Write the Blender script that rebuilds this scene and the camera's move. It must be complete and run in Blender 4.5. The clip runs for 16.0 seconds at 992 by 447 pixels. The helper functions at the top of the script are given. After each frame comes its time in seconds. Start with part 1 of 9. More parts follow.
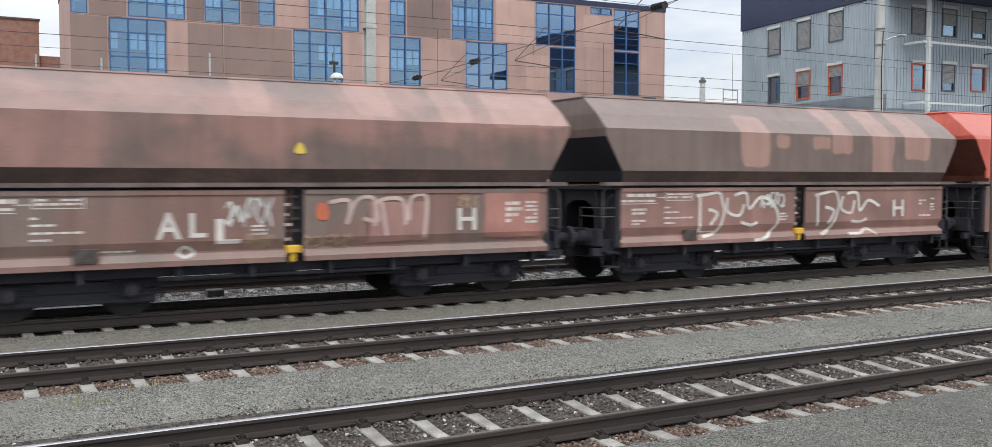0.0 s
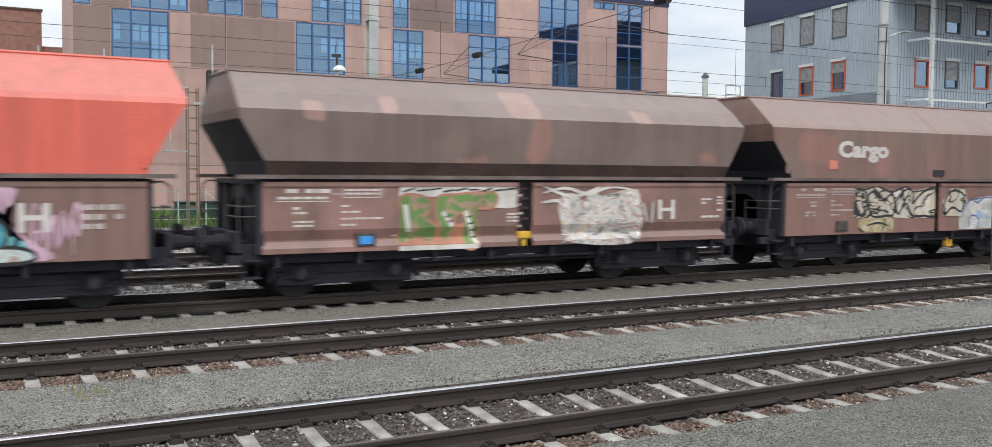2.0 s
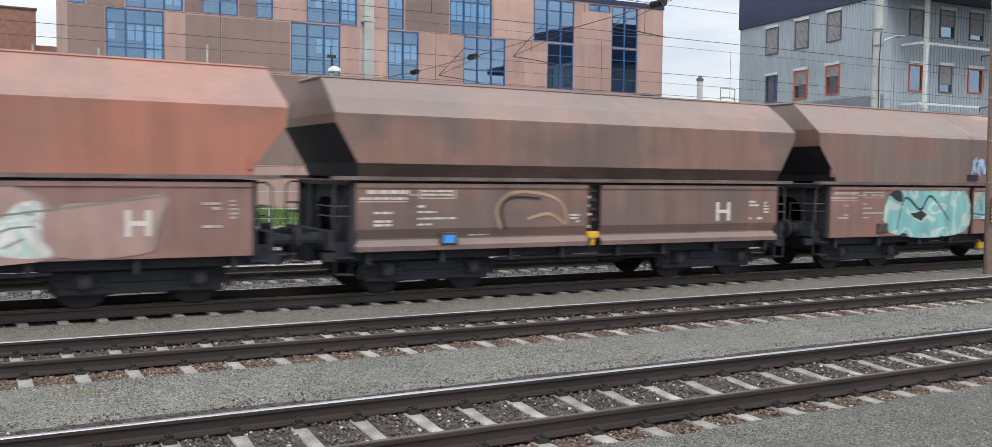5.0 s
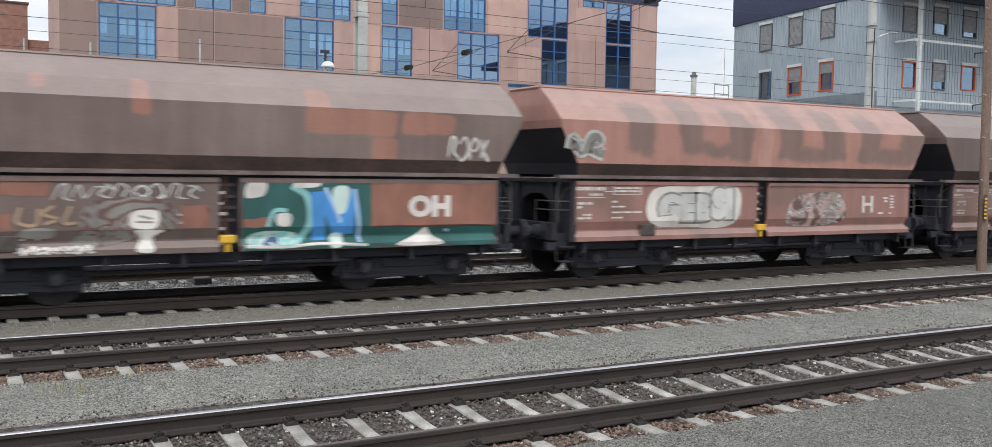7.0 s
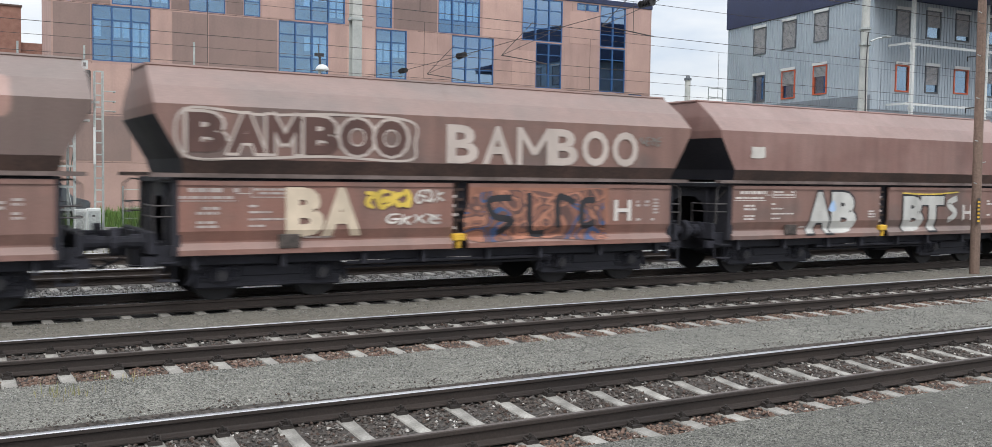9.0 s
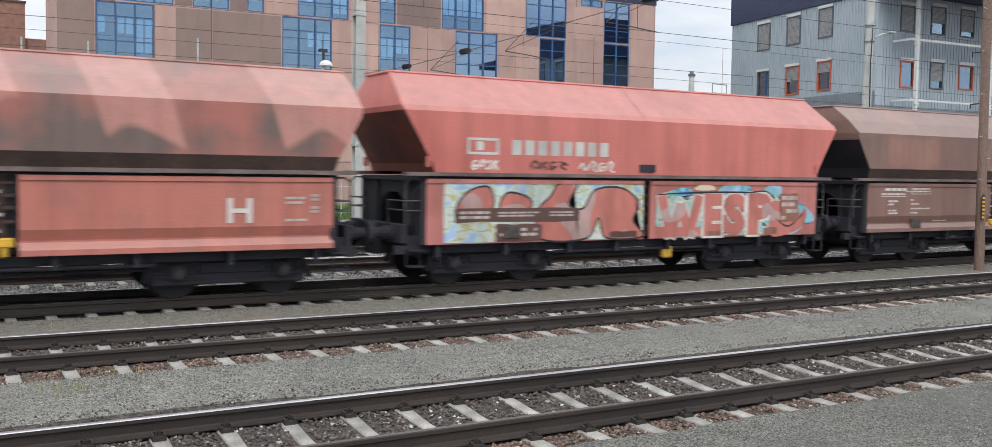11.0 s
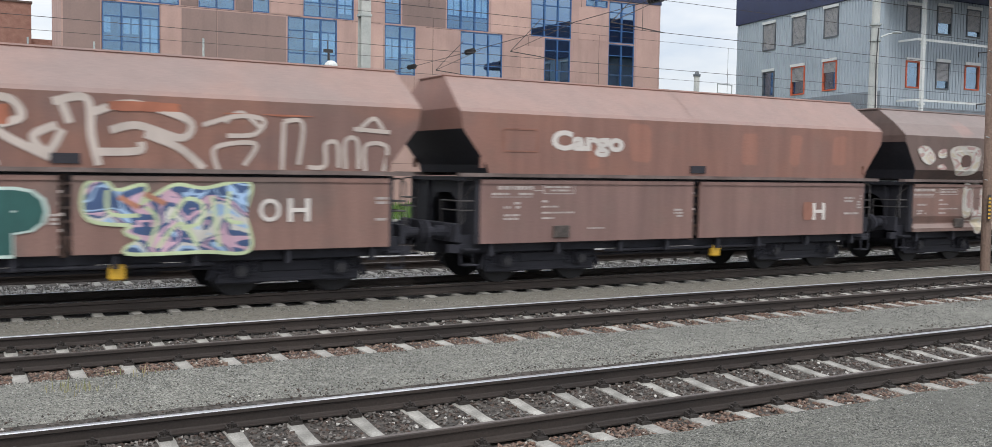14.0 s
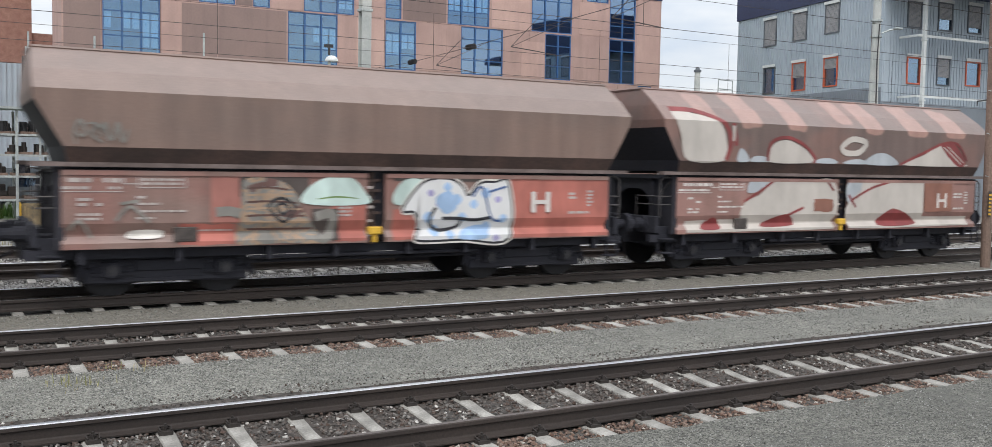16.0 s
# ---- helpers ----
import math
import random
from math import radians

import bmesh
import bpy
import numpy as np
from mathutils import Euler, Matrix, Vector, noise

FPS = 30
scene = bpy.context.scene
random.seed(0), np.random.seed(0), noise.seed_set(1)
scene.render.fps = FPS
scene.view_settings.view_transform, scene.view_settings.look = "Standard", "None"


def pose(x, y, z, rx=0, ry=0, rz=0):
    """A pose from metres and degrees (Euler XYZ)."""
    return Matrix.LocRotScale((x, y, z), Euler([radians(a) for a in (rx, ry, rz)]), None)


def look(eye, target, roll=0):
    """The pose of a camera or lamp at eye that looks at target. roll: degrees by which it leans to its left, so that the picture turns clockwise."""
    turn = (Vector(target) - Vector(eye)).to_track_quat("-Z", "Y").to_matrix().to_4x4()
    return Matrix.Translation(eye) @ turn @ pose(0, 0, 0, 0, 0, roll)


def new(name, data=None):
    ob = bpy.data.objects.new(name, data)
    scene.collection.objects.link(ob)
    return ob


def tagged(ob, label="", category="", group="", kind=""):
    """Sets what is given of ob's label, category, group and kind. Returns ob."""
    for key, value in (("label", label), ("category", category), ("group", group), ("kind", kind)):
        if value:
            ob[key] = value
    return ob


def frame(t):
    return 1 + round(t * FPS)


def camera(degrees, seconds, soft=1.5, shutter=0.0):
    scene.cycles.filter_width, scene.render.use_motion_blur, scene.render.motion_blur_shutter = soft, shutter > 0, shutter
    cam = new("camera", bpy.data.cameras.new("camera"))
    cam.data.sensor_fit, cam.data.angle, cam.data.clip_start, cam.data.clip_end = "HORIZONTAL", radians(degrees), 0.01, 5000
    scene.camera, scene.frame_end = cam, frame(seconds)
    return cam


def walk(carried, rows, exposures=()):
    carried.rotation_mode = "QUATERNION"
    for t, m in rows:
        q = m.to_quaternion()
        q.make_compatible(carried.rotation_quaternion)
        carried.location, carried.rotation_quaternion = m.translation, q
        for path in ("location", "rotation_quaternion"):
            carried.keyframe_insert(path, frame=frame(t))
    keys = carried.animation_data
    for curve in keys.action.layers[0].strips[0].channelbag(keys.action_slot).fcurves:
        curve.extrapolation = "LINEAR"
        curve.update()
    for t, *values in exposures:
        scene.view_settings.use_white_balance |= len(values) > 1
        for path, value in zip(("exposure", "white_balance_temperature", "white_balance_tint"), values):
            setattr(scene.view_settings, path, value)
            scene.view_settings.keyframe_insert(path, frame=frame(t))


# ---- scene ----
# camera: hand-held, standing beside the tracks
def view(x, y, z, right, up, lean):
    return pose(x, y, z, 0, 0, -right) @ pose(0, 0, 0, 90 + up) @ pose(0, 0, 0, 0, 0, lean)


cam = camera(54.49, 16.0, soft=0.5, shutter=0.2)
walk(cam, [
    (0.0, view(0.005, -0.014, 2.256, 29.38, -2.62, 0.01)),
    (0.5, view(0.001, 0.001, 2.260, 29.35, -2.72, 0.08)),
    (1.0, view(-0.005, -0.009, 2.253, 29.27, -2.52, 0.17)),
    (1.5, view(-0.001, -0.004, 2.255, 29.26, -2.79, 0.32)),
    (2.0, view(0.003, -0.005, 2.252, 29.30, -2.98, 0.43)),
    (2.5, view(0.006, 0.006, 2.253, 29.39, -3.06, 0.56)),
    (3.0, view(0.005, -0.001, 2.250, 29.43, -2.93, 0.63)),
    (3.5, view(0.000, 0.000, 2.257, 29.49, -2.87, 0.73)),
    (4.0, view(-0.003, -0.007, 2.251, 29.54, -2.78, 0.74)),
    (6.5, view(-0.011, -0.007, 2.254, 29.90, -3.10, 0.78)),
    (7.0, view(0.023, 0.039, 2.252, 30.02, -3.11, 0.85)),
    (7.5, view(0.022, 0.050, 2.254, 30.16, -3.02, 0.88)),
    (8.0, view(0.017, 0.031, 2.252, 30.28, -2.90, 0.85)),
    (8.5, view(0.015, 0.038, 2.258, 30.35, -3.05, 0.88)),
    (9.0, view(0.012, 0.039, 2.253, 30.36, -2.92, 0.86)),
    (11.5, view(0.013, 0.049, 2.253, 30.10, -3.19, 0.89)),
    (12.0, view(0.010, 0.043, 2.257, 30.06, -3.13, 0.88)),
    (12.5, view(0.010, 0.044, 2.254, 30.02, -3.07, 0.88)),
    (13.0, view(0.007, 0.043, 2.255, 29.97, -2.98, 0.93)),
    (13.5, view(0.004, 0.046, 2.255, 29.91, -3.09, 0.93)),
    (14.0, view(0.004, 0.045, 2.257, 29.87, -3.16, 0.90)),
    (14.5, view(0.008, 0.046, 2.257, 29.83, -3.23, 0.89)),
    (15.0, view(-0.004, 0.032, 2.253, 29.75, -3.07, 0.88)),
    (15.5, view(0.008, 0.046, 2.255, 29.78, -3.42, 0.95)),
    (16.0, view(0.001, 0.044, 2.256, 29.86, -3.43, 1.02)),
])

# ---- world and light: a bright, thinly clouded sky ----
scene.view_settings.exposure = 0.5
world = bpy.data.worlds.new("sky")
world.use_nodes = True
scene.world = world
wn, wl = world.node_tree.nodes, world.node_tree.links
wn.clear()
sky = wn.new("ShaderNodeTexSky")
sky.sky_type, sky.sun_disc = "NISHITA", False
sky.sun_elevation, sky.sun_rotation = radians(49), radians(150)
sky_dim = wn.new("ShaderNodeVectorMath")
sky_dim.operation = "SCALE"
sky_dim.inputs["Scale"].default_value = 0.12
wl.new(sky.outputs[0], sky_dim.inputs[0])
wco = wn.new("ShaderNodeTexCoord")
wmap = wn.new("ShaderNodeMapping")
wmap.inputs["Scale"].default_value = (1, 1, 3.4)
wl.new(wco.outputs["Generated"], wmap.inputs[0])
cloud = wn.new("ShaderNodeTexNoise")
cloud.inputs["Scale"].default_value = 2.6
cloud.inputs["Detail"].default_value = 6
cloud.inputs["Roughness"].default_value = 0.55
wl.new(wmap.outputs[0], cloud.inputs["Vector"])
cramp = wn.new("ShaderNodeValToRGB")
cramp.color_ramp.elements[0].position, cramp.color_ramp.elements[0].color = 0.36, (0.60, 0.68, 0.80, 1)
cramp.color_ramp.elements[1].position, cramp.color_ramp.elements[1].color = 0.60, (1.0, 0.99, 0.975, 1)
wl.new(cloud.outputs[0], cramp.inputs[0])
wmix = wn.new("ShaderNodeMix")
wmix.data_type = "RGBA"
wmix.inputs["Factor"].default_value = 0.86
wl.new(sky_dim.outputs[0], wmix.inputs["A"])
wl.new(cramp.outputs[0], wmix.inputs["B"])
wbg = wn.new("ShaderNodeBackground")
wbg.inputs["Strength"].default_value = 0.92
# an overcast sky is about twice as bright overhead as along the horizon
wsep = wn.new("ShaderNodeSeparateXYZ")
wl.new(wco.outputs["Generated"], wsep.inputs[0])
wup = wn.new("ShaderNodeMapRange")
wup.inputs["From Min"].default_value, wup.inputs["From Max"].default_value = 0.05, 0.9
wup.inputs["To Min"].default_value, wup.inputs["To Max"].default_value = 0.81, 1.42
wl.new(wsep.outputs["Z"], wup.inputs["Value"])
wgrad = wn.new("ShaderNodeVectorMath")
wgrad.operation = "SCALE"
wl.new(wmix.outputs["Result"], wgrad.inputs[0])
wl.new(wup.outputs[0], wgrad.inputs["Scale"])
wl.new(wgrad.outputs[0], wbg.inputs["Color"])
wout = wn.new("ShaderNodeOutputWorld")
wl.new(wbg.outputs[0], wout.inputs[0])
sun = new("sun", bpy.data.lights.new("sun", "SUN"))
sun.data.energy, sun.data.angle, sun.data.color = 1.25, radians(35), (1.0, 0.965, 0.92)
sun.matrix_world = look((-23, -38, 52), (0, 0, 0))


# ---- materials ----
def lin(r, g, b, k=1.0, grey=0.0):
    m = (r + g + b) / 3
    r, g, b = (c + (m - c) * grey for c in (r, g, b))

    def f(c):
        c /= 255
        return (c / 12.92 if c <= 0.04045 else ((c + 0.055) / 1.055) ** 2.4) * k
    return (f(r), f(g), f(b), 1)


def ramp_node(nt, src, p0, p1, c0=(0, 0, 0, 1), c1=(1, 1, 1, 1)):
    n = nt.nodes.new("ShaderNodeValToRGB")
    e = n.color_ramp.elements
    e[0].position, e[0].color, e[1].position, e[1].color = p0, c0, p1, c1
    nt.links.new(src, n.inputs[0])
    return n.outputs[0]


def mix_node(nt, fac, a, b, blend="MIX"):
    n = nt.nodes.new("ShaderNodeMix")
    n.data_type, n.blend_type = "RGBA", blend
    for key, v in (("Factor", fac), ("A", a), ("B", b)):
        if isinstance(v, (int, float, tuple)):
            n.inputs[key].default_value = v
        else:
            nt.links.new(v, n.inputs[key])
    return n.outputs["Result"]


def math_node(nt, op, a, b=0.0):
    n = nt.nodes.new("ShaderNodeMath")
    n.operation = op
    for i, v in enumerate((a, b)):
        if isinstance(v, (int, float)):
            n.inputs[i].default_value = v
        else:
            nt.links.new(v, n.inputs[i])
    return n.outputs[0]


def vec_node(nt, op, a, b=None):
    n = nt.nodes.new("ShaderNodeVectorMath")
    n.operation = op
    for i, v in enumerate((a, b)):
        if isinstance(v, tuple):
            n.inputs[i].default_value = v
        elif v is not None:
            nt.links.new(v, n.inputs[i])
    return n.outputs[0]


def noise_node(nt, vec, scale, detail=4.0, stretch=(1, 1, 1), shift=(0, 0, 0), rough=0.55):
    m = nt.nodes.new("ShaderNodeMapping")
    m.inputs["Scale"].default_value = stretch
    m.inputs["Location"].default_value = shift
    nt.links.new(vec, m.inputs[0])
    n = nt.nodes.new("ShaderNodeTexNoise")
    n.inputs["Scale"].default_value, n.inputs["Detail"].default_value = scale, detail
    n.inputs["Roughness"].default_value = rough
    nt.links.new(m.outputs[0], n.inputs["Vector"])
    return n.outputs[0]


def base_mat(name, rough=0.6, metal=0.0):
    m = bpy.data.materials.new(name)
    m.use_nodes = True
    nt = m.node_tree
    b = nt.nodes["Principled BSDF"]
    b.inputs["Roughness"].default_value, b.inputs["Metallic"].default_value = rough, metal
    co = nt.nodes.new("ShaderNodeTexCoord").outputs["Object"]
    return m, nt, b, co


def bump_to(nt, b, src, dist, strength=0.6):
    n = nt.nodes.new("ShaderNodeBump")
    n.inputs["Strength"].default_value, n.inputs["Distance"].default_value = strength, dist
    nt.links.new(src, n.inputs["Height"])
    nt.links.new(n.outputs[0], b.inputs["Normal"])


def worn(name, c0, c1, scale=3.0, rough=0.65, metal=0.0, grain=40.0, bump=0.003, stretch=(1, 1, 1), by_object=0.0, fleck=1.0):
    """A surface of two tones with grain, and slight differences from piece to piece."""
    m, nt, b, co = base_mat(name, rough, metal)
    big = noise_node(nt, co, scale, 5, stretch)
    fine = noise_node(nt, co, grain, 3)
    col = mix_node(nt, ramp_node(nt, big, 0.35, 0.65), c0, c1)
    dark = ramp_node(nt, fine, 0.25, 0.75, (1 - 0.32 * fleck,) * 3 + (1,), (1 + 0.18 * fleck,) * 3 + (1,))
    col = mix_node(nt, 1.0, col, dark, "MULTIPLY")
    if by_object:
        info = nt.nodes.new("ShaderNodeObjectInfo").outputs["Random"]
        var = ramp_node(nt, info, 0, 1, (1 - by_object,) * 3 + (1,), (1 + by_object,) * 3 + (1,))
        col = mix_node(nt, 1.0, col, var, "MULTIPLY")
    nt.links.new(col, b.inputs["Base Color"])
    r = ramp_node(nt, big, 0.3, 0.7, (rough * 0.85,) * 3 + (1,), (min(1, rough * 1.12),) * 3 + (1,))
    nt.links.new(r, b.inputs["Roughness"])
    bump_to(nt, b, fine, bump)
    return m


def paint(name, c0, c1, seed=0, patch=0.5, drip=0.0, drip_col=(0.3, 0.1, 0.08, 1), dust=0.35, rough=0.55, dust_light=0.36, fades=()):
    """Weathered wagon paint: faded areas, run-down drips from the top, faded fields, rust streaks, dust and paler
    upward faces.
    """
    m, nt, b, co = base_mat(name, rough)
    sh = (seed * 7.3, seed * 1.7, seed * 3.1)
    big = noise_node(nt, co, 0.55, 3, (1, 1, 1.4), sh, 0.5)
    col = mix_node(nt, ramp_node(nt, big, 0.62 - patch * 0.4, 0.74 - patch * 0.3), c0, c1)
    if drip:
        sep = nt.nodes.new("ShaderNodeSeparateXYZ")
        nt.links.new(co, sep.inputs[0])
        tilt = nt.nodes.new("ShaderNodeCombineXYZ")
        nt.links.new(math_node(nt, "ADD", sep.outputs["X"], math_node(nt, "MULTIPLY", sep.outputs["Z"], 0.30)), tilt.inputs["X"])
        runs = noise_node(nt, tilt.outputs[0], 1.05, 1.0, (1, 1, 1), sh, 0.3)
        length = noise_node(nt, tilt.outputs[0], 0.8, 0.5, (1, 1, 1), (sh[0] + 5, 0, 0), 0.3)
        foot = math_node(nt, "ADD", 1.55, math_node(nt, "MULTIPLY", length, 2.3))
        down = ramp_node(nt, math_node(nt, "SUBTRACT", sep.outputs["Z"], foot), 0.0, 0.12)
        cols = ramp_node(nt, runs, 0.60 - 0.10 * drip, 0.635 - 0.10 * drip)
        mask = mix_node(nt, 1.0, mix_node(nt, 1.0, cols, down, "MULTIPLY"), (0.72, 0.72, 0.72, 1), "MULTIPLY")
        col = mix_node(nt, mask, col, drip_col)
    if fades:   # faded or repainted fields with soft, uneven edges
        warp = nt.nodes.new("ShaderNodeTexNoise")
        warp.inputs["Scale"].default_value, warp.inputs["Detail"].default_value = 1.6, 4
        nt.links.new(co, warp.inputs["Vector"])
        off = vec_node(nt, "MULTIPLY", vec_node(nt, "SUBTRACT", warp.outputs["Color"], (0.5, 0.5, 0.5)), (0.22, 0, 0.22))
        for tone, strength, fields in fades:
            small = tone in ("pink", "rusty")
            at = vec_node(nt, "ADD", co, off if small else vec_node(nt, "MULTIPLY", off, (2.0, 0, 2.0)))
            soft = 0.03 if small else 0.09
            total = 0.0
            for x0, x1, z0, z1 in fields:
                edge = min(0.13, 0.25 * (x1 - x0), 0.25 * (z1 - z0))
                d = vec_node(nt, "ABSOLUTE", vec_node(nt, "MULTIPLY", vec_node(nt, "SUBTRACT", at, ((x0 + x1) / 2, 0, (z0 + z1) / 2)), (1, 0, 1)))
                d = vec_node(nt, "MAXIMUM", vec_node(nt, "SUBTRACT", d, ((x1 - x0) / 2 - edge, 0, (z1 - z0) / 2 - edge)), (0, 0, 0))
                r = nt.nodes.new("ShaderNodeVectorMath")
                r.operation = "LENGTH"
                nt.links.new(d, r.inputs[0])
                one = nt.nodes.new("ShaderNodeMapRange")
                one.interpolation_type = "SMOOTHSTEP"
                one.inputs["From Min"].default_value, one.inputs["From Max"].default_value = edge + soft, edge - soft
                nt.links.new(r.outputs["Value"], one.inputs["Value"])
                total = math_node(nt, "MAXIMUM", one.outputs[0], total)
            col = mix_node(nt, math_node(nt, "MULTIPLY", total, strength), col, FADE[tone])
    streak = noise_node(nt, co, 3.2, 4, (1, 1, 0.10), sh)
    col = mix_node(nt, 1.0, col, ramp_node(nt, streak, 0.3, 0.72, (0.83, 0.81, 0.80, 1), (1.09, 1.08, 1.07, 1)), "MULTIPLY")
    grime = noise_node(nt, co, 1.7, 6, (1, 1, 1), sh, 0.65)
    col = mix_node(nt, ramp_node(nt, grime, 0.50, 0.80, (0, 0, 0, 1), (dust, dust, dust, 1)), col, (0.16, 0.125, 0.105, 1))
    # upward faces mixed paler: dust, and brighter sky light put into the colour
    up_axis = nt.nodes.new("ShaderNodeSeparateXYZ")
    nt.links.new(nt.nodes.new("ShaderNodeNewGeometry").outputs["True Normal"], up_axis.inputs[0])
    dust_light_mask = ramp_node(nt, up_axis.outputs["Z"], 0.12, 0.8, (0, 0, 0, 1), (dust_light,) * 3 + (1,))
    col = mix_node(nt, dust_light_mask, col, (0.36, 0.305, 0.285, 1))
    fine = noise_node(nt, co, 26, 3)
    col = mix_node(nt, 1.0, col, ramp_node(nt, fine, 0.3, 0.7, (0.9, 0.9, 0.9, 1), (1.08, 1.08, 1.08, 1)), "MULTIPLY")
    nt.links.new(col, b.inputs["Base Color"])
    dents = noise_node(nt, co, 0.9, 3, (1, 1, 1), sh)
    bump_to(nt, b, math_node(nt, "ADD", dents, math_node(nt, "MULTIPLY", fine, 0.02)), 0.05, 0.55)
    return m


def spray(name, c, rough=0.5, vary=0.25):
    """Sprayed or lettered paint, a little worn through."""
    m, nt, b, co = base_mat(name, rough)
    n = noise_node(nt, co, 2.3, 5, (1, 1, 0.5))
    lo = tuple(x * (1 - vary) for x in c[:3]) + (1,)
    hi = tuple(min(1, x * (1 + vary)) for x in c[:3]) + (1,)
    nt.links.new(mix_node(nt, ramp_node(nt, n, 0.3, 0.7), lo, hi), b.inputs["Base Color"])
    return m


def swirl(name, cols, scale=1.5, seed=0, warp=1.6, rough=0.5):
    """Interlocking sprayed colour fields with hard edges."""
    m, nt, b, co = base_mat(name, rough)
    mp = nt.nodes.new("ShaderNodeMapping")
    mp.inputs["Scale"].default_value, mp.inputs["Location"].default_value = (1, 0.2, 1.25), (seed * 3.7, seed, seed * 2.1)
    nt.links.new(co, mp.inputs[0])
    n = nt.nodes.new("ShaderNodeTexNoise")
    n.inputs["Scale"].default_value, n.inputs["Detail"].default_value, n.inputs["Distortion"].default_value = scale, 1.2, warp
    nt.links.new(mp.outputs[0], n.inputs["Vector"])
    r = nt.nodes.new("ShaderNodeValToRGB")
    r.color_ramp.interpolation = "CONSTANT"
    e = r.color_ramp.elements
    while len(e) < len(cols):
        e.new(0.5)
    for i, c in enumerate(cols):
        e[i].position, e[i].color = 0.30 + 0.42 * i / len(cols) if i else 0.0, c
    nt.links.new(n.outputs[0], r.inputs[0])
    w = noise_node(nt, co, 3.0, 4, (1, 1, 0.4))
    col = mix_node(nt, 1.0, r.outputs[0], ramp_node(nt, w, 0.3, 0.7, (0.72, 0.72, 0.72, 1), (1.15, 1.15, 1.15, 1)), "MULTIPLY")
    nt.links.new(col, b.inputs["Base Color"])
    return m


def glass(name, tint, mirror=0.35):
    m = bpy.data.materials.new(name)
    m.use_nodes = True
    nt = m.node_tree
    nt.nodes.clear()
    tr = nt.nodes.new("ShaderNodeBsdfTransparent")
    tr.inputs[0].default_value = tint
    gl = nt.nodes.new("ShaderNodeBsdfGlossy")
    gl.inputs["Color"].default_value, gl.inputs["Roughness"].default_value = (0.50, 0.68, 0.88, 1), 0.02
    mx = nt.nodes.new("ShaderNodeMixShader")
    mx.inputs[0].default_value = mirror
    out = nt.nodes.new("ShaderNodeOutputMaterial")
    nt.links.new(tr.outputs[0], mx.inputs[1])
    nt.links.new(gl.outputs[0], mx.inputs[2])
    nt.links.new(mx.outputs[0], out.inputs[0])
    return m


def gravel_mat(name, c0, c1, c2, scale, big=0.4, bump=0.01):
    m, nt, b, co = base_mat(name, 0.95)
    v = nt.nodes.new("ShaderNodeTexVoronoi")
    v.inputs["Scale"].default_value = scale
    nt.links.new(co, v.inputs["Vector"])
    bw = nt.nodes.new("ShaderNodeSeparateXYZ")
    nt.links.new(v.outputs["Color"], bw.inputs[0])
    col = mix_node(nt, bw.outputs["X"], c0, c1)
    n = noise_node(nt, co, big, 5)
    col = mix_node(nt, ramp_node(nt, n, 0.45, 0.72), col, c2)
    n2 = noise_node(nt, co, 5, 4)
    col = mix_node(nt, 1.0, col, ramp_node(nt, n2, 0.3, 0.7, (0.82, 0.82, 0.82, 1), (1.12, 1.12, 1.12, 1)), "MULTIPLY")
    nt.links.new(col, b.inputs["Base Color"])
    bump_to(nt, b, v.outputs["Distance"], bump, 0.8)
    return m


M = {}
M["gravel"] = gravel_mat("grey_grit", (0.042, 0.042, 0.036, 1), (0.32, 0.315, 0.278, 1), (0.152, 0.151, 0.134, 1), 60, 0.35, 0.011)
M["near_grit"] = gravel_mat("dark_grey_grit", (0.030, 0.030, 0.026, 1), (0.22, 0.217, 0.19, 1), (0.10, 0.099, 0.088, 1), 60, 0.35, 0.011)
M["path"] = gravel_mat("pale_trodden_grit", (0.080, 0.074, 0.062, 1), (0.245, 0.23, 0.195, 1), (0.15, 0.138, 0.112, 1), 45, 0.6, 0.006)
M["ballast"] = gravel_mat("ballast_bed", (0.022, 0.02, 0.018, 1), (0.10, 0.088, 0.078, 1), (0.05, 0.037, 0.031, 1), 26, 0.5, 0.02)
# bed under the train: oil and wagon shade put into a near-black colour
M["oily"] = gravel_mat("oily_shaded_ballast", (0.010, 0.009, 0.009, 1), (0.045, 0.04, 0.038, 1), (0.02, 0.018, 0.017, 1), 26, 0.5, 0.02)
M["pale_ballast"] = gravel_mat("pale_ballast", (0.09, 0.088, 0.082, 1), (0.36, 0.35, 0.33, 1), (0.18, 0.173, 0.16, 1), 22, 0.7, 0.02)
M["grass"] = worn("grass_ground", (0.05, 0.11, 0.025, 1), (0.11, 0.17, 0.05, 1), 0.8, 0.95, grain=14, bump=0.02)
M["asphalt"] = worn("yard_ground", (0.16, 0.155, 0.145, 1), (0.24, 0.23, 0.21, 1), 0.3, 0.95, grain=20, bump=0.005)
M["concrete"] = worn("sleeper_concrete", (0.22, 0.21, 0.19, 1), (0.38, 0.365, 0.335, 1), 5, 0.9, grain=60, bump=0.002, by_object=0.14)
M["rail"] = worn("rusty_rail_side", (0.026, 0.020, 0.018, 1), (0.046, 0.035, 0.030, 1), 1.2, 0.75, 0.1, 50, 0.001, (0.3, 1, 1))
M["polished"] = worn("polished_rail_head", (0.50, 0.51, 0.53, 1), (0.66, 0.67, 0.68, 1), 2, 0.40, 1.0, 60, 0.0003, (0.2, 4, 1))
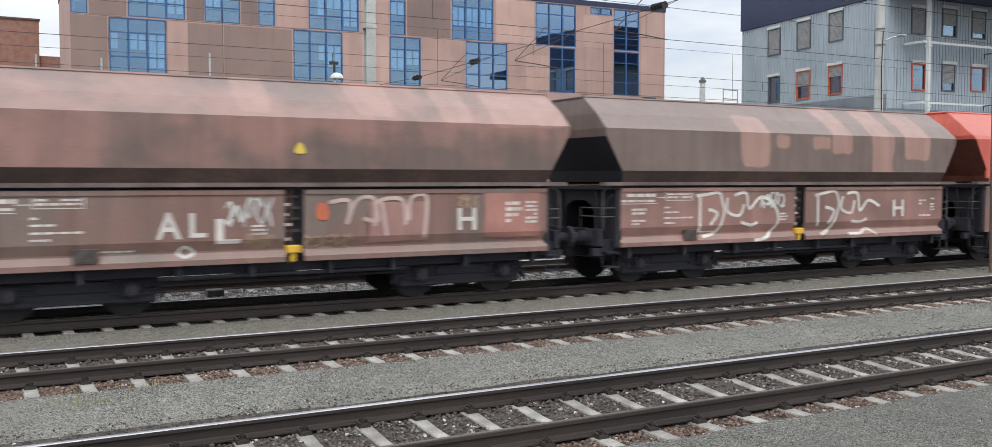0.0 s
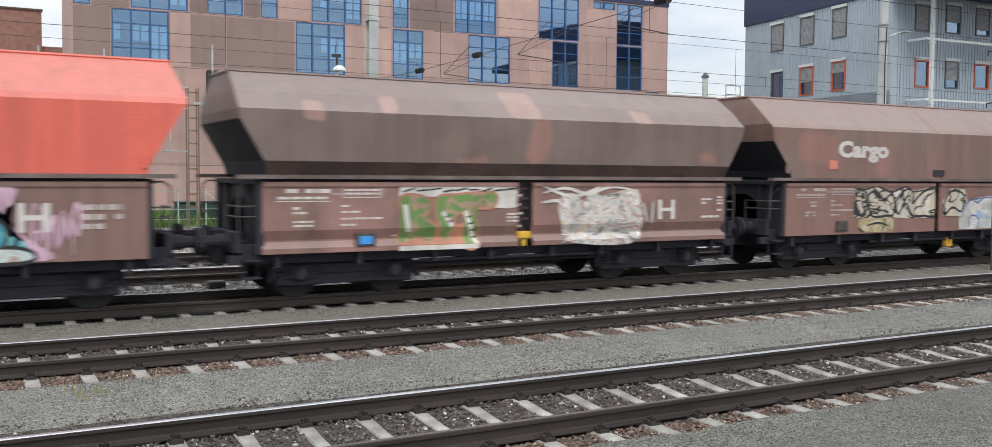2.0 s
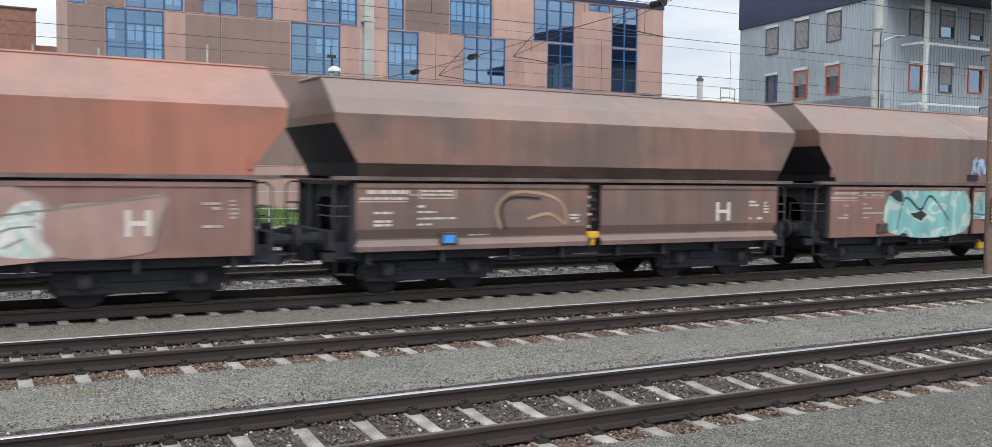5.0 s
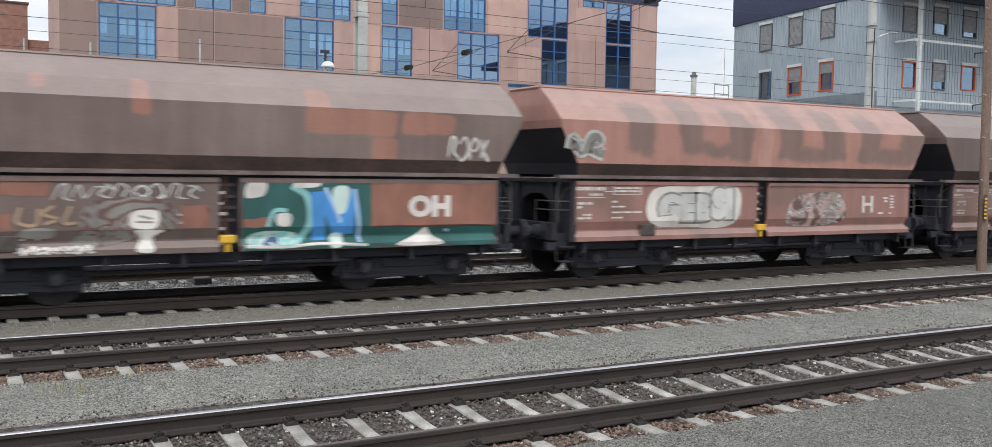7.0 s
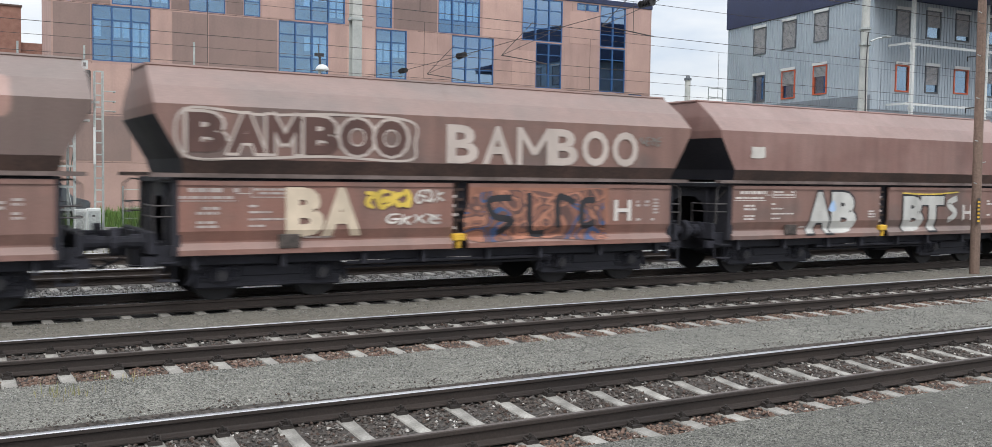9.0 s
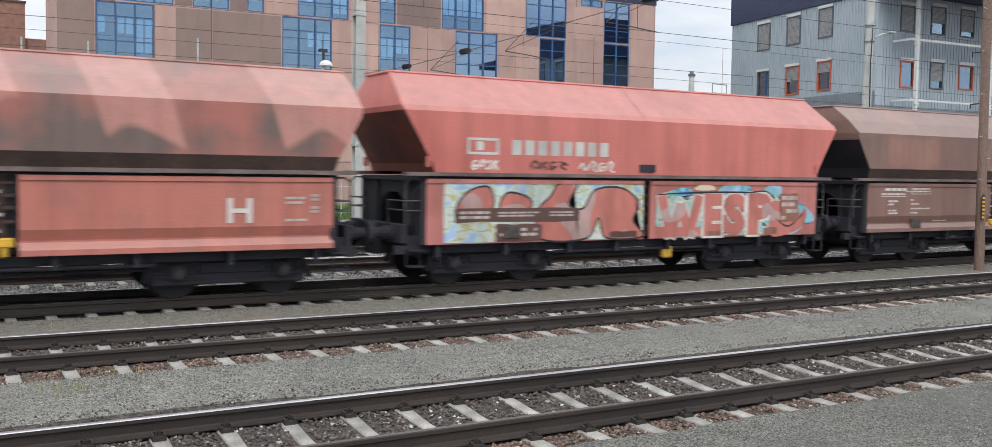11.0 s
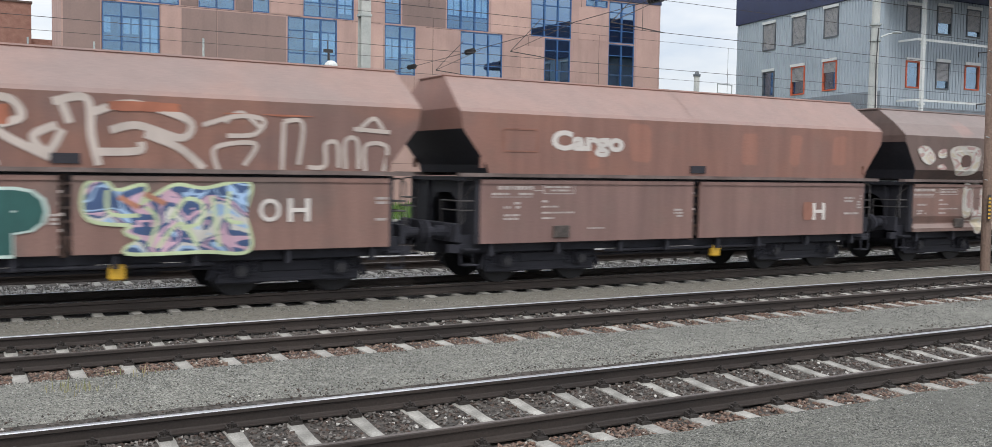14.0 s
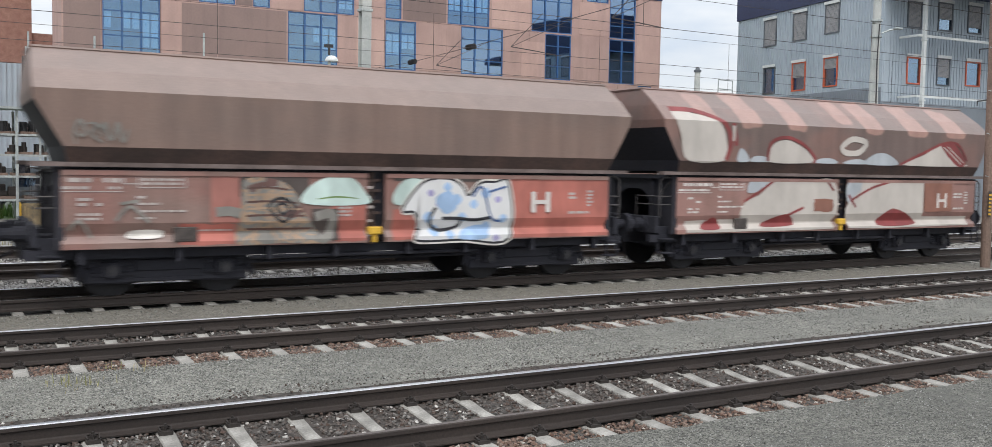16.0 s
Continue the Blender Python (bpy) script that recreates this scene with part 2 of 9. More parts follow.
M["dull_head"] = worn("dull_rail_head", (0.09, 0.075, 0.065, 1), (0.13, 0.11, 0.10, 1), 2, 0.55, 0.3, 60, 0.0005, (0.2, 4, 1))
M["clip"] = worn("rail_clip_steel", (0.03, 0.026, 0.024, 1), (0.06, 0.05, 0.045, 1), 6, 0.7, 0.3)
M["black"] = worn("near_black_steel", (0.013, 0.014, 0.022, 1), (0.030, 0.029, 0.038, 1), 2, 0.75, 0.0, 18, 0.004)
M["axle"] = worn("dusty_axle_box", (0.016, 0.017, 0.022, 1), (0.05, 0.048, 0.052, 1), 5, 0.7, 0.0, 20, 0.003)
M["under"] = worn("dirty_running_gear", (0.012, 0.013, 0.021, 1), (0.029, 0.029, 0.040, 1), 3, 0.8, 0.0, 18, 0.004)
M["wheel"] = worn("wheel_steel", (0.010, 0.010, 0.013, 1), (0.022, 0.021, 0.024, 1), 4, 0.6, 0.3)
M["frame_brown"] = worn("brown_dirt_and_shade", (0.045, 0.030, 0.026, 1), (0.09, 0.055, 0.045, 1), 1.5, 0.75, 0.0, 18, 0.004)
M["red_end"] = worn("dark_red_end", (0.10, 0.030, 0.022, 1), (0.22, 0.065, 0.045, 1), 1.2, 0.7, 0.0, 18, 0.004)
M["ledge"] = worn("dusty_ledge", (0.11, 0.082, 0.075, 1), (0.20, 0.155, 0.145, 1), 1.5, 0.75, 0.0, 18, 0.003)
M["tube_rail"] = worn("grimy_tube_rail", (0.05, 0.047, 0.05, 1), (0.12, 0.11, 0.11, 1), 3, 0.6, 0.3, 30, 0.001)
M["holder"] = worn("worn_label_holder", (0.05, 0.042, 0.040, 1), (0.12, 0.10, 0.09, 1), 7, 0.7, 0.2, 30, 0.002)
M["yellow"] = worn("yellow_paint", (0.62, 0.36, 0.03, 1), (0.75, 0.46, 0.05, 1), 4, 0.55)
M["white"] = spray("white_lettering", (0.60, 0.56, 0.53, 1), 0.55, 0.12)
M["faint"] = spray("dirty_lettering", (0.42, 0.37, 0.35, 1), 0.6, 0.2)
M["orange_paint"] = spray("orange_paint", (0.62, 0.16, 0.08, 1))


# ---- mesh helpers ----
def obj(name, bm, mat, parent=None, label=""):
    me = bpy.data.meshes.new(name)
    bm.normal_update()
    bm.to_mesh(me)
    bm.free()
    for m in mat if isinstance(mat, (list, tuple)) else [mat]:
        me.materials.append(m)
    ob = new(name, me)
    ob.parent = parent
    if label:
        tagged(ob, label)
    return ob


part = obj


def share(name, me, parent, m=None, label=""):
    """Another object on the same mesh."""
    ob = new(name, me)
    ob.parent = parent
    if m is not None:
        ob.matrix_basis = m
    if label:
        tagged(ob, label)
    return ob


def box(bm, x0, x1, y0, y1, z0, z1, mi=0, bevel=0.0):
    vs = [bm.verts.new(p) for p in ((x0, y0, z0), (x1, y0, z0), (x1, y1, z0), (x0, y1, z0), (x0, y0, z1), (x1, y0, z1), (x1, y1, z1), (x0, y1, z1))]
    fs = [bm.faces.new([vs[i] for i in q]) for q in ((3, 2, 1, 0), (4, 5, 6, 7), (0, 1, 5, 4), (1, 2, 6, 5), (2, 3, 7, 6), (3, 0, 4, 7))]
    for f in fs:
        f.material_index = mi
    if bevel:
        es = list({e for f in fs for e in f.edges})
        bmesh.ops.bevel(bm, geom=es, offset=bevel, segments=1, affect="EDGES")
    return fs


def rod(bm, a, b, r, n=8, r2=None, mi=0):
    a, b = Vector(a), Vector(b)
    d = (b - a)
    q = d.to_track_quat("Z", "Y")
    r2 = r if r2 is None else r2
    ra = [bm.verts.new(a + q @ Vector((r * math.cos(2 * math.pi * i / n), r * math.sin(2 * math.pi * i / n), 0))) for i in range(n)]
    rb = [bm.verts.new(b + q @ Vector((r2 * math.cos(2 * math.pi * i / n), r2 * math.sin(2 * math.pi * i / n), 0))) for i in range(n)]
    for i in range(n):
        bm.faces.new((ra[i], ra[(i + 1) % n], rb[(i + 1) % n], rb[i])).material_index = mi
    bm.faces.new(ra[::-1]).material_index = mi
    bm.faces.new(rb).material_index = mi


def tube(bm, pts, r, n=6):
    for a, b in zip(pts, pts[1:]):
        rod(bm, a, b, r, n)


def sweep_x(bm, prof, x0, x1, mats=None, cap=True):
    """Extrudes a closed (y, z) outline along x."""
    a = [bm.verts.new((x0, y, z)) for y, z in prof]
    b = [bm.verts.new((x1, y, z)) for y, z in prof]
    n = len(prof)
    for i in range(n):
        f = bm.faces.new((a[i], b[i], b[(i + 1) % n], a[(i + 1) % n]))
        if mats:
            f.material_index = mats[i]
    if cap:
        bm.faces.new(a[::-1])
        bm.faces.new(b)


def B():
    return bmesh.new()


# ---- ground and tracks ----
GAUGE = 1.505
TRACKS = {"near": 7.461, "middle": 12.463, "train": 16.922, "far": 21.42, "farther": 25.95}
SLEEPER_AT = {"near": 2.787, "middle": 8.431, "train": 9.865, "far": 0.2, "farther": 0.4}

# one sheet; the beds of the tracks lie a little lower than the trodden grit between them
cuts = [(-400, -0.17, "near_grit"), (6.93, -0.17, "near_grit"), (7.05, -0.215, "ballast"), (7.58, -0.202, "ballast"), (7.79, -0.222, "ballast"), (8.01, -0.242, "ballast"), (8.41, -0.242, "ballast"), (8.63, -0.222, "ballast"), (8.84, -0.202, "ballast"), (9.6, -0.215, "ballast"), (9.78, -0.16, "gravel"),
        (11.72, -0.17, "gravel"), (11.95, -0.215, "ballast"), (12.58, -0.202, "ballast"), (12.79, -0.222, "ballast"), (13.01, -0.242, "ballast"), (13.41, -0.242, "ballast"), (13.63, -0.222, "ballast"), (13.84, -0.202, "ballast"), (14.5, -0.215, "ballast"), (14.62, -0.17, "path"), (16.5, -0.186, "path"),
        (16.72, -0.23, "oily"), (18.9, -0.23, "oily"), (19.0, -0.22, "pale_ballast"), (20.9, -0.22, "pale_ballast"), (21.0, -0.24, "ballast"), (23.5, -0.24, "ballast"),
        (24.2, -0.2, "pale_ballast"), (25.4, -0.22, "ballast"), (28.2, -0.22, "pale_ballast"), (31.0, -0.22, "asphalt"), (43.5, -0.22, "grass"), (59.0, -0.22, "asphalt"),
        (400, -0.3, "grass"), (3000, -2, "grass")]
gm = ["gravel", "near_grit", "ballast", "path", "oily", "pale_ballast", "asphalt", "grass"]
xs = [-3000, -200, -40] + [-20 + 0.5 * i for i in range(161)] + [80, 150, 400, 3000]
bm = B()
rows_v = []
for y, z, _ in cuts:
    rr = random.Random(int(y * 100))
    rows_v.append([bm.verts.new((x, y + (rr.uniform(-0.06, 0.06) if 6 < y < 31 and -21 < x < 61 else 0), z + (rr.uniform(-0.008, 0.008) if 6 < y < 31 else 0))) for x in xs])
for k in range(len(cuts) - 1):
    for i in range(len(xs) - 1):
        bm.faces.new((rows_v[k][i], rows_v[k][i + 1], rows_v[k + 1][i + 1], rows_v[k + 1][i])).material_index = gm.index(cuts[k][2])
ground = obj("ground", bm, [M[k] for k in gm])
tagged(ground, "grey grit and ballast yard ground between railway tracks", "ground", kind="structure")


def rail_profile(y):
    h = [(-0.075, -0.172), (0.075, -0.172), (0.075, -0.160), (0.02, -0.145), (0.0085, -0.13), (0.0085, -0.052), (0.036, -0.040),
         (0.036, -0.008), (0.026, 0), (-0.026, 0), (-0.036, -0.008), (-0.036, -0.040), (-0.0085, -0.052), (-0.0085, -0.13), (-0.02, -0.145), (-0.075, -0.160)]
    return [(y + a, b) for a, b in h]


def sleeper_mesh():
    """Concrete sleeper, 2.6 m, waisted and dished in the middle."""
    bm = B()
    tops = [(1.3, 0.066, -0.205), (1.26, 0.072, -0.192), (0.92, 0.072, -0.184), (0.62, 0.071, -0.186), (0.42, 0.066, -0.206), (0.2, 0.062, -0.226)]
    secs = [(-y, t, t + 0.02, z) for y, t, z in tops] + [(0.0, 0.061, 0.081, -0.232)] + [(y, t, t + 0.02, z) for y, t, z in reversed(tops)]
    loops = []
    for y, t, b, z in secs:
        loops.append([bm.verts.new(p) for p in ((-b, y, -0.36), (b, y, -0.36), (t + 0.010, y, z - 0.012), (t, y, z), (-t, y, z), (-t - 0.010, y, z - 0.012))])
    for a, b in zip(loops, loops[1:]):
        for i in range(6):
            bm.faces.new((a[i], a[(i + 1) % 6], b[(i + 1) % 6], b[i]))
    bm.faces.new(loops[0])
    bm.faces.new(loops[-1][::-1])
    bmesh.ops.recalc_face_normals(bm, faces=bm.faces)
    return bm


def clip_meshes():
    """Guide plate, bent spring clip and screw on one side of a rail foot."""
    plate, spring, screw = B(), B(), B()
    box(plate, -0.06, 0.06, 0.085, 0.17, -0.188, -0.155)
    tube(spring, [(-0.045, 0.15, -0.15), (-0.055, 0.085, -0.128), (-0.03, 0.06, -0.135), (-0.02, 0.11, -0.118), (0.02, 0.11, -0.118), (0.03, 0.06, -0.135), (0.055, 0.085, -0.128), (0.045, 0.15, -0.15)], 0.009, 5)
    rod(screw, (0, 0.115, -0.17), (0, 0.115, -0.122), 0.014, 6)
    rod(screw, (0, 0.115, -0.122), (0, 0.115, -0.112), 0.026, 6)
    rod(screw, (0, 0.115, -0.112), (0, 0.115, -0.095), 0.014, 6)
    out = []
    for nm, bm in (("guide_plate", plate), ("spring_clip", spring), ("screw", screw)):
        ob = obj(nm, bm, M["clip"])
        out.append(ob.data)
        bpy.data.objects.remove(ob)
    return out


sl_ob = obj("sleeper", sleeper_mesh(), M["concrete"])
sl_mesh = sl_ob.data
cl_meshes = clip_meshes()
bpy.data.objects.remove(sl_ob)
spare = {"near": (-1.5, 17), "middle": (-2, 26), "train": (-2, 34), "far": (-2, 14), "farther": (-2, 14)}
for key, y0 in TRACKS.items():
    track = new("railway_track")
    tagged(track, {"near": "standard-gauge track on concrete sleepers in dark ballast", "middle": "track with rust-stained ballast beside grey grit path",
                   "train": "oily, shade-darkened track under the goods train"}.get(key, "little-used siding track in pale ballast"), "railway track", "tracks of the yard")
    for side in (0, 1):
        bm = B()
        mats = [0] * 16
        bright = side == 1
        mats[8] = 1
        mats[9 if bright else 7] = 1
        sweep_x(bm, rail_profile(0), -90, 160, mats)
        r = part("rail", bm, [M["rail"], M["polished"] if bright else M["dull_head"]], track)
        r.location = (0, y0 + side * GAUGE, 0)
    lo, hi = spare[key]
    k0 = math.ceil((lo - SLEEPER_AT[key]) / 0.6)
    x = SLEEPER_AT[key] + 0.6 * k0 + 0.10
    rr = random.Random(len(key))
    rest = []
    xx = x - 0.6 * 60
    while xx < 120:
        m = pose(xx + rr.uniform(-0.012, 0.012), y0 + GAUGE / 2 + rr.uniform(-0.015, 0.015), rr.uniform(-0.004, 0.002), 0, 0, rr.uniform(-0.5, 0.5))
        if lo <= xx <= hi:
            share("sleeper", sl_mesh, track, m)
            if key in ("near", "middle"):
                for ry in (0, GAUGE):
                    for turn in (0, 180):
                        clip = share("rail_clip", cl_meshes[0], track, pose(xx, y0 + ry, 0, 0, 0, turn))
                        share("spring_clip", cl_meshes[1], clip)
                        share("screw", cl_meshes[2], clip)
        else:
            rest.append(m)
        xx += 0.6
    bm = B()
    for m in rest:
        n0 = len(bm.verts)
        bm.from_mesh(sl_mesh)
        bm.verts.ensure_lookup_table()
        bmesh.ops.transform(bm, matrix=m, verts=bm.verts[n0:])
    tagged(part("sleeper_row", bm, M["concrete"], track), kind="stuff")


def stones(name, n, x0, x1, y0, y1, z, smin, smax, mat, seed, label, avoid=(), beds=None, dish=None):
    """Loose broken stones as one scatter."""
    rs = np.random.RandomState(seed)
    px = x0 + (x1 - x0) * rs.rand(n) ** 1.25
    py = rs.uniform(y0, y1, n)
    keep = np.ones(n, bool)
    for a, b in avoid:
        keep &= ~((py > a) & (py < b))
    px, py = px[keep], py[keep]
    if beds:
        off = np.abs((px - beds[0] - 0.1 + 0.3) % 0.6 - 0.3)
        px, py = px[off > 0.096], py[off > 0.096]
    n = len(px)
    oc = np.array([(1, 0, 0), (-1, 0, 0), (0, 1, 0), (0, -1, 0), (0, 0, 1), (0, 0, -1)], float)
    fc = np.array([(0, 2, 4), (2, 1, 4), (1, 3, 4), (3, 0, 4), (2, 0, 5), (1, 2, 5), (3, 1, 5), (0, 3, 5)])
    s = rs.uniform(smin, smax, (n, 1, 1)) * rs.uniform(0.55, 1.25, (n, 6, 1))
    ax = rs.normal(size=(n, 3, 3))
    q, _ = np.linalg.qr(ax)
    v = np.einsum("kj,nij->nki", oc, q) * s
    v[:, :, 2] *= 0.8
    level = np.full(n, z) if dish is None else z + np.interp(np.abs(py - dish), [0, 0.2, 0.42, 0.62], [-0.046, -0.042, -0.022, 0.0])
    v += np.stack([px, py, level + rs.uniform(-0.01, 0.012, n)], -1)[:, None, :]
    f = (fc[None] + 6 * np.arange(n)[:, None, None]).reshape(-1, 3)
    me = bpy.data.meshes.new(name)
    me.from_pydata(v.reshape(-1, 3).tolist(), [], f.tolist())
    me.materials.append(mat)
    ob = new(name, me)
    tagged(ob, label, "stones", kind="stuff")
    return ob


def stone_mat(name, cols):
    m, nt, b, co = base_mat(name, 0.92)
    isl = nt.nodes.new("ShaderNodeNewGeometry").outputs["Random Per Island"]
    n = nt.nodes.new("ShaderNodeValToRGB")
    while len(n.color_ramp.elements) < len(cols):
        n.color_ramp.elements.new(0.5)
    for i, c in enumerate(cols):
        n.color_ramp.elements[i].position = (0, 0.3, 0.55, 0.8, 0.93, 0.985)[i] if len(cols) == 6 else i / (len(cols) - 1)
        n.color_ramp.elements[i].color = c
    nt.links.new(isl, n.inputs[0])
    fine = noise_node(nt, co, 30, 3)
    nt.links.new(mix_node(nt, 1.0, n.outputs[0], ramp_node(nt, fine, 0.3, 0.7, (0.75, 0.75, 0.75, 1), (1.2, 1.2, 1.2, 1)), "MULTIPLY"), b.inputs["Base Color"])
    return m


M["st_near"] = stone_mat("mixed_dark_ballast", [(0.045, 0.04, 0.037, 1), (0.10, 0.085, 0.075, 1), (0.07, 0.045, 0.035, 1), (0.19, 0.178, 0.165, 1), (0.05, 0.045, 0.04, 1), (0.5, 0.48, 0.45, 1)])
M["st_rust"] = stone_mat("rusty_ballast", [(0.12, 0.07, 0.05, 1), (0.20, 0.13, 0.10, 1), (0.09, 0.06, 0.05, 1), (0.26, 0.20, 0.16, 1), (0.15, 0.09, 0.07, 1), (0.4, 0.37, 0.33, 1)])
M["st_pale"] = stone_mat("light_ballast", [(0.13, 0.125, 0.12, 1), (0.32, 0.31, 0.29, 1), (0.2, 0.19, 0.18, 1), (0.46, 0.44, 0.42, 1)])
M["st_grit"] = stone_mat("grit_pebbles", [(0.06, 0.06, 0.054, 1), (0.22, 0.222, 0.205, 1), (0.10, 0.10, 0.092, 1), (0.40, 0.40, 0.38, 1)])
near_at, mid_at = (SLEEPER_AT["near"],), (SLEEPER_AT["middle"],)
stones("ballast_stones", 15000, -1, 17, 7.52, 8.92, -0.195, 0.016, 0.034, M["st_near"], 1, "loose dark broken ballast stones between the rails", [(7.40, 7.52), (8.90, 9.03)], beds=near_at, dish=TRACKS["near"] + GAUGE / 2)
stones("ballast_stones", 7500, -1, 17, 9.03, 9.72, -0.206, 0.014, 0.034, M["st_near"], 11, "loose dark broken ballast stones at the track's edge", beds=near_at)
stones("ballast_stones", 9000, -1, 17, 6.72, 7.40, -0.205, 0.012, 0.032, M["st_rust"], 2, "reddish ballast stones at the sleeper ends", beds=near_at)
stones("ballast_stones", 10000, -1, 27, 12.5, 13.92, -0.195, 0.015, 0.036, M["st_near"], 3, "loose dark broken ballast stones between the rails", [(13.90, 14.03)], beds=mid_at, dish=TRACKS["middle"] + GAUGE / 2)
stones("ballast_stones", 4000, -1, 27, 14.03, 14.6, -0.206, 0.013, 0.032, M["st_near"], 12, "loose dark broken ballast stones at the track's edge", beds=mid_at)
stones("ballast_stones", 11000, -1, 27, 11.7, 12.42, -0.203, 0.012, 0.032, M["st_rust"], 4, "reddish ballast stones at the sleeper ends", beds=mid_at)
stones("ballast_stones", 1500, -1, 24, 9.72, 10.1, -0.160, 0.008, 0.020, M["st_near"], 13, "dark stones strewn onto the grit path")
stones("ballast_stones", 9000, -1, 30, 19.0, 21.3, -0.215, 0.015, 0.04, M["st_pale"], 5, "pale ballast stones between the sidings")
stones("ballast_stones", 5000, -1, 30, 23.3, 25.9, -0.2, 0.015, 0.04, M["st_pale"], 6, "pale ballast stones between the sidings")
stones("grit_pebbles", 46000, -1, 26, 9.8, 11.75, -0.168, 0.005, 0.013, M["st_grit"], 7, "fine grey grit and scattered pebbles on the path")
stones("grit_pebbles", 19000, 2, 17, 5.2, 6.95, -0.172, 0.005, 0.012, M["st_grit"], 8, "fine grey grit and scattered pebbles beside the track")
stones("grit_pebbles", 9000, -1, 30, 14.55, 16.5, -0.178, 0.005, 0.015, M["st_grit"], 9, "fine grey grit and scattered pebbles on the path")


# ---- buildings ----
def wall_with_openings(s0, s1, z0, z1, holes, thick, bm=None):
    """A wall in the plane (s, z), front at y = 0, with openings cut right through."""
    bm = bm or B()
    ss = sorted({s0, s1, *[h[0] for h in holes], *[h[1] for h in holes]})
    zs = sorted({z0, z1, *[h[2] for h in holes], *[h[3] for h in holes]})
    ss, zs = [s for s in ss if s0 <= s <= s1], [z for z in zs if z0 <= z <= z1]

    def solid(i, j):
        if not (0 <= i < len(ss) - 1 and 0 <= j < len(zs) - 1):
            return False
        a, b = (ss[i] + ss[i + 1]) / 2, (zs[j] + zs[j + 1]) / 2
        return not any(h[0] < a < h[1] and h[2] < b < h[3] for h in holes)

    cache = {}

    def v(i, j, k):
        if (i, j, k) not in cache:
            cache[i, j, k] = bm.verts.new((ss[i], thick * k, zs[j]))
        return cache[i, j, k]

    for i in range(len(ss) - 1):
        for j in range(len(zs) - 1):
            if not solid(i, j):
                continue
            bm.faces.new((v(i, j, 0), v(i + 1, j, 0), v(i + 1, j + 1, 0), v(i, j + 1, 0)))
            bm.faces.new((v(i, j + 1, 1), v(i + 1, j + 1, 1), v(i + 1, j, 1), v(i, j, 1)))
            if not solid(i - 1, j):
                bm.faces.new((v(i, j, 0), v(i, j + 1, 0), v(i, j + 1, 1), v(i, j, 1)))
            if not solid(i + 1, j):
                bm.faces.new((v(i + 1, j, 1), v(i + 1, j + 1, 1), v(i + 1, j + 1, 0), v(i + 1, j, 0)))
            if not solid(i, j - 1):
                bm.faces.new((v(i, j, 1), v(i + 1, j, 1), v(i + 1, j, 0), v(i, j, 0)))
            if not solid(i, j + 1):
                bm.faces.new((v(i, j + 1, 0), v(i + 1, j + 1, 0), v(i + 1, j + 1, 1), v(i, j + 1, 1)))
    return bm


def stain_wall(name, c0, c1, c2):
    m, nt, b, co = base_mat(name, 0.85)
    big = noise_node(nt, co, 0.35, 5)
    run = noise_node(nt, co, 1.4, 5, (1, 1, 0.12))
    fine = noise_node(nt, co, 9, 4)
    col = mix_node(nt, ramp_node(nt, big, 0.35, 0.65), c0, c1)
    col = mix_node(nt, ramp_node(nt, run, 0.5, 0.8, (0, 0, 0, 1), (0.55, 0.55, 0.55, 1)), col, c2)
    info = nt.nodes.new("ShaderNodeObjectInfo").outputs["Random"]
    col = mix_node(nt, 1.0, col, ramp_node(nt, info, 0, 1, (0.84, 0.84, 0.86, 1), (1.12, 1.12, 1.12, 1)), "MULTIPLY")
    col = mix_node(nt, 1.0, col, ramp_node(nt, fine, 0.3, 0.7, (0.95, 0.95, 0.95, 1), (1.04, 1.04, 1.04, 1)), "MULTIPLY")
    nt.links.new(col, b.inputs["Base Color"])
    bump_to(nt, b, fine, 0.006)
    return m


M["facade"] = stain_wall("reddish_brown_cladding", lin(150, 124, 117, 1.42), lin(162, 135, 127, 1.42), lin(132, 111, 107, 1.3))
M["facade_dull"] = stain_wall("greyish_brown_cladding", lin(122, 104, 100, 1.16), lin(132, 111, 106, 1.16), lin(108, 93, 91, 1.1))
M["joint"] = worn("dark_joint", (0.10, 0.07, 0.06, 1), (0.13, 0.09, 0.08, 1), 1, 0.9)
M["blue_frame"] = worn("blue_window_frame", lin(48, 88, 138), lin(58, 100, 152), 2, 0.4, grain=20, bump=0.001)
M["blue_glass"] = glass("blue_glass", (0.64, 0.83, 0.96, 1), 0.27)
M["dark_glass"] = glass("dark_blue_glass", (0.34, 0.48, 0.68, 1), 0.42)
M["pane_glass"] = glass("window_glass", (0.7, 0.76, 0.8, 1), 0.35)
M["blind"] = worn("pale_blind", (0.62, 0.64, 0.62, 1), (0.72, 0.73, 0.7, 1), 1, 0.8)
M["inside"] = worn("office_inside", (0.20, 0.22, 0.25, 1), (0.3, 0.32, 0.34, 1), 0.4, 0.9)
M["brick"] = worn("far_red_brick", (0.26, 0.13, 0.10, 1), (0.34, 0.19, 0.15, 1), 3, 0.9, grain=22, bump=0.01)
M["grey_clad"] = worn("grey_metal_cladding", lin(160, 172, 182, 1.0), lin(172, 183, 192, 1.0), 0.5, 0.55, 0.1, 12, 0.002, fleck=0.2)
M["plinth"] = worn("grey_plinth_cladding", lin(122, 130, 138), lin(134, 142, 150), 0.5, 0.55, 0.1, 12, 0.002, fleck=0.2)
M["navy"] = worn("navy_fascia", lin(36, 46, 78), lin(46, 56, 90), 0.5, 0.45, 0.0, 12, 0.002)
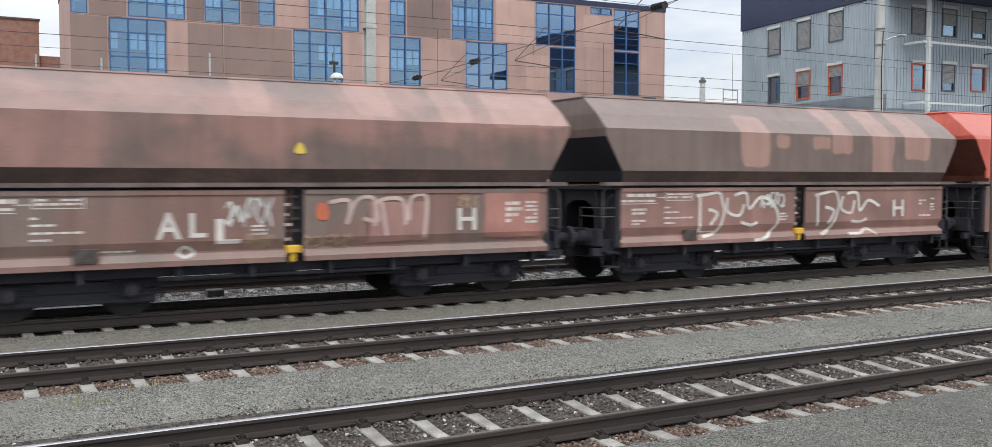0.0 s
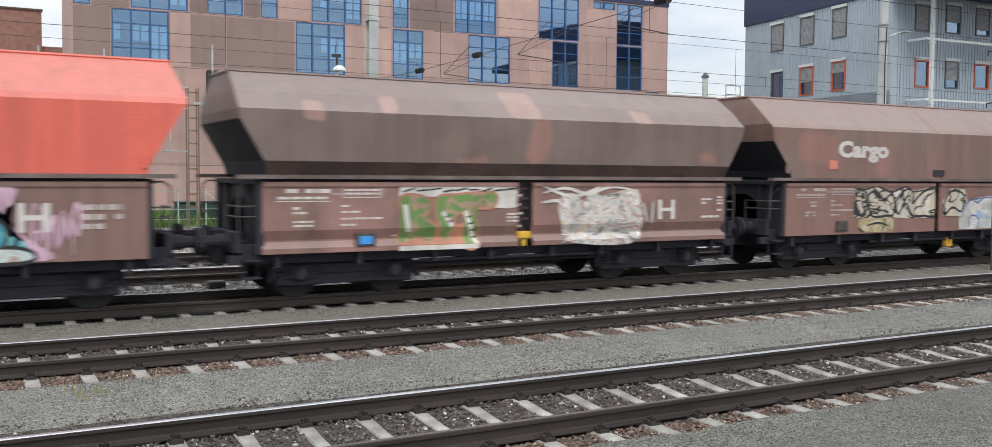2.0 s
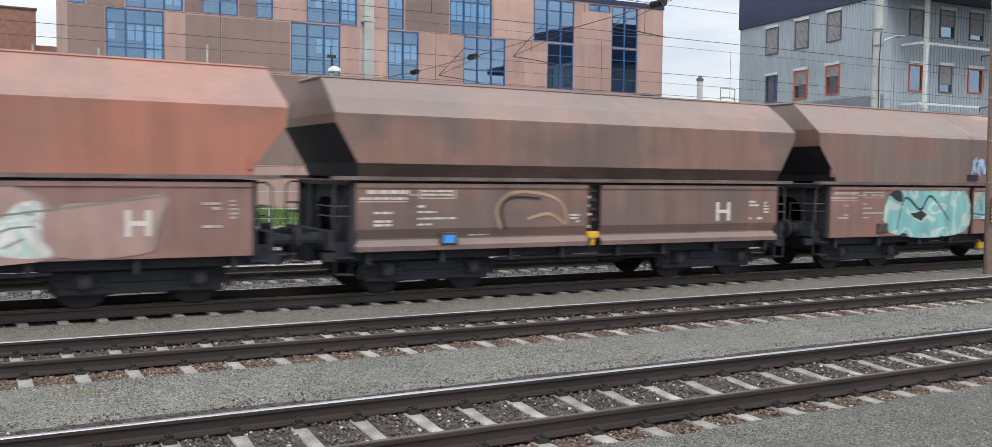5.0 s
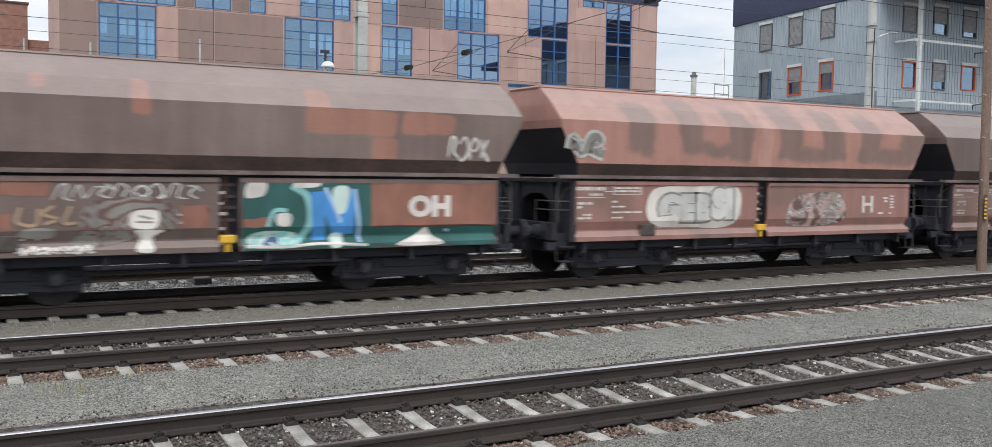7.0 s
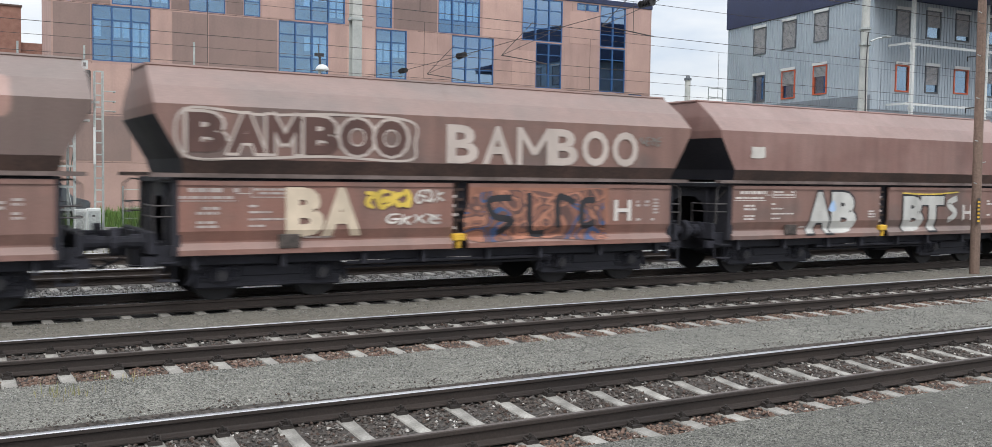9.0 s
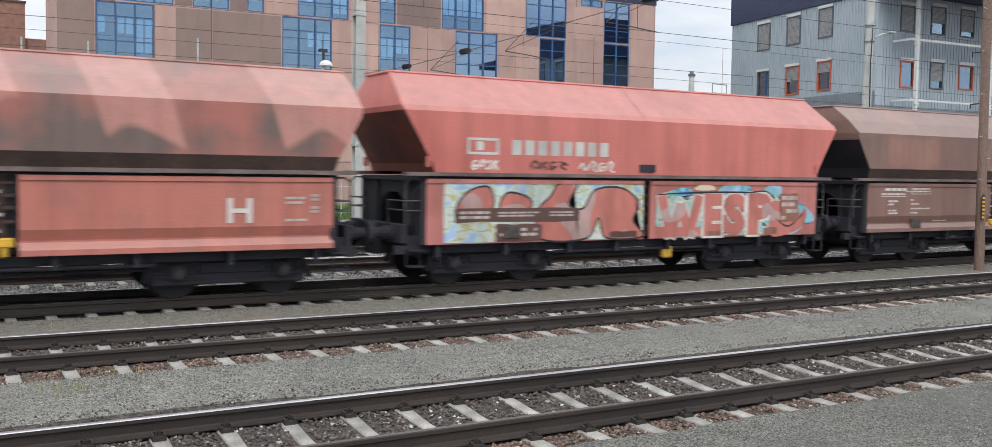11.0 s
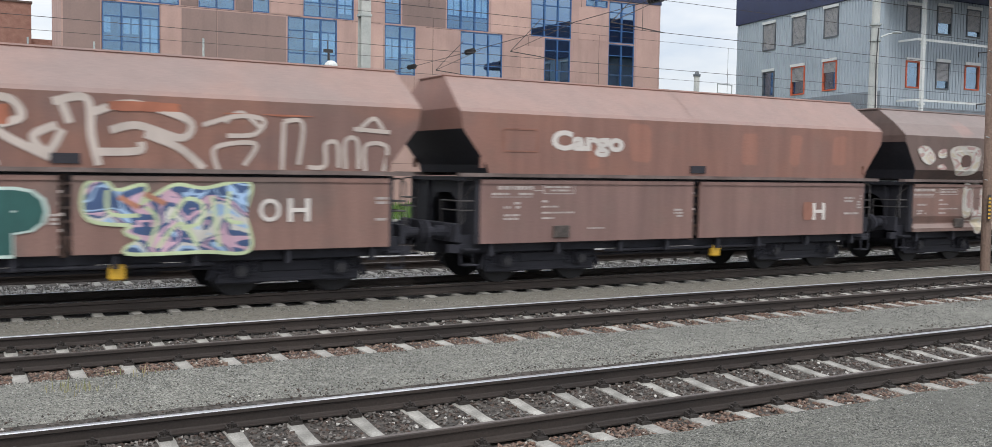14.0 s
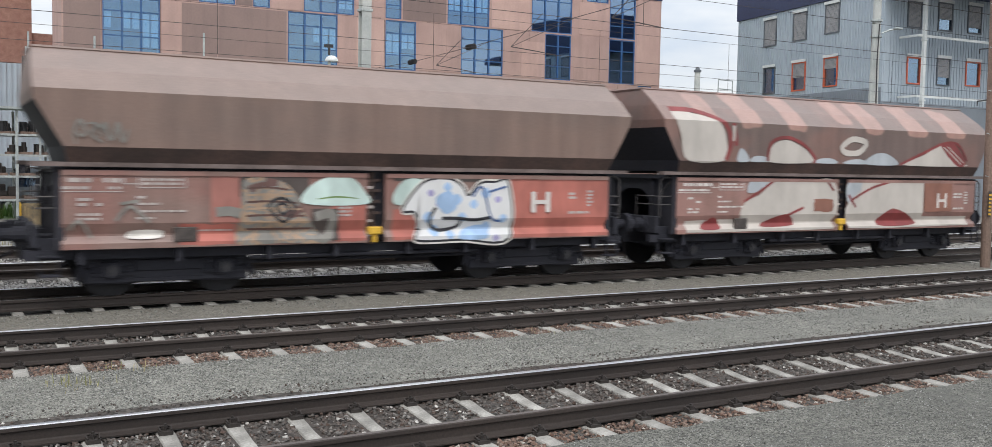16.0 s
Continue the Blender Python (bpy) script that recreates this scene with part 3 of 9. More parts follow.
M["red_frame"] = worn("orange_red_window_frame", lin(190, 90, 62), lin(205, 104, 72), 3, 0.5)
M["dark_frame"] = worn("grey_window_frame", lin(80, 86, 94), lin(100, 106, 112), 3, 0.5)
M["shutter"] = worn("roller_shutter", lin(140, 142, 145), lin(160, 160, 162), 3, 0.6)
M["galv"] = worn("galvanised_steel", lin(165, 172, 172), lin(190, 195, 192), 2, 0.5, 0.4, 20, 0.001)
M["steel_white"] = worn("white_painted_steel", lin(200, 205, 205), lin(215, 218, 216), 2, 0.5, 0.0, 20, 0.001, fleck=0.3)
M["mast_conc"] = worn("concrete_mast", lin(165, 170, 168), lin(190, 192, 188), 1, 0.85, 0.0, 20, 0.002, fleck=0.4)
M["insul"] = worn("dark_insulator", (0.02, 0.02, 0.022, 1), (0.04, 0.038, 0.04, 1), 4, 0.35)
M["wire"] = worn("overhead_wire", (0.05, 0.045, 0.045, 1), (0.08, 0.07, 0.07, 1), 1, 0.6, 0.3)
M["wood"] = worn("weathered_pole", lin(112, 94, 84), lin(140, 118, 106), 1, 0.9, 0, 18, 0.004, (2, 2, 0.15))

# the long brown office block
office = new("office_block")
office.matrix_basis = pose(5.9, 60.0, 0, 0, 0, -3.5)
tagged(office, "long brown-clad office block with staggered blue windows", "building")
R2, R3 = (8.45, 11.65), (11.74, 14.72)
WINS = [(2.15, 5.3, *R2, 3, "blue_glass"), (12.9, 16.08, *R2, 3, "blue_glass"), (19.3, 21.45, *R2, 2, "blue_glass"), (24.72, 27.9, *R2, 3, "dark_glass"),
        (31.24, 33.36, *R2, 2, "dark_glass"), (36.6, 38.85, *R2, 2, "dark_glass"), (0.12, 1.02, *R3, 1, "blue_glass"), (3.2, 6.4, *R3, 3, "blue_glass"),
        (7.52, 9.64, *R3, 2, "blue_glass"), (10.74, 11.76, *R3, 1, "blue_glass"), (13.9, 17.18, *R3, 3, "blue_glass"), (19.3, 20.4, *R3, 1, "blue_glass"),
        (23.7, 26.82, *R3, 3, "blue_glass"), (30.12, 33.4, *R3, 3, "dark_glass"), (34.6, 36.45, 14.2, 14.72, 2, "blue_glass"), (36.6, 38.85, *R3, 2, "dark_glass"),
        (0.48, 1.03, 5.5, 8.32, 1, "blue_glass"), (28.6, 30.8, 8.12, 8.38, 2, "dark_glass"), (39.2, 40.4, 8.1, 8.4, 1, "dark_glass")]
bm = wall_with_openings(0, 41.15, -0.5, 14.8, [w[:4] for w in WINS], 0.4)
part("wall", bm, M["facade"], office)
bm = B()
box(bm, 0, 0.4, 0.41, 16, -0.5, 14.8)
box(bm, 40.75, 41.15, 0.41, 16, -0.5, 14.8)
box(bm, 0.41, 40.74, 15.6, 16, -0.5, 14.8)
part("side_wall", bm, M["facade"], office)
bm = B()
box(bm, -0.05, 41.2, -0.05, 16.05, 14.81, 15.15)
part("parapet", bm, M["navy"], office, "dark blue roof edge")
for zf in (4.6, 8.0, 11.6):
    bm = B()
    box(bm, 0.41, 40.74, 0.75, 15.59, zf, zf + 0.12)
    part("floor_slab", bm, M["inside"], office)
bm = B()
box(bm, 0.41, 40.74, 5.0, 5.1, -0.4, 14.7)
part("inner_wall", bm, M["inside"], office)
# cladding joints: recessed dark lines between the panels
bm = B()
rj = random.Random(4)
for zj in (2.6, 5.4, 8.4, 11.69):
    for a, b in ((0.0, 41.1),):
        x = a
        while x < b:
            w = rj.choice((1.05, 2.1, 3.2))
            e = min(b, x + w)
            if not any(h[0] - 0.02 < (x + e) / 2 < h[1] + 0.02 and h[2] - 0.05 < zj < h[3] + 0.05 for h in WINS):
                box(bm, x + 0.02, e, -0.004, 0.0, zj - 0.012, zj + 0.012)
            x = e
xj = 1.05
while xj < 41:
    for z0, z1 in ((-0.4, 2.58), (2.62, 5.38), (5.42, 8.38), (8.46, 11.64), (11.75, 14.7)):
        if rj.random() < 0.42 and not any(h[0] - 0.03 < xj < h[1] + 0.03 and h[2] < (z0 + z1) / 2 < h[3] for h in WINS):
            box(bm, xj - 0.012, xj + 0.012, -0.004, 0.0, z0, z1)
    xj += 1.07
tagged(part("panel_joints", bm, M["joint"], office), kind="stuff")
# slightly different panels standing a few millimetres proud
PANELS = [(0.1, 2.05, 8.5, 11.64, 1), (5.4, 6.5, 8.5, 11.6, 0), (6.55, 8.6, 8.5, 11.6, 1), (8.65, 12.8, 8.5, 11.6, 1), (16.15, 17.3, 8.5, 11.6, 0), (17.35, 19.2, 8.5, 11.6, 0), (21.6, 23.6, 8.5, 11.64, 0), (23.65, 24.65, 8.5, 11.64, 0), (20.5, 23.6, 11.75, 14.7, 1),
          (28.0, 29.3, 8.5, 11.65, 0), (29.35, 31.15, 8.5, 11.0, 0), (33.6, 36.5, 8.5, 11.7, 0), (27.0, 30.0, 11.75, 14.7, 0), (34.0, 36.5, 11.8, 14.1, 0), (39.0, 41.0, 8.5, 14.7, 0), (6.5, 7.45, 11.75, 14.7, 1), (9.7, 10.68, 11.75, 14.7, 1),
          (11.85, 13.8, 11.75, 14.7, 0), (1.1, 3.1, 11.75, 14.7, 1), (17.3, 19.2, 11.75, 14.7, 0), (0.1, 4.2, 2.7, 5.3, 1), (4.3, 9.6, 2.7, 8.3, 0), (9.7, 14.0, 2.7, 8.3, 1), (14.1, 19.0, 2.7, 8.3, 0), (1.1, 4.2, 5.5, 8.3, 0)]
for a, b, z0, z1, dull in PANELS:
    bm = B()
    box(bm, a, b, -0.012, -0.002, z0, z1)
    part("cladding_panel", bm, M["facade_dull" if dull else "facade"], office)
rw = random.Random(11)
for s0, s1, z0, z1, n, gk in WINS:
    bm = B()
    fr = 0.07
    for a, b, c, d in ((s0, s1, z0, z0 + fr), (s0, s1, z1 - fr, z1), (s0, s0 + fr, z0 + fr, z1 - fr), (s1 - fr, s1, z0 + fr, z1 - fr)):
        box(bm, a, b, 0.02, 0.14, c, d)
    win = part("window", bm, M["blue_frame"], office, "blue metal-framed window")
    for i in range(1, n):
        x = s0 + (s1 - s0) * i / n
        bm = B()
        box(bm, x - 0.05, x + 0.05, 0.0, 0.14, z0 + fr, z1 - fr)
        part("mullion", bm, M["blue_frame"], win)
    tall = z1 - z0 > 1.5
    if tall:
        for zt in (z0 + (z1 - z0) * 0.74, z0 + (z1 - z0) * 0.30):
            bm = B()
            box(bm, s0 + fr, s1 - fr, 0.03, 0.13, zt - 0.03, zt + 0.03)
            part("transom", bm, M["blue_frame"], win)
    for i in range(n):
        a, b = s0 + (s1 - s0) * i / n + 0.055, s0 + (s1 - s0) * (i + 1) / n - 0.055
        bm = B()
        box(bm, a, b, 0.075, 0.087, z0 + fr, z1 - fr)
        part("pane", bm, M[gk], win)
        if tall and gk == "blue_glass" and rw.random() < 0.75:
            bm = B()
            h = rw.choice((0.45, 0.45, 0.62, 0.3))
            for p, q in ((a + 0.06, (a + b) / 2 - 0.06), ((a + b) / 2 + 0.06, b - 0.06)):
                if rw.random() < 0.85:
                    box(bm, p, q, 0.12, 0.14, z0 + (z1 - z0) * (0.74 - h), z0 + (z1 - z0) * 0.72)
            if len(bm.verts):
                part("blind", bm, M["blind"], win)
            else:
                bm.free()

# distant brick block with a metal-clad lower part
brick = new("brick_block")
tagged(brick, "distant red-brick block with pale metal cladding below", "building")
bm = B()
box(bm, -14, 5.7, 78, 92, 9.05, 13.8)
part("brick_wall", bm, M["brick"], brick)
bm = B()
box(bm, 5.71, 8.0, 78.3, 92, 9.05, 11.3)
part("brick_wall", bm, M["brick"], brick)
bm = B()
box(bm, -14, 8.0, 77.9, 92, -0.3, 9.0)
for i in range(60):
    box(bm, -14 + i * 0.35, -13.85 + i * 0.35, 77.83, 77.9, -0.3, 9.0)
part("cladding", bm, M["grey_clad"], brick)
bm = B()
box(bm, -14.1, 5.78, 77.9, 92.1, 13.8, 13.92)
part("roof", bm, M["joint"], brick)

# grey metal-clad house with a navy fascia and an outside gallery
house = new("clad_house")
house.matrix_basis = pose(43.8, 35.0, 0, 0, 0, 0)
tagged(house, "grey corrugated metal-clad office house with navy roof fascia", "building")


def clad_face(turn, length, holes, z1):
    """One face: ribbed wall with openings, its frame-by-frame windows."""
    m = pose(0, 0, 0, 0, 0, turn)
    bm = wall_with_openings(0, length, -0.3, z1, holes, 0.3)
    w = part("wall", bm, M["grey_clad"], house)
    w.matrix_basis = m
    bm = B()
    x = 0.11
    while x < length - 0.1:
        segs = [(-0.3, z1)]
        for h in holes:
            if h[0] - 0.12 < x < h[1] + 0.08:
                segs = [q for a, b in segs for q in ((a, min(b, h[2] - 0.08)), (max(a, h[3] + 0.12), b)) if q[1] > q[0]]
        for a, b in segs:
            box(bm, x - 0.05, x + 0.05, -0.035, -0.001, a, b)
        x += 0.235
    tagged(part("ribs", bm, M["grey_clad"], w), kind="stuff")
    return w, m


def clad_window(m, s0, s1, z0, z1, frame, shut):
    bm = B()
    f = 0.075
    for a, b, c, d in ((s0, s1, z0, z0 + f), (s0, s1, z1 - f, z1), (s0, s0 + f, z0 + f, z1 - f), (s1 - f, s1, z0 + f, z1 - f)):
        box(bm, a, b, -0.06, 0.1, c, d)
    win = part("window", bm, M[frame], house, "orange-red framed window" if frame == "red_frame" else "grey-framed window")
    win.matrix_basis = m
    bm = B()
    box(bm, s0 + f, s1 - f, 0.03, 0.045, z0 + f, z1 - f)
    part("pane", bm, M["pane_glass"], win)
    bm = B()
    box(bm, s0 - 0.03, s1 + 0.03, -0.11, -0.062, z1 + 0.0, z1 + 0.16)
    part("shutter_box", bm, M["steel_white"], win)
    if shut:
        bm = B()
        zz = z1 - f
        while zz > z1 - (z1 - z0) * shut + f:
            box(bm, s0 + f, s1 - f, -0.03, -0.015, zz - 0.055, zz)
            zz -= 0.065
        tagged(part("roller_shutter", bm, M["shutter"], win, "slatted grey roller shutter"), kind="stuff")
    bm = B()
    box(bm, s0 + f, s1 - f, 0.5, 0.55, z0, z1)
    part("curtain", bm, M["inside"], win)


LW = [(3.55, 4.8, 10.2, 11.9, "dark_frame", 1.0), (6.45, 7.75, 10.12, 11.82, "dark_frame", 1.0), (9.4, 10.72, 10.1, 11.78, "dark_frame", 1.0),
      (3.57, 4.78, 7.15, 8.85, "red_frame", 0.42), (6.43, 7.72, 7.1, 8.82, "red_frame", 0.55), (9.42, 10.63, 7.1, 8.78, "dark_frame", 0)]
FW = [(1.75, 2.87, 10.16, 11.6, "dark_frame", 1.0), (4.19, 5.38, 10.18, 11.75, "dark_frame", 0.6), (6.65, 7.85, 10.22, 11.8, "dark_frame", 0.8),
      (1.85, 2.97, 7.12, 8.6, "red_frame", 0), (4.25, 5.34, 7.16, 8.68, "dark_frame", 0.7), (6.67, 7.92, 7.25, 8.66, "red_frame", 0), (9.1, 10.3, 7.2, 8.66, "dark_frame", 0.5), (9.1, 10.3, 10.2, 11.8, "dark_frame", 0.5)]
# the end face runs away from the tracks: its wall plane is mirrored so that it looks towards the left
wl_end, m_end = None, pose(0, 0, 0, 0, 0, 80) @ Matrix.Diagonal((1, -1, 1, 1))
END_LEN, FRONT_LEN = 13.65, 22.0
m_end = Matrix.Translation((math.sin(radians(10)) * END_LEN, math.cos(radians(10)) * END_LEN, 0)) @ pose(0, 0, 0, 0, 0, -100)


def flip(w):
    return (END_LEN - w[1], END_LEN - w[0], *w[2:])


bm = wall_with_openings(0, END_LEN, -0.3, 12.12, [flip(w)[:4] for w in LW], 0.3)
w_end = part("wall", bm, M["grey_clad"], house)
w_end.matrix_basis = m_end
bm = B()
x = 0.11
while x < END_LEN - 0.05:
    segs = [(-0.3, 12.1)]
    for h in [flip(w) for w in LW]:
        if h[0] - 0.12 < x < h[1] + 0.08:
            segs = [q for a, b in segs for q in ((a, min(b, h[2] - 0.08)), (max(a, h[3] + 0.17), b)) if q[1] > q[0]]
    for a, b in segs:
        box(bm, x - 0.05, x + 0.05, -0.035, -0.001, a, b)
    x += 0.235
tagged(part("ribs", bm, M["grey_clad"], w_end), kind="stuff")
for w in LW:
    clad_window(m_end, *flip(w))
w_front, m_front = clad_face(-2.5, FRONT_LEN, [w[:4] for w in FW], 12.12)
for w in FW:
    clad_window(m_front, *w)
# back, roof and fascia follow the plan's four corners
c0 = Vector((0, 0))
c1 = Vector((math.cos(radians(2.5)), -math.sin(radians(2.5)))) * FRONT_LEN
c3 = Vector((math.sin(radians(10)), math.cos(radians(10)))) * END_LEN
c2 = c1 + c3


def slab(name, mat, z0, z1, out, label=""):
    mid = (c0 + c1 + c2 + c3) / 4
    bm = B()
    ps = [c + (c - mid).normalized() * out for c in (c0, c1, c2, c3)]
    lo = [bm.verts.new((p.x, p.y, z0)) for p in ps]
    hi = [bm.verts.new((p.x, p.y, z1)) for p in ps]
    bm.faces.new(lo[::-1])
    bm.faces.new(hi)
    for i in range(4):
        bm.faces.new((lo[i], lo[(i + 1) % 4], hi[(i + 1) % 4], hi[i]))
    return part(name, bm, mat, house, label)


slab("fascia", M["navy"], 12.13, 15.2, 0.12, "navy blue roof fascia")
# the roof stands out over the front gallery
# drawn deep and out of view, so that it shades the front wall
bm = B()
box(bm, -0.3, FRONT_LEN, -3.6, -0.14, 12.14, 12.7)
g = part("roof_overhang", bm, M["navy"], house)
g.matrix_basis = m_front
slab("inner_core", M["inside"], -0.2, 12.1, -1.6)
# darker cladding on the lower storeys
bm = B()
box(bm, 0.0, END_LEN, -0.07, -0.037, -0.3, 6.86)
x = 0.08
while x < END_LEN - 0.1:
    box(bm, x, x + 0.06, -0.095, -0.071, -0.3, 6.84)
    x += 0.16
g = part("plinth_cladding", bm, M["plinth"], house)
g.matrix_basis = m_end
bm = B()
box(bm, 0.0, FRONT_LEN, -0.07, -0.037, -0.3, 6.1)
g = part("plinth_cladding", bm, M["plinth"], house)
g.matrix_basis = m_front
# outside gallery along the front
for z in (6.4, 9.6):
    bm = B()
    box(bm, 1.2, 21, -1.30, -1.24, z - 0.11, z + 0.02)
    box(bm, 1.14, 1.2, -1.30, -0.05, z - 0.10, z + 0.01)
    g = part("gallery_deck", bm, M["steel_white"], house, "white steel gallery beam")
    g.matrix_basis = m_front
for s in (1.55, 7.6, 13.6, 19.6):
    bm = B()
    box(bm, s - 0.09, s + 0.09, -1.42, -1.24, -0.2, 14.4, bevel=0.01)
    for z in (6.6, 9.8):
        box(bm, s - 0.14, s + 0.14, -1.45, -1.21, z - 0.5, z - 0.42)
    g = part("gallery_post", bm, M["steel_white"], house, "white steel post")
    g.matrix_basis = m_front
for s in (3.4, 9.2):
    for z in (8.9, 6.05):
        bm = B()
        rod(bm, (s + 2.6, -1.35, z + 0.25), (s + 3.9, -1.3, z + 0.42), 0.035)
        rod(bm, (s + 2.6, -1.35, z + 0.25), (s + 2.6, -1.35, z + 0.0), 0.03)
        g = part("bracket", bm, M["insul"], house)
        g.matrix_basis = m_front

# far chimney and a steel stair head between the buildings
ch = new("chimney")
tagged(ch, "slim distant concrete chimney with a capped top", "chimney")
bm = B()
rod(bm, (79.4, 90, -0.5), (79.4, 90, 14.0), 0.42, 12, 0.34)
part("shaft", bm, M["mast_conc"], ch)
bm = B()
rod(bm, (79.4, 90, 14.0), (79.4, 90, 14.25), 0.46, 12)
rod(bm, (79.4, 90, 14.25), (79.4, 90, 14.6), 0.3, 12, 0.2)
part("cap", bm, M["dark_frame"], ch)


# ---- the goods train ----
HALF, MID_Y = 5.18, TRACKS["train"] + GAUGE / 2
GROW = {"old": 0.0, "new": 0.0, "long": 0.225}   # the later build is longer
PLACE = {1: -0.08, 2: 12.10, 3: 24.29, 4: 36.50, 5: 48.75, 6: 61.39, 7: 73.65, 8: 86.31, 9: 98.46, 10: 111.08, 11: 123.29, 12: 135.49, 13: 147.68, 14: 159.88, 15: 172.08, 16: 184.27, 17: 196.48, 18: 208.70, 19: 220.96, 20: 233.66, 21: 246.36, 22: 258.60, 23: 270.80}
SHIFT = {1: -0.14, 2: -0.06, 3: 0.08, 4: 0.185, 5: 0.27, 6: -0.03, 7: 0.02, 9: -0.08, 10: -0.43, 11: -0.31, 12: -0.19, 13: -0.065, 14: 0.01, 16: 0.34, 17: 0.43, 18: 0.53, 19: 0.59, 20: 0.17, 21: -0.19, 22: -0.13, 23: -0.04}
LOW = {"old": [(2.08, 1.5), (1.24, 1.5), (1.07, 1.43), (1.04, 1.43), (0.93, 1.53), (0.84, 1.53)], "new": [(2.08, 1.5), (0.84, 1.5)]}
LOW["long"] = LOW["new"]


def skin(kind, z):
    """Half width of the wagon's side at height z."""
    if z >= 2.13:
        pts = [(4.02, 0.6), (3.64, 1.15), (3.32, 1.5), (2.44, 1.5), (2.2, 1.40)] if kind == "old" else [(4.11, 0.55), (3.44, 1.42), (3.36, 1.5), (2.2, 1.5)]
    else:
        pts = LOW[kind]
    for (za, ya), (zb, yb) in zip(pts, pts[1:]):
        if zb <= z <= za:
            return yb + (ya - yb) * (z - zb) / max(1e-6, za - zb)
    return pts[0][1] if z > pts[0][0] else pts[-1][1]


def hopper_bm(kind):
    """Upper bin: outer shell with sloping ends, open top with a rim, and inner lining."""
    if kind == "old":
        secs = [(2.2, 1.40, 5.16), (2.44, 1.5, 5.22), (3.15, 1.5, 5.63), (3.32, 1.5, 5.65), (3.64, 1.15, 5.64), (4.02, 0.6, 5.60)]
    else:
        secs = [(2.2, 1.5, 5.10), (2.36, 1.5, 5.14), (3.04, 1.5, 5.67), (3.36, 1.5, 5.71), (3.44, 1.42, 5.72), (4.11, 0.55, 5.60)]
    if kind == "new":
        secs = [(2.2, 1.5, 5.10), (2.36, 1.5, 5.14), (3.34, 1.5, 5.72), (3.44, 1.42, 5.74), (4.11, 0.55, 5.62)]
    e = GROW[kind]
    secs = [(z, w, l + e) for z, w, l in secs]
    bm = B()
    loops = []
    for z, w, l in secs:
        loops.append([bm.verts.new(p) for p in ((-l, -w, z), (l, -w, z), (l, w, z), (-l, w, z))])
    inner = []
    for z, w, l in ((secs[-1][0], secs[-1][1] - 0.07, secs[-1][2] - 0.07), (3.3, 1.42, 5.5 + e), (2.3, 1.3, 5.0 + e)):
        inner.append([bm.verts.new(p) for p in ((-l, -w, z), (l, -w, z), (l, w, z), (-l, w, z))])
    for k, (a, b) in enumerate(zip(loops, loops[1:])):
        for i in range(4):
            f = bm.faces.new((a[i], a[(i + 1) % 4], b[(i + 1) % 4], b[i]))
            # end slopes get a darker material: dark paint plus shade put into the colour
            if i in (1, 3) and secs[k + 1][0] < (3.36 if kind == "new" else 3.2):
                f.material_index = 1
            # inward-turned strip of old hoppers: downward-facing shade put into a darker brown
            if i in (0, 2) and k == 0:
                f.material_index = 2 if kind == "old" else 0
    chain = [loops[-1]] + inner
    for a, b in zip(chain, chain[1:]):
        for i in range(4):
            bm.faces.new((a[i], a[(i + 1) % 4], b[(i + 1) % 4], b[i])).material_index = 1
    bm.faces.new(inner[-1])
    bm.faces.new(loops[0][::-1])
    bmesh.ops.recalc_face_normals(bm, faces=bm.faces)
    for v in bm.verts:
        v.co.x += 0.08
    # rolled rim round the top
    z, w, l = secs[-1]
    o = 0.08
    for a, b in (((o - l, -w, z), (o + l, -w, z)), ((o - l, w, z), (o + l, w, z)), ((o - l, -w, z), (o - l, w, z)), ((o + l, -w, z), (o + l, w, z))):
        rod(bm, a, b, 0.035, 6)
    # weld seam and stiffener at mid-length
    for s in (-1, 1):
        prev = None
        for zz, ww, _ in secs[1:]:
            y = s * (ww + 0.006)
            cur = [bm.verts.new((-0.05, y, zz + 0.004)), bm.verts.new((0.05, y, zz + 0.004))]
            if prev:
                bm.faces.new((prev[0], prev[1], cur[1], cur[0]))
            prev = cur
    if kind != "old":
        for s in (-1, 1):
            box(bm, -5.2 - e, -5.12 - e, s * 1.505 - 0.03, s * 1.505 + 0.03, 2.3, 2.5, 0)
            box(bm, 5.1 + e, 5.18 + e, s * 1.505 - 0.03, s * 1.505 + 0.03, 2.3, 2.5, 0)
    return bm


def flap_bm(kind, x0, x1):
    """Discharge flap with its folded lower edge and a top lip."""
    bm = B()
    pts = LOW[kind]
    prof = [(-w, z) for z, w in pts] + [(-w + 0.05, z) for z, w in reversed(pts)]
    sweep_x(bm, prof, x0, x1)
    box(bm, x0 + 0.01, x1 - 0.01, -1.525, -1.5, 2.0, 2.07)
    bmesh.ops.recalc_face_normals(bm, faces=bm.faces)
    return bm


def mesh_of(name, bm, *mats):
    me = bpy.data.meshes.new(name)
    bm.normal_update()
    bm.to_mesh(me)
    bm.free()
    for m in mats:
        me.materials.append(m)
    return me


SH = {}
for kind in ("old", "new", "long"):
    g, mid, ends = (0.17 if kind == "old" else 0.095), (0.0 if kind == "long" else 0.03), HALF + GROW[kind]
    SH["hopper", kind] = hopper_bm(kind)
    SH["flap1", kind] = flap_bm(kind, -ends, mid - g)
    SH["flap2", kind] = flap_bm(kind, mid + g, ends)

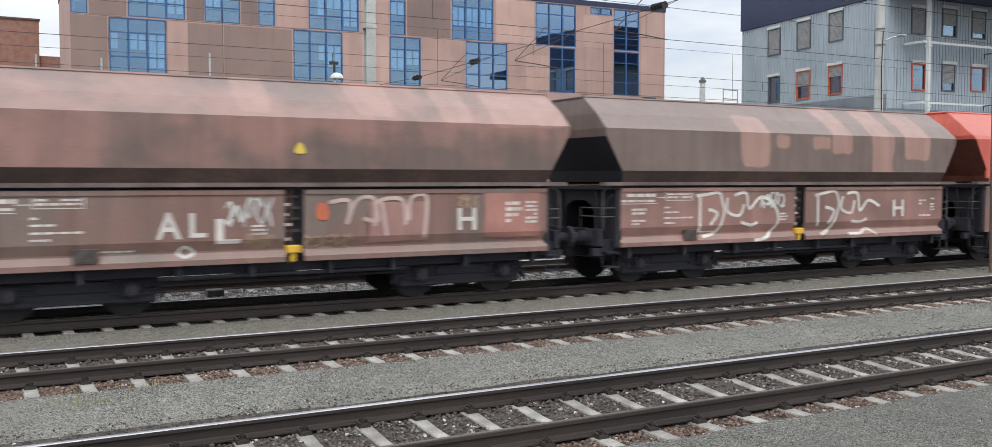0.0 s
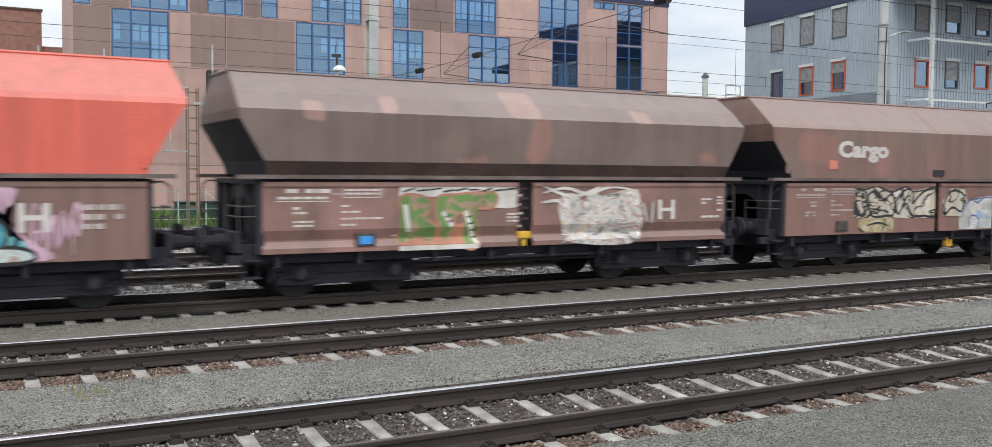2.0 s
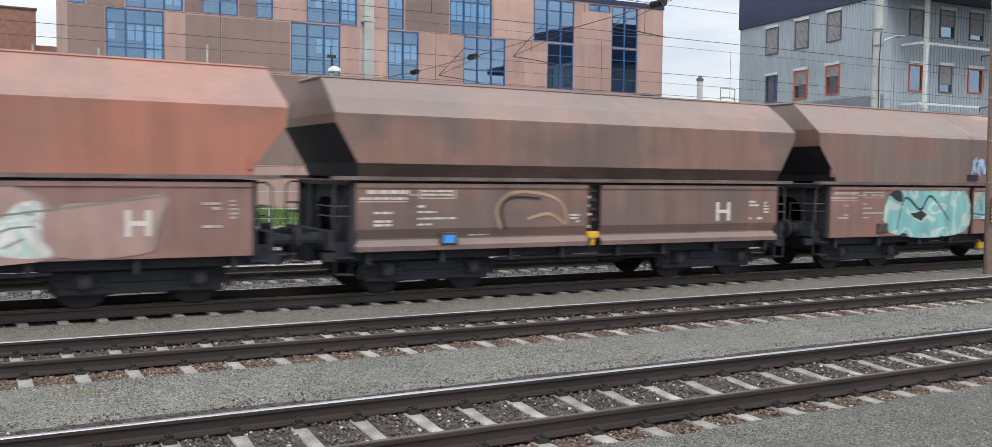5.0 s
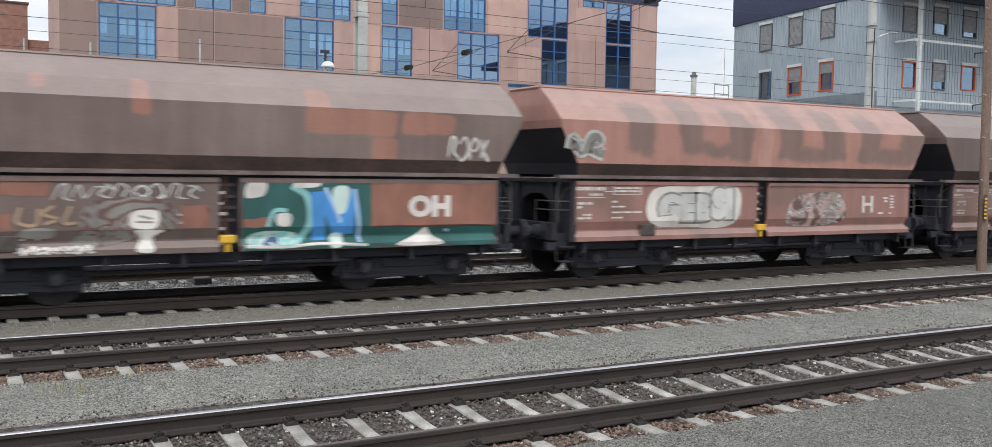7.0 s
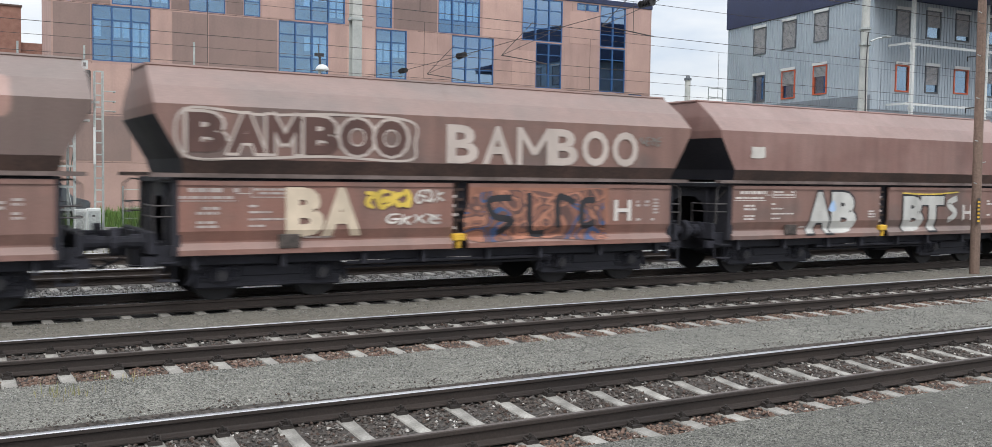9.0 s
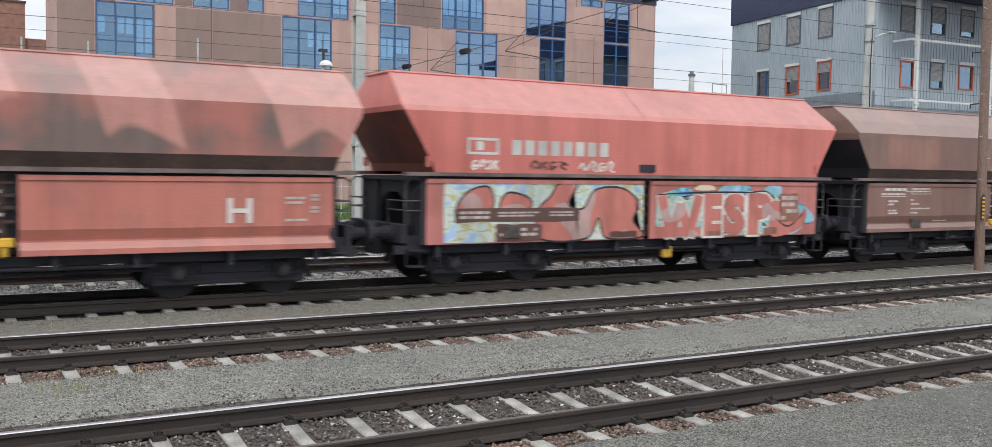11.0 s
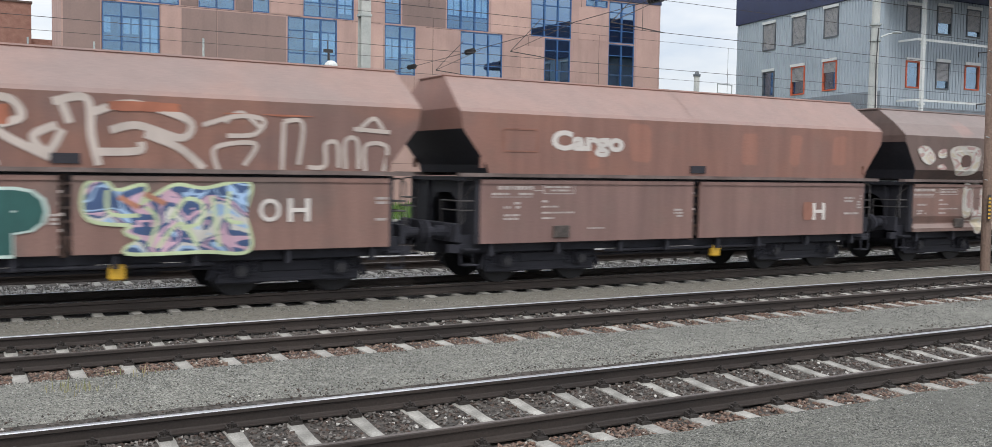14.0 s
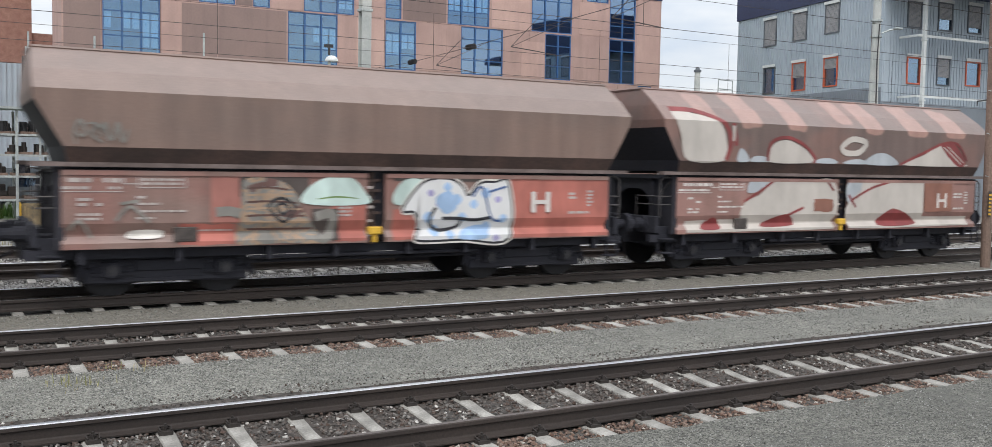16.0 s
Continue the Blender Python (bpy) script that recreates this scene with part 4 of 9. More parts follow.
bm = B()
sweep_x(bm, [(-1.56, 2.13), (-1.38, 2.13), (-1.38, 2.2), (-1.56, 2.2)], -5.62, 5.62)
SH["ledge"] = mesh_of("ledge", bm, M["ledge"])
bm = B()   # underframe: sole bars, centre sill, cross members
for s in (-1, 1):
    box(bm, -5.7, 5.7, s * 1.2 - 0.06, s * 1.2 + 0.06, 0.66, 0.82)
box(bm, -5.7, 5.7, -0.28, 0.28, 0.6, 0.98)
for x in (-4.6, -2.2, -1.2, 0, 1.2, 2.2, 4.6):
    box(bm, x - 0.06, x + 0.06, -1.25, 1.25, 0.68, 0.84)
for x in (-1.9, -0.7, 0.7, 1.9, -4.9, 4.9, 3.4, -3.4):
    box(bm, x - 0.04, x + 0.04, -1.45, -1.32, 0.6, 0.84)
rod(bm, (-2.2, -1.3, 0.62), (2.2, -1.3, 0.62), 0.035)
rod(bm, (-2.4, -1.0, 0.52), (2.4, -1.0, 0.52), 0.03)
rod(bm, (-0.6, 0.3, 0.55), (0.6, 0.3, 0.55), 0.16, 12)
rod(bm, (0.9, -0.5, 0.52), (1.5, -0.5, 0.52), 0.15, 12)
SH["underframe"] = mesh_of("underframe", bm, M["under"])
bm = B()   # chutes behind the flaps: inward-sloping, near-black
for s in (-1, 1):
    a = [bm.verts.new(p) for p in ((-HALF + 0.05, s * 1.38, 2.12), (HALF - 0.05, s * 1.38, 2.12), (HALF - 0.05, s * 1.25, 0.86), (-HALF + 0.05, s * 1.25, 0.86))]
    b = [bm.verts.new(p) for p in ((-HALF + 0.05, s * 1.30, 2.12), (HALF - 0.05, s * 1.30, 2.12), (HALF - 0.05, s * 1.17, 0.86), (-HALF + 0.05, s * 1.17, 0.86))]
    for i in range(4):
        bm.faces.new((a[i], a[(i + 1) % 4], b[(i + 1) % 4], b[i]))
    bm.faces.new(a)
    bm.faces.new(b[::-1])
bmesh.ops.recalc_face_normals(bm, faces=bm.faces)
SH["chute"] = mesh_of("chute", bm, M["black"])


def end_bm():
    """Lower end of the body at +x: side plates round an arched opening, with posts and a deck."""
    bm = B()
    prof = [(-1.48, 0.84), (-0.62, 0.84), (-0.62, 1.45), (-0.5, 1.68), (-0.25, 1.8), (0.25, 1.8), (0.5, 1.68), (0.62, 1.45), (0.62, 0.84), (1.48, 0.84), (1.48, 2.12), (-1.48, 2.12)]
    a = [bm.verts.new((HALF - 0.02, y, z)) for y, z in prof]
    b = [bm.verts.new((HALF + 0.03, y, z)) for y, z in prof]
    n = len(prof)
    for i in range(n):
        bm.faces.new((a[i], a[(i + 1) % n], b[(i + 1) % n], b[i]))
    bm.faces.new(a[::-1])
    bm.faces.new(b)
    bmesh.ops.recalc_face_normals(bm, faces=bm.faces)
    return bm


def end_post_bm(y, w, d):
    bm = B()
    box(bm, HALF + 0.03, HALF + d, y - w, y + w, 0.84, 2.04)
    return bm


def end_beam_bm():
    bm = B()
    box(bm, HALF + 0.03, HALF + 0.12, -1.45, 1.45, 2.04, 2.12)
    return bm


def buffer_beam_bm():
    bm = B()
    box(bm, 5.5, 5.62, -1.3, 1.3, 0.86, 1.22, bevel=0.01)
    box(bm, 5.15, 5.5, -1.2, 1.2, 0.86, 0.92)
    box(bm, 5.62, 5.72, -0.25, 0.25, 0.9, 1.2)
    for s in (-1, 1):
        box(bm, 5.15, 5.5, s * 1.2 - 0.05, s * 1.2 + 0.05, 0.75, 1.0)
    return bm


def buffer_bm(y):
    bm = B()
    rod(bm, (5.62, y, 1.05), (5.67, y, 1.05), 0.19, 12)
    rod(bm, (5.67, y, 1.05), (5.86, y, 1.05), 0.13, 12)
    rod(bm, (5.86, y, 1.05), (6.05, y, 1.05), 0.10, 12)
    rod(bm, (6.05, y, 1.05), (6.11, y, 1.05), 0.235, 16, 0.22)
    return bm


def hook_bm():
    bm = B()
    rod(bm, (5.72, 0, 1.03), (5.95, 0, 1.03), 0.05, 8)
    tube(bm, [(5.9, 0.05, 1.03), (6.0, 0.06, 0.9), (6.1, 0.06, 0.98)], 0.03, 6)
    tube(bm, [(5.9, -0.05, 1.03), (6.0, -0.06, 0.9), (6.1, -0.06, 0.98)], 0.03, 6)
    tube(bm, [(5.65, -0.45, 0.9), (5.8, -0.45, 0.65), (5.98, -0.42, 0.58), (6.1, -0.4, 0.66)], 0.028, 6)
    return bm


def rail_loop_bm(y):
    """Shunter's handrail beside the end deck."""
    bm = B()
    tube(bm, [(5.2, y, 2.06), (5.45, y, 2.08), (5.56, y, 2.0), (5.58, y, 1.5), (5.56, y, 1.2)], 0.018, 6)
    return bm


def guard_rail_bm(y):
    """Two bars round the end deck, with a post."""
    bm = B()
    inner = y * 0.42
    tube(bm, [(5.16, y, 1.66), (5.57, y, 1.66), (5.57, inner, 1.66), (5.57, inner, 1.16)], 0.015, 6)
    tube(bm, [(5.16, y, 1.48), (5.57, y, 1.48), (5.57, inner, 1.48)], 0.015, 6)
    return bm


def grab_handle_bm(y):
    bm = B()
    tube(bm, [(5.22, y, 2.04), (5.3, y * 0.8, 1.75), (5.36, y * 0.8, 1.2)], 0.016, 6)
    return bm


def step_bm(y):
    bm = B()
    for z in (0.42, 0.72):
        box(bm, 5.2, 5.5, y - 0.12, y + 0.12, z, z + 0.025)
    box(bm, 5.2, 5.225, y - 0.11, y - 0.08, 0.42, 0.9)
    box(bm, 5.475, 5.5, y - 0.11, y - 0.08, 0.42, 0.9)
    return bm


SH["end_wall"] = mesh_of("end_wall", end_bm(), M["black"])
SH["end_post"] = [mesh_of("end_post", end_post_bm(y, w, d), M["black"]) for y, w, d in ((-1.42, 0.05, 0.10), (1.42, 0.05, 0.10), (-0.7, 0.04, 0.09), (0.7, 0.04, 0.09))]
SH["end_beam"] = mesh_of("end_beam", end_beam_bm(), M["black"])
SH["buffer_beam"] = mesh_of("buffer_beam", buffer_beam_bm(), M["under"])
SH["buffer"] = [mesh_of("buffer", buffer_bm(y), M["under"]) for y in (-0.875, 0.875)]
SH["hook"] = mesh_of("coupling", hook_bm(), M["under"])
SH["handrail"] = [mesh_of("handrail", rail_loop_bm(y), M["tube_rail"]) for y in (-1.38, 1.38)]
SH["guard_rail"] = [mesh_of("guard_rail", guard_rail_bm(y), M["tube_rail"]) for y in (-1.38, 1.38)]
SH["grab_handle"] = [mesh_of("grab_handle", grab_handle_bm(y), M["tube_rail"]) for y in (-1.38, 1.38)]
SH["step"] = [mesh_of("step", step_bm(y), M["under"]) for y in (-1.35, 1.35)]


def side_frame_bm(y):
    """Bogie side frame: arched beam, spring nests, axle boxes."""
    bm = B()
    s = -1 if y < 0 else 1
    box(bm, -0.55, 0.55, y - 0.07, y + 0.07, 0.42, 0.62, bevel=0.02)
    for ax in (-0.9, 0.9):
        box(bm, ax - 0.4, ax + 0.4, y - 0.07, y + 0.07, 0.62, 0.74, bevel=0.02)
        box(bm, ax - 0.14, ax + 0.14, y - 0.10 + s * 0.03, y + 0.10 + s * 0.03, 0.34, 0.60, bevel=0.02)
        rod(bm, (ax, y + s * 0.12, 0.46), (ax, y + s * 0.19, 0.46), 0.12, 10)
        for d in (-0.25, 0.25):
            for k in range(4):
                rod(bm, (ax + d, y, 0.42 + k * 0.055), (ax + d, y, 0.45 + k * 0.055), 0.075, 8)
            box(bm, ax + d - 0.09, ax + d + 0.09, y - 0.09, y + 0.09, 0.37, 0.41)
        rod(bm, (ax - 0.42, y, 0.66), (ax - 0.5, y, 0.40), 0.04, 6)
    box(bm, -1.35, 1.35, y - 0.03, y + 0.03, 0.68, 0.76)
    box(bm, -1.28, 1.28, y - 0.04, y + 0.04, 0.50, 0.72)
    for z0, z1, l in ((0.30, 0.52, 1.18), (0.24, 0.32, 0.72)):
        box(bm, -l, l, y - 0.045, y + 0.02, z0, z1, bevel=0.015)
    for ax in (-0.9, 0.9):
        box(bm, ax - 0.42, ax + 0.42, y - 0.04, y + 0.03, 0.22, 0.48, bevel=0.03)
    rod(bm, (-1.3, y, 0.62), (-1.42, y, 0.30), 0.05, 6)
    rod(bm, (1.3, y, 0.62), (1.42, y, 0.30), 0.05, 6)
    return bm


def wheelset_bm():
    bm = B()
    rod(bm, (0, -1.0, 0), (0, 1.0, 0), 0.085, 10)
    for s in (-1, 1):
        y = s * 0.75
        rod(bm, (0, y - 0.02, 0), (0, y + 0.02, 0), 0.40, 24)
        rod(bm, (0, y - 0.06, 0), (0, y + 0.06, 0), 0.46, 28, mi=0)
        rod(bm, (0, y - s * 0.06 - 0.012, 0), (0, y - s * 0.06 + 0.012, 0), 0.488, 28)
        rod(bm, (0, y - 0.09, 0), (0, y + 0.09, 0), 0.14, 12)
        for k in range(6):   # bolt heads make the turning visible
            a = k * math.pi / 3
            rod(bm, (0.27 * math.cos(a), y + s * 0.06, 0.27 * math.sin(a)), (0.27 * math.cos(a), y + s * 0.075, 0.27 * math.sin(a)), 0.03, 6)
    return bm


def axle_box_bm(y):
    """Axle-box cover with a raised round cap."""
    bm = B()
    s = -1 if y < 0 else 1
    rod(bm, (0, y + s * 0.10, 0.46), (0, y + s * 0.205, 0.46), 0.10, 14, 0.09)
    rod(bm, (0, y + s * 0.205, 0.46), (0, y + s * 0.222, 0.46), 0.055, 10)
    box(bm, -0.11, 0.11, y + s * 0.12 - 0.02, y + s * 0.12 + 0.02, 0.37, 0.56, bevel=0.02)
    return bm


SH["axle_box"] = [mesh_of("axle_box", axle_box_bm(y), M["axle"]) for y in (-1.0, 1.0)]
SH["side_frame"] = [mesh_of("side_frame", side_frame_bm(y), M["under"]) for y in (-1.0, 1.0)]
SH["wheelset"] = mesh_of("wheelset", wheelset_bm(), M["wheel"])
bm = B()
box(bm, -0.2, 0.2, -1.05, 1.05, 0.4, 0.62, bevel=0.02)
box(bm, -1.3, -1.2, -0.95, 0.95, 0.5, 0.6)
box(bm, 1.2, 1.3, -0.95, 0.95, 0.5, 0.6)
SH["bolster"] = mesh_of("bolster", bm, M["under"])

bm = B()   # levers, pins and shafts in the slot between the flaps
for i, z in enumerate((0.95, 1.2, 1.45, 1.62, 1.8)):
    box(bm, -0.15, -0.08 + 0.03 * (i % 3), -1.47, -1.42, z, z + 0.05)
SH["pin"] = mesh_of("lock_pin", bm, M["faint"])
bm = B()
for z in (1.08, 1.34, 1.55, 1.74, 1.93):
    box(bm, -0.14, 0.13, -1.41, -1.36, z, z + 0.05)
rod(bm, (-0.02, -1.36, 0.8), (-0.02, -1.36, 2.1), 0.05, 8)
rod(bm, (0.08, -1.40, 0.9), (-0.1, -1.40, 1.5), 0.025, 6)
SH["lever"] = mesh_of("lock_lever", bm, M["frame_brown"])
bm = B()
box(bm, -0.13, 0.13, -1.55, -1.40, 0.98, 1.12, bevel=0.02)
rod(bm, (0, -1.48, 0.98), (0, -1.48, 0.84), 0.05, 8)
SH["valve_old"] = mesh_of("valve_box", bm, M["yellow"])
bm = B()
box(bm, 0.65, 0.9, -1.35, -1.2, 0.40, 0.66, bevel=0.03)
SH["valve_new"] = mesh_of("valve_box", bm, M["yellow"])
bm = B()
box(bm, -3.52, -3.14, -1.555, -1.5, 0.93, 1.17, bevel=0.008)
box(bm, -3.46, -3.2, -1.565, -1.556, 0.97, 1.13)
SH["hatch"] = mesh_of("label_holder", bm, M["holder"])
bm = B()
box(bm, -0.2, 0.22, -1.53, -1.5, 2.26, 2.42)
SH["mid_plate"] = mesh_of("mid_plate", bm, M["black"])


# ---- lettering and sprayed pictures: thin skins that follow the wagon's side ----
def lay(bm, kind, lift=0.004):
    """Lays a flat drawing, made in (x, z), on the near side of a wagon."""
    for zc in (0.93, 1.04, 1.07, 1.24, 2.44, 3.32, 3.36, 3.44, 3.64):
        bmesh.ops.bisect_plane(bm, geom=[*bm.verts, *bm.edges, *bm.faces], plane_co=(0, 0, zc), plane_no=(0, 0, 1))
    for v in bm.verts:
        v.co.y = -skin(kind, v.co.z) - lift + v.co.y
    return bm


def to_y(bm):
    """Faces look towards the near side."""
    bm.normal_update()
    for f in bm.faces:
        if f.normal.y > 0:
            f.normal_flip()
    return bm


GLYPH = {}


def text_bm(body, x0, x1, z0, z1, fat=0.0, shear=0.0, arc=0.0):
    key = (body, fat, shear)
    if key not in GLYPH:
        cu = bpy.data.curves.new("letters", "FONT")
        cu.body, cu.offset, cu.shear, cu.resolution_u = body, fat, shear, 3
        ob = bpy.data.objects.new("letters", cu)
        scene.collection.objects.link(ob)
        dg = bpy.context.evaluated_depsgraph_get()
        me = bpy.data.meshes.new_from_object(ob.evaluated_get(dg))
        GLYPH[key] = me
        bpy.data.objects.remove(ob)
    bm = B()
    bm.from_mesh(GLYPH[key])
    xa, xb = min(v.co.x for v in bm.verts), max(v.co.x for v in bm.verts)
    ya, yb = min(v.co.y for v in bm.verts), max(v.co.y for v in bm.verts)
    for v in bm.verts:
        u, w = (v.co.x - xa) / (xb - xa), (v.co.y - ya) / (yb - ya)
        lift = arc * (1 - (2 * u - 1) ** 2)
        v.co = Vector((x0 + (x1 - x0) * u, 0, z0 + (z1 - z0 - arc) * w + lift))
    return bm


def smooth(pts, n=6, closed=False):
    out, m = [], len(pts)
    for i in range(m if closed else m - 1):
        p = [pts[(i + k) % m] if closed else pts[min(max(i + k, 0), m - 1)] for k in (-1, 0, 1, 2)]
        for j in range(n):
            t = j / n
            out.append(tuple(0.5 * (2 * b + (c - a) * t + (2 * a - 5 * b + 4 * c - d) * t * t + (3 * b - a - 3 * c + d) * t ** 3) for a, b, c, d in zip(*p)))
    if not closed:
        out.append(pts[-1])
    return out


def ribbon(bm, pts, w, closed=False, n=6, taper=False, y=0.0):
    ps = smooth(pts, n, closed)
    if closed:
        ps.append(ps[0])
    prev = None
    for i, p in enumerate(ps):
        a, b = ps[max(0, i - 1)], ps[min(len(ps) - 1, i + 1)]
        if closed and i in (0, len(ps) - 1):
            a, b = ps[-2], ps[1]
        dx, dz = b[0] - a[0], b[1] - a[1]
        l = math.hypot(dx, dz) or 1
        h = w / 2 * (0.35 + 0.65 * math.sin(math.pi * (i + 0.5) / len(ps)) if taper else 1)
        cur = [bm.verts.new((p[0] - dz / l * h, y, p[1] + dx / l * h)), bm.verts.new((p[0] + dz / l * h, y, p[1] - dx / l * h))]
        if prev:
            bm.faces.new((prev[0], prev[1], cur[1], cur[0]))
        prev = cur


def blob(bm, pts, n=5):
    ps = smooth(pts, n, True)
    f = bm.faces.new([bm.verts.new((x, 0, z)) for x, z in ps])
    bmesh.ops.triangulate(bm, faces=[f])


def rect(bm, x0, x1, z0, z1):
    bm.faces.new([bm.verts.new(p) for p in ((x0, 0, z0), (x1, 0, z0), (x1, 0, z1), (x0, 0, z1))])


def islands(bm):
    """One bmesh for each letter of a word."""
    bm.verts.ensure_lookup_table()
    seen, out = set(), []
    for v in bm.verts:
        if v in seen:
            continue
        group, todo = [], [v]
        seen.add(v)
        while todo:
            a = todo.pop()
            group.append(a)
            for e in a.link_edges:
                b = e.other_vert(a)
                if b not in seen:
                    seen.add(b)
                    todo.append(b)
        one = B()
        at = {a: one.verts.new(a.co) for a in group}
        for f in {f for a in group for f in a.link_faces}:
            one.faces.new([at[a] for a in f.verts])
        if len(one.faces):
            out.append(one)
        else:
            one.free()
    bm.free()
    return out


def put(name, bm, mat, wagon, kind, lift=0.004, label=""):
    return part(name, to_y(lay(bm, kind, lift)), mat, wagon, label)


STROKE_SETS = [[[(0.0, 0.1), (0.3, 0.95), (0.7, 0.8), (0.55, 0.3), (1.1, 0.05)]],
               [[(0.05, 0.9), (0.6, 0.75), (0.3, 0.4), (0.95, 0.1)], [(0.6, 0.95), (1.1, 0.6)]],
               [[(0.2, 0.1), (0.1, 0.6), (0.5, 0.95), (0.9, 0.65), (0.6, 0.35), (0.2, 0.6)]],
               [[(0.1, 0.05), (0.35, 0.55), (0.2, 0.95)], [(0.35, 0.55), (0.9, 0.9)], [(0.5, 0.5), (0.95, 0.1)]],
               [[(-0.1, 0.3), (0.25, 0.85), (0.6, 0.2), (1.05, 0.75)]],
               [[(0.9, 0.95), (0.3, 0.85), (0.15, 0.4), (0.5, 0.1), (0.9, 0.35)], [(0.4, 0.5), (1.0, 0.55)]],
               [[(0.0, 0.75), (0.5, 0.95), (0.85, 0.5), (0.4, 0.15), (-0.05, 0.3)], [(0.6, 0.1), (1.0, 0.3)]]]


ANGULAR = {"M": [((0, 0), (0, 1)), ((1, 0), (1, 1)), ((0, 0.97), (0.5, 0.3)), ((0.5, 0.3), (1, 0.97))], "N": [((0, 0), (0, 1)), ((1, 0), (1, 1)), ((0, 0.97), (1, 0.03))],
           "W": [((0, 1), (0.25, 0)), ((0.25, 0), (0.5, 0.8)), ((0.5, 0.8), (0.75, 0)), ((0.75, 0), (1, 1))]}


class Side:
    """Draws on one wagon; x is counted from the left lower corner of the body."""

    def __init__(self, wagon, kind, shift):
        self.w, self.k, self.n = wagon, kind, 0
        self.o = shift - HALF - GROW[kind]

    def on_flap(self, pts):
        """Keeps a shape of the lower tier on its flap, off the slot and the ends."""
        pts = [(x + self.o, z) for x, z in pts]
        if min(z for _, z in pts) > 2.1:
            return pts
        g, mid, ends = (0.17 if self.k == "old" else 0.095), (0.0 if self.k == "long" else 0.03), HALF + GROW[self.k]
        lo, hi = (-ends, mid - g) if sum(x for x, _ in pts) / len(pts) < mid else (mid + g, ends)
        return [(min(hi - 0.012, max(lo + 0.012, x)), z) for x, z in pts]

    def lift(self):
        self.n += 1
        return 0.003 + 0.0005 * self.n

    def text(self, body, x0, x1, z0, z1, mat, fat=0.0, shear=0.0, arc=0.0, edge=None, name="lettering", ew=0.035):
        if body in ANGULAR:   # letters of straight strokes
            thick = 0.13 * (z1 - z0) + fat
            for m, w, nm in ((edge, thick + 2 * ew, "outline"), (mat, thick, name)):
                if m:
                    bm = B()
                    for k, (a, b) in enumerate(ANGULAR[body]):
                        pa, pb = [Vector((x0 + self.o + thick / 2 + (x1 - x0 - thick) * u + shear * (v - 0.5) * (z1 - z0), z0 + (z1 - z0) * v)) for u, v in (a, b)]
                        d = (pb - pa).normalized() * (w - thick) / 2
                        ribbon(bm, [tuple(pa - d), tuple(pb + d)], w, n=1, y=-0.0002 * k)
                    put(nm, bm, m, self.w, self.k, self.lift())
            return
        if edge:
            up = self.lift()
            for one in islands(text_bm(body, x0 + self.o - 0.06, x1 + self.o + 0.06, z0 - 0.05, z1 + 0.05, fat + ew, shear, arc)):
                put("outline", one, edge, self.w, self.k, up)
        up = self.lift()
        for one in islands(text_bm(body, x0 + self.o, x1 + self.o, z0, z1, fat, shear, arc)):
            put(name, one, mat, self.w, self.k, up)

    def strokes(self, lines, width, mat, name="graffiti", taper=False, closed=False):
        if name == "scrawl":
            bm = B()
            for k, ln in enumerate(lines):
                ribbon(bm, self.on_flap(ln), width, closed, taper=taper, y=-0.0002 * k)
            tagged(put(name, bm, mat, self.w, self.k, self.lift()), kind="stuff")
            return
        up = self.lift()
        for k, ln in enumerate(lines):
            bm = B()
            ribbon(bm, self.on_flap(ln), width, closed, taper=taper, y=-0.0002 * k)
            put(name, bm, mat, self.w, self.k, up)

    def blobs(self, shapes, mat, name="graffiti", round_off=5):
        for s in shapes:
            bm = B()
            blob(bm, self.on_flap(s), round_off)
            put(name, bm, mat, self.w, self.k, self.lift())

    def rects(self, rs, mat, name="inscription"):
        if name in ("primer_patch", "graffiti_fill", "graffiti_cloud"):
            for x0, x1, z0, z1 in rs:
                # uneven, hand-painted edges
                r = random.Random(int(x0 * 100 + z0 * 10))
                bm = B()
                ring = []
                for a, b in (((x0, z0), (x1, z0)), ((x1, z0), (x1, z1)), ((x1, z1), (x0, z1)), ((x0, z1), (x0, z0))):
                    for k in range(5):
                        ring.append((a[0] + (b[0] - a[0]) * k / 5 + r.uniform(-0.018, 0.018), a[1] + (b[1] - a[1]) * k / 5 + r.uniform(-0.018, 0.018)))
                f = bm.faces.new([bm.verts.new((x, 0, z)) for x, z in self.on_flap(ring)])
                bmesh.ops.triangulate(bm, faces=[f])
                put(name, bm, mat, self.w, self.k, self.lift())
            return
        if name != "inscription":
            up = self.lift()
            for x0, x1, z0, z1 in rs:
                bm = B()
                rect(bm, x0 + self.o, x1 + self.o, z0, z1)
                put(name, bm, mat, self.w, self.k, up)
            return
        bm = B()
        for x0, x1, z0, z1 in rs:
            (a, _), (b, _) = self.on_flap([(x0, z0), (x1, z0)])
            if b - a > 0.005:
                rect(bm, a, b, z0, z1)
        ob = put(name, bm, mat, self.w, self.k, self.lift())
        if name == "inscription":
            tagged(ob, kind="stuff")

    def label_card(self, mat):
        """A card in the label holder."""
        bm = B()
        g = GROW[self.k]
        box(bm, -3.45 - g, -3.21 - g, -1.571, -1.566, 0.97, 1.12)
        part("label_card", bm, mat, self.w, "bright blue card")

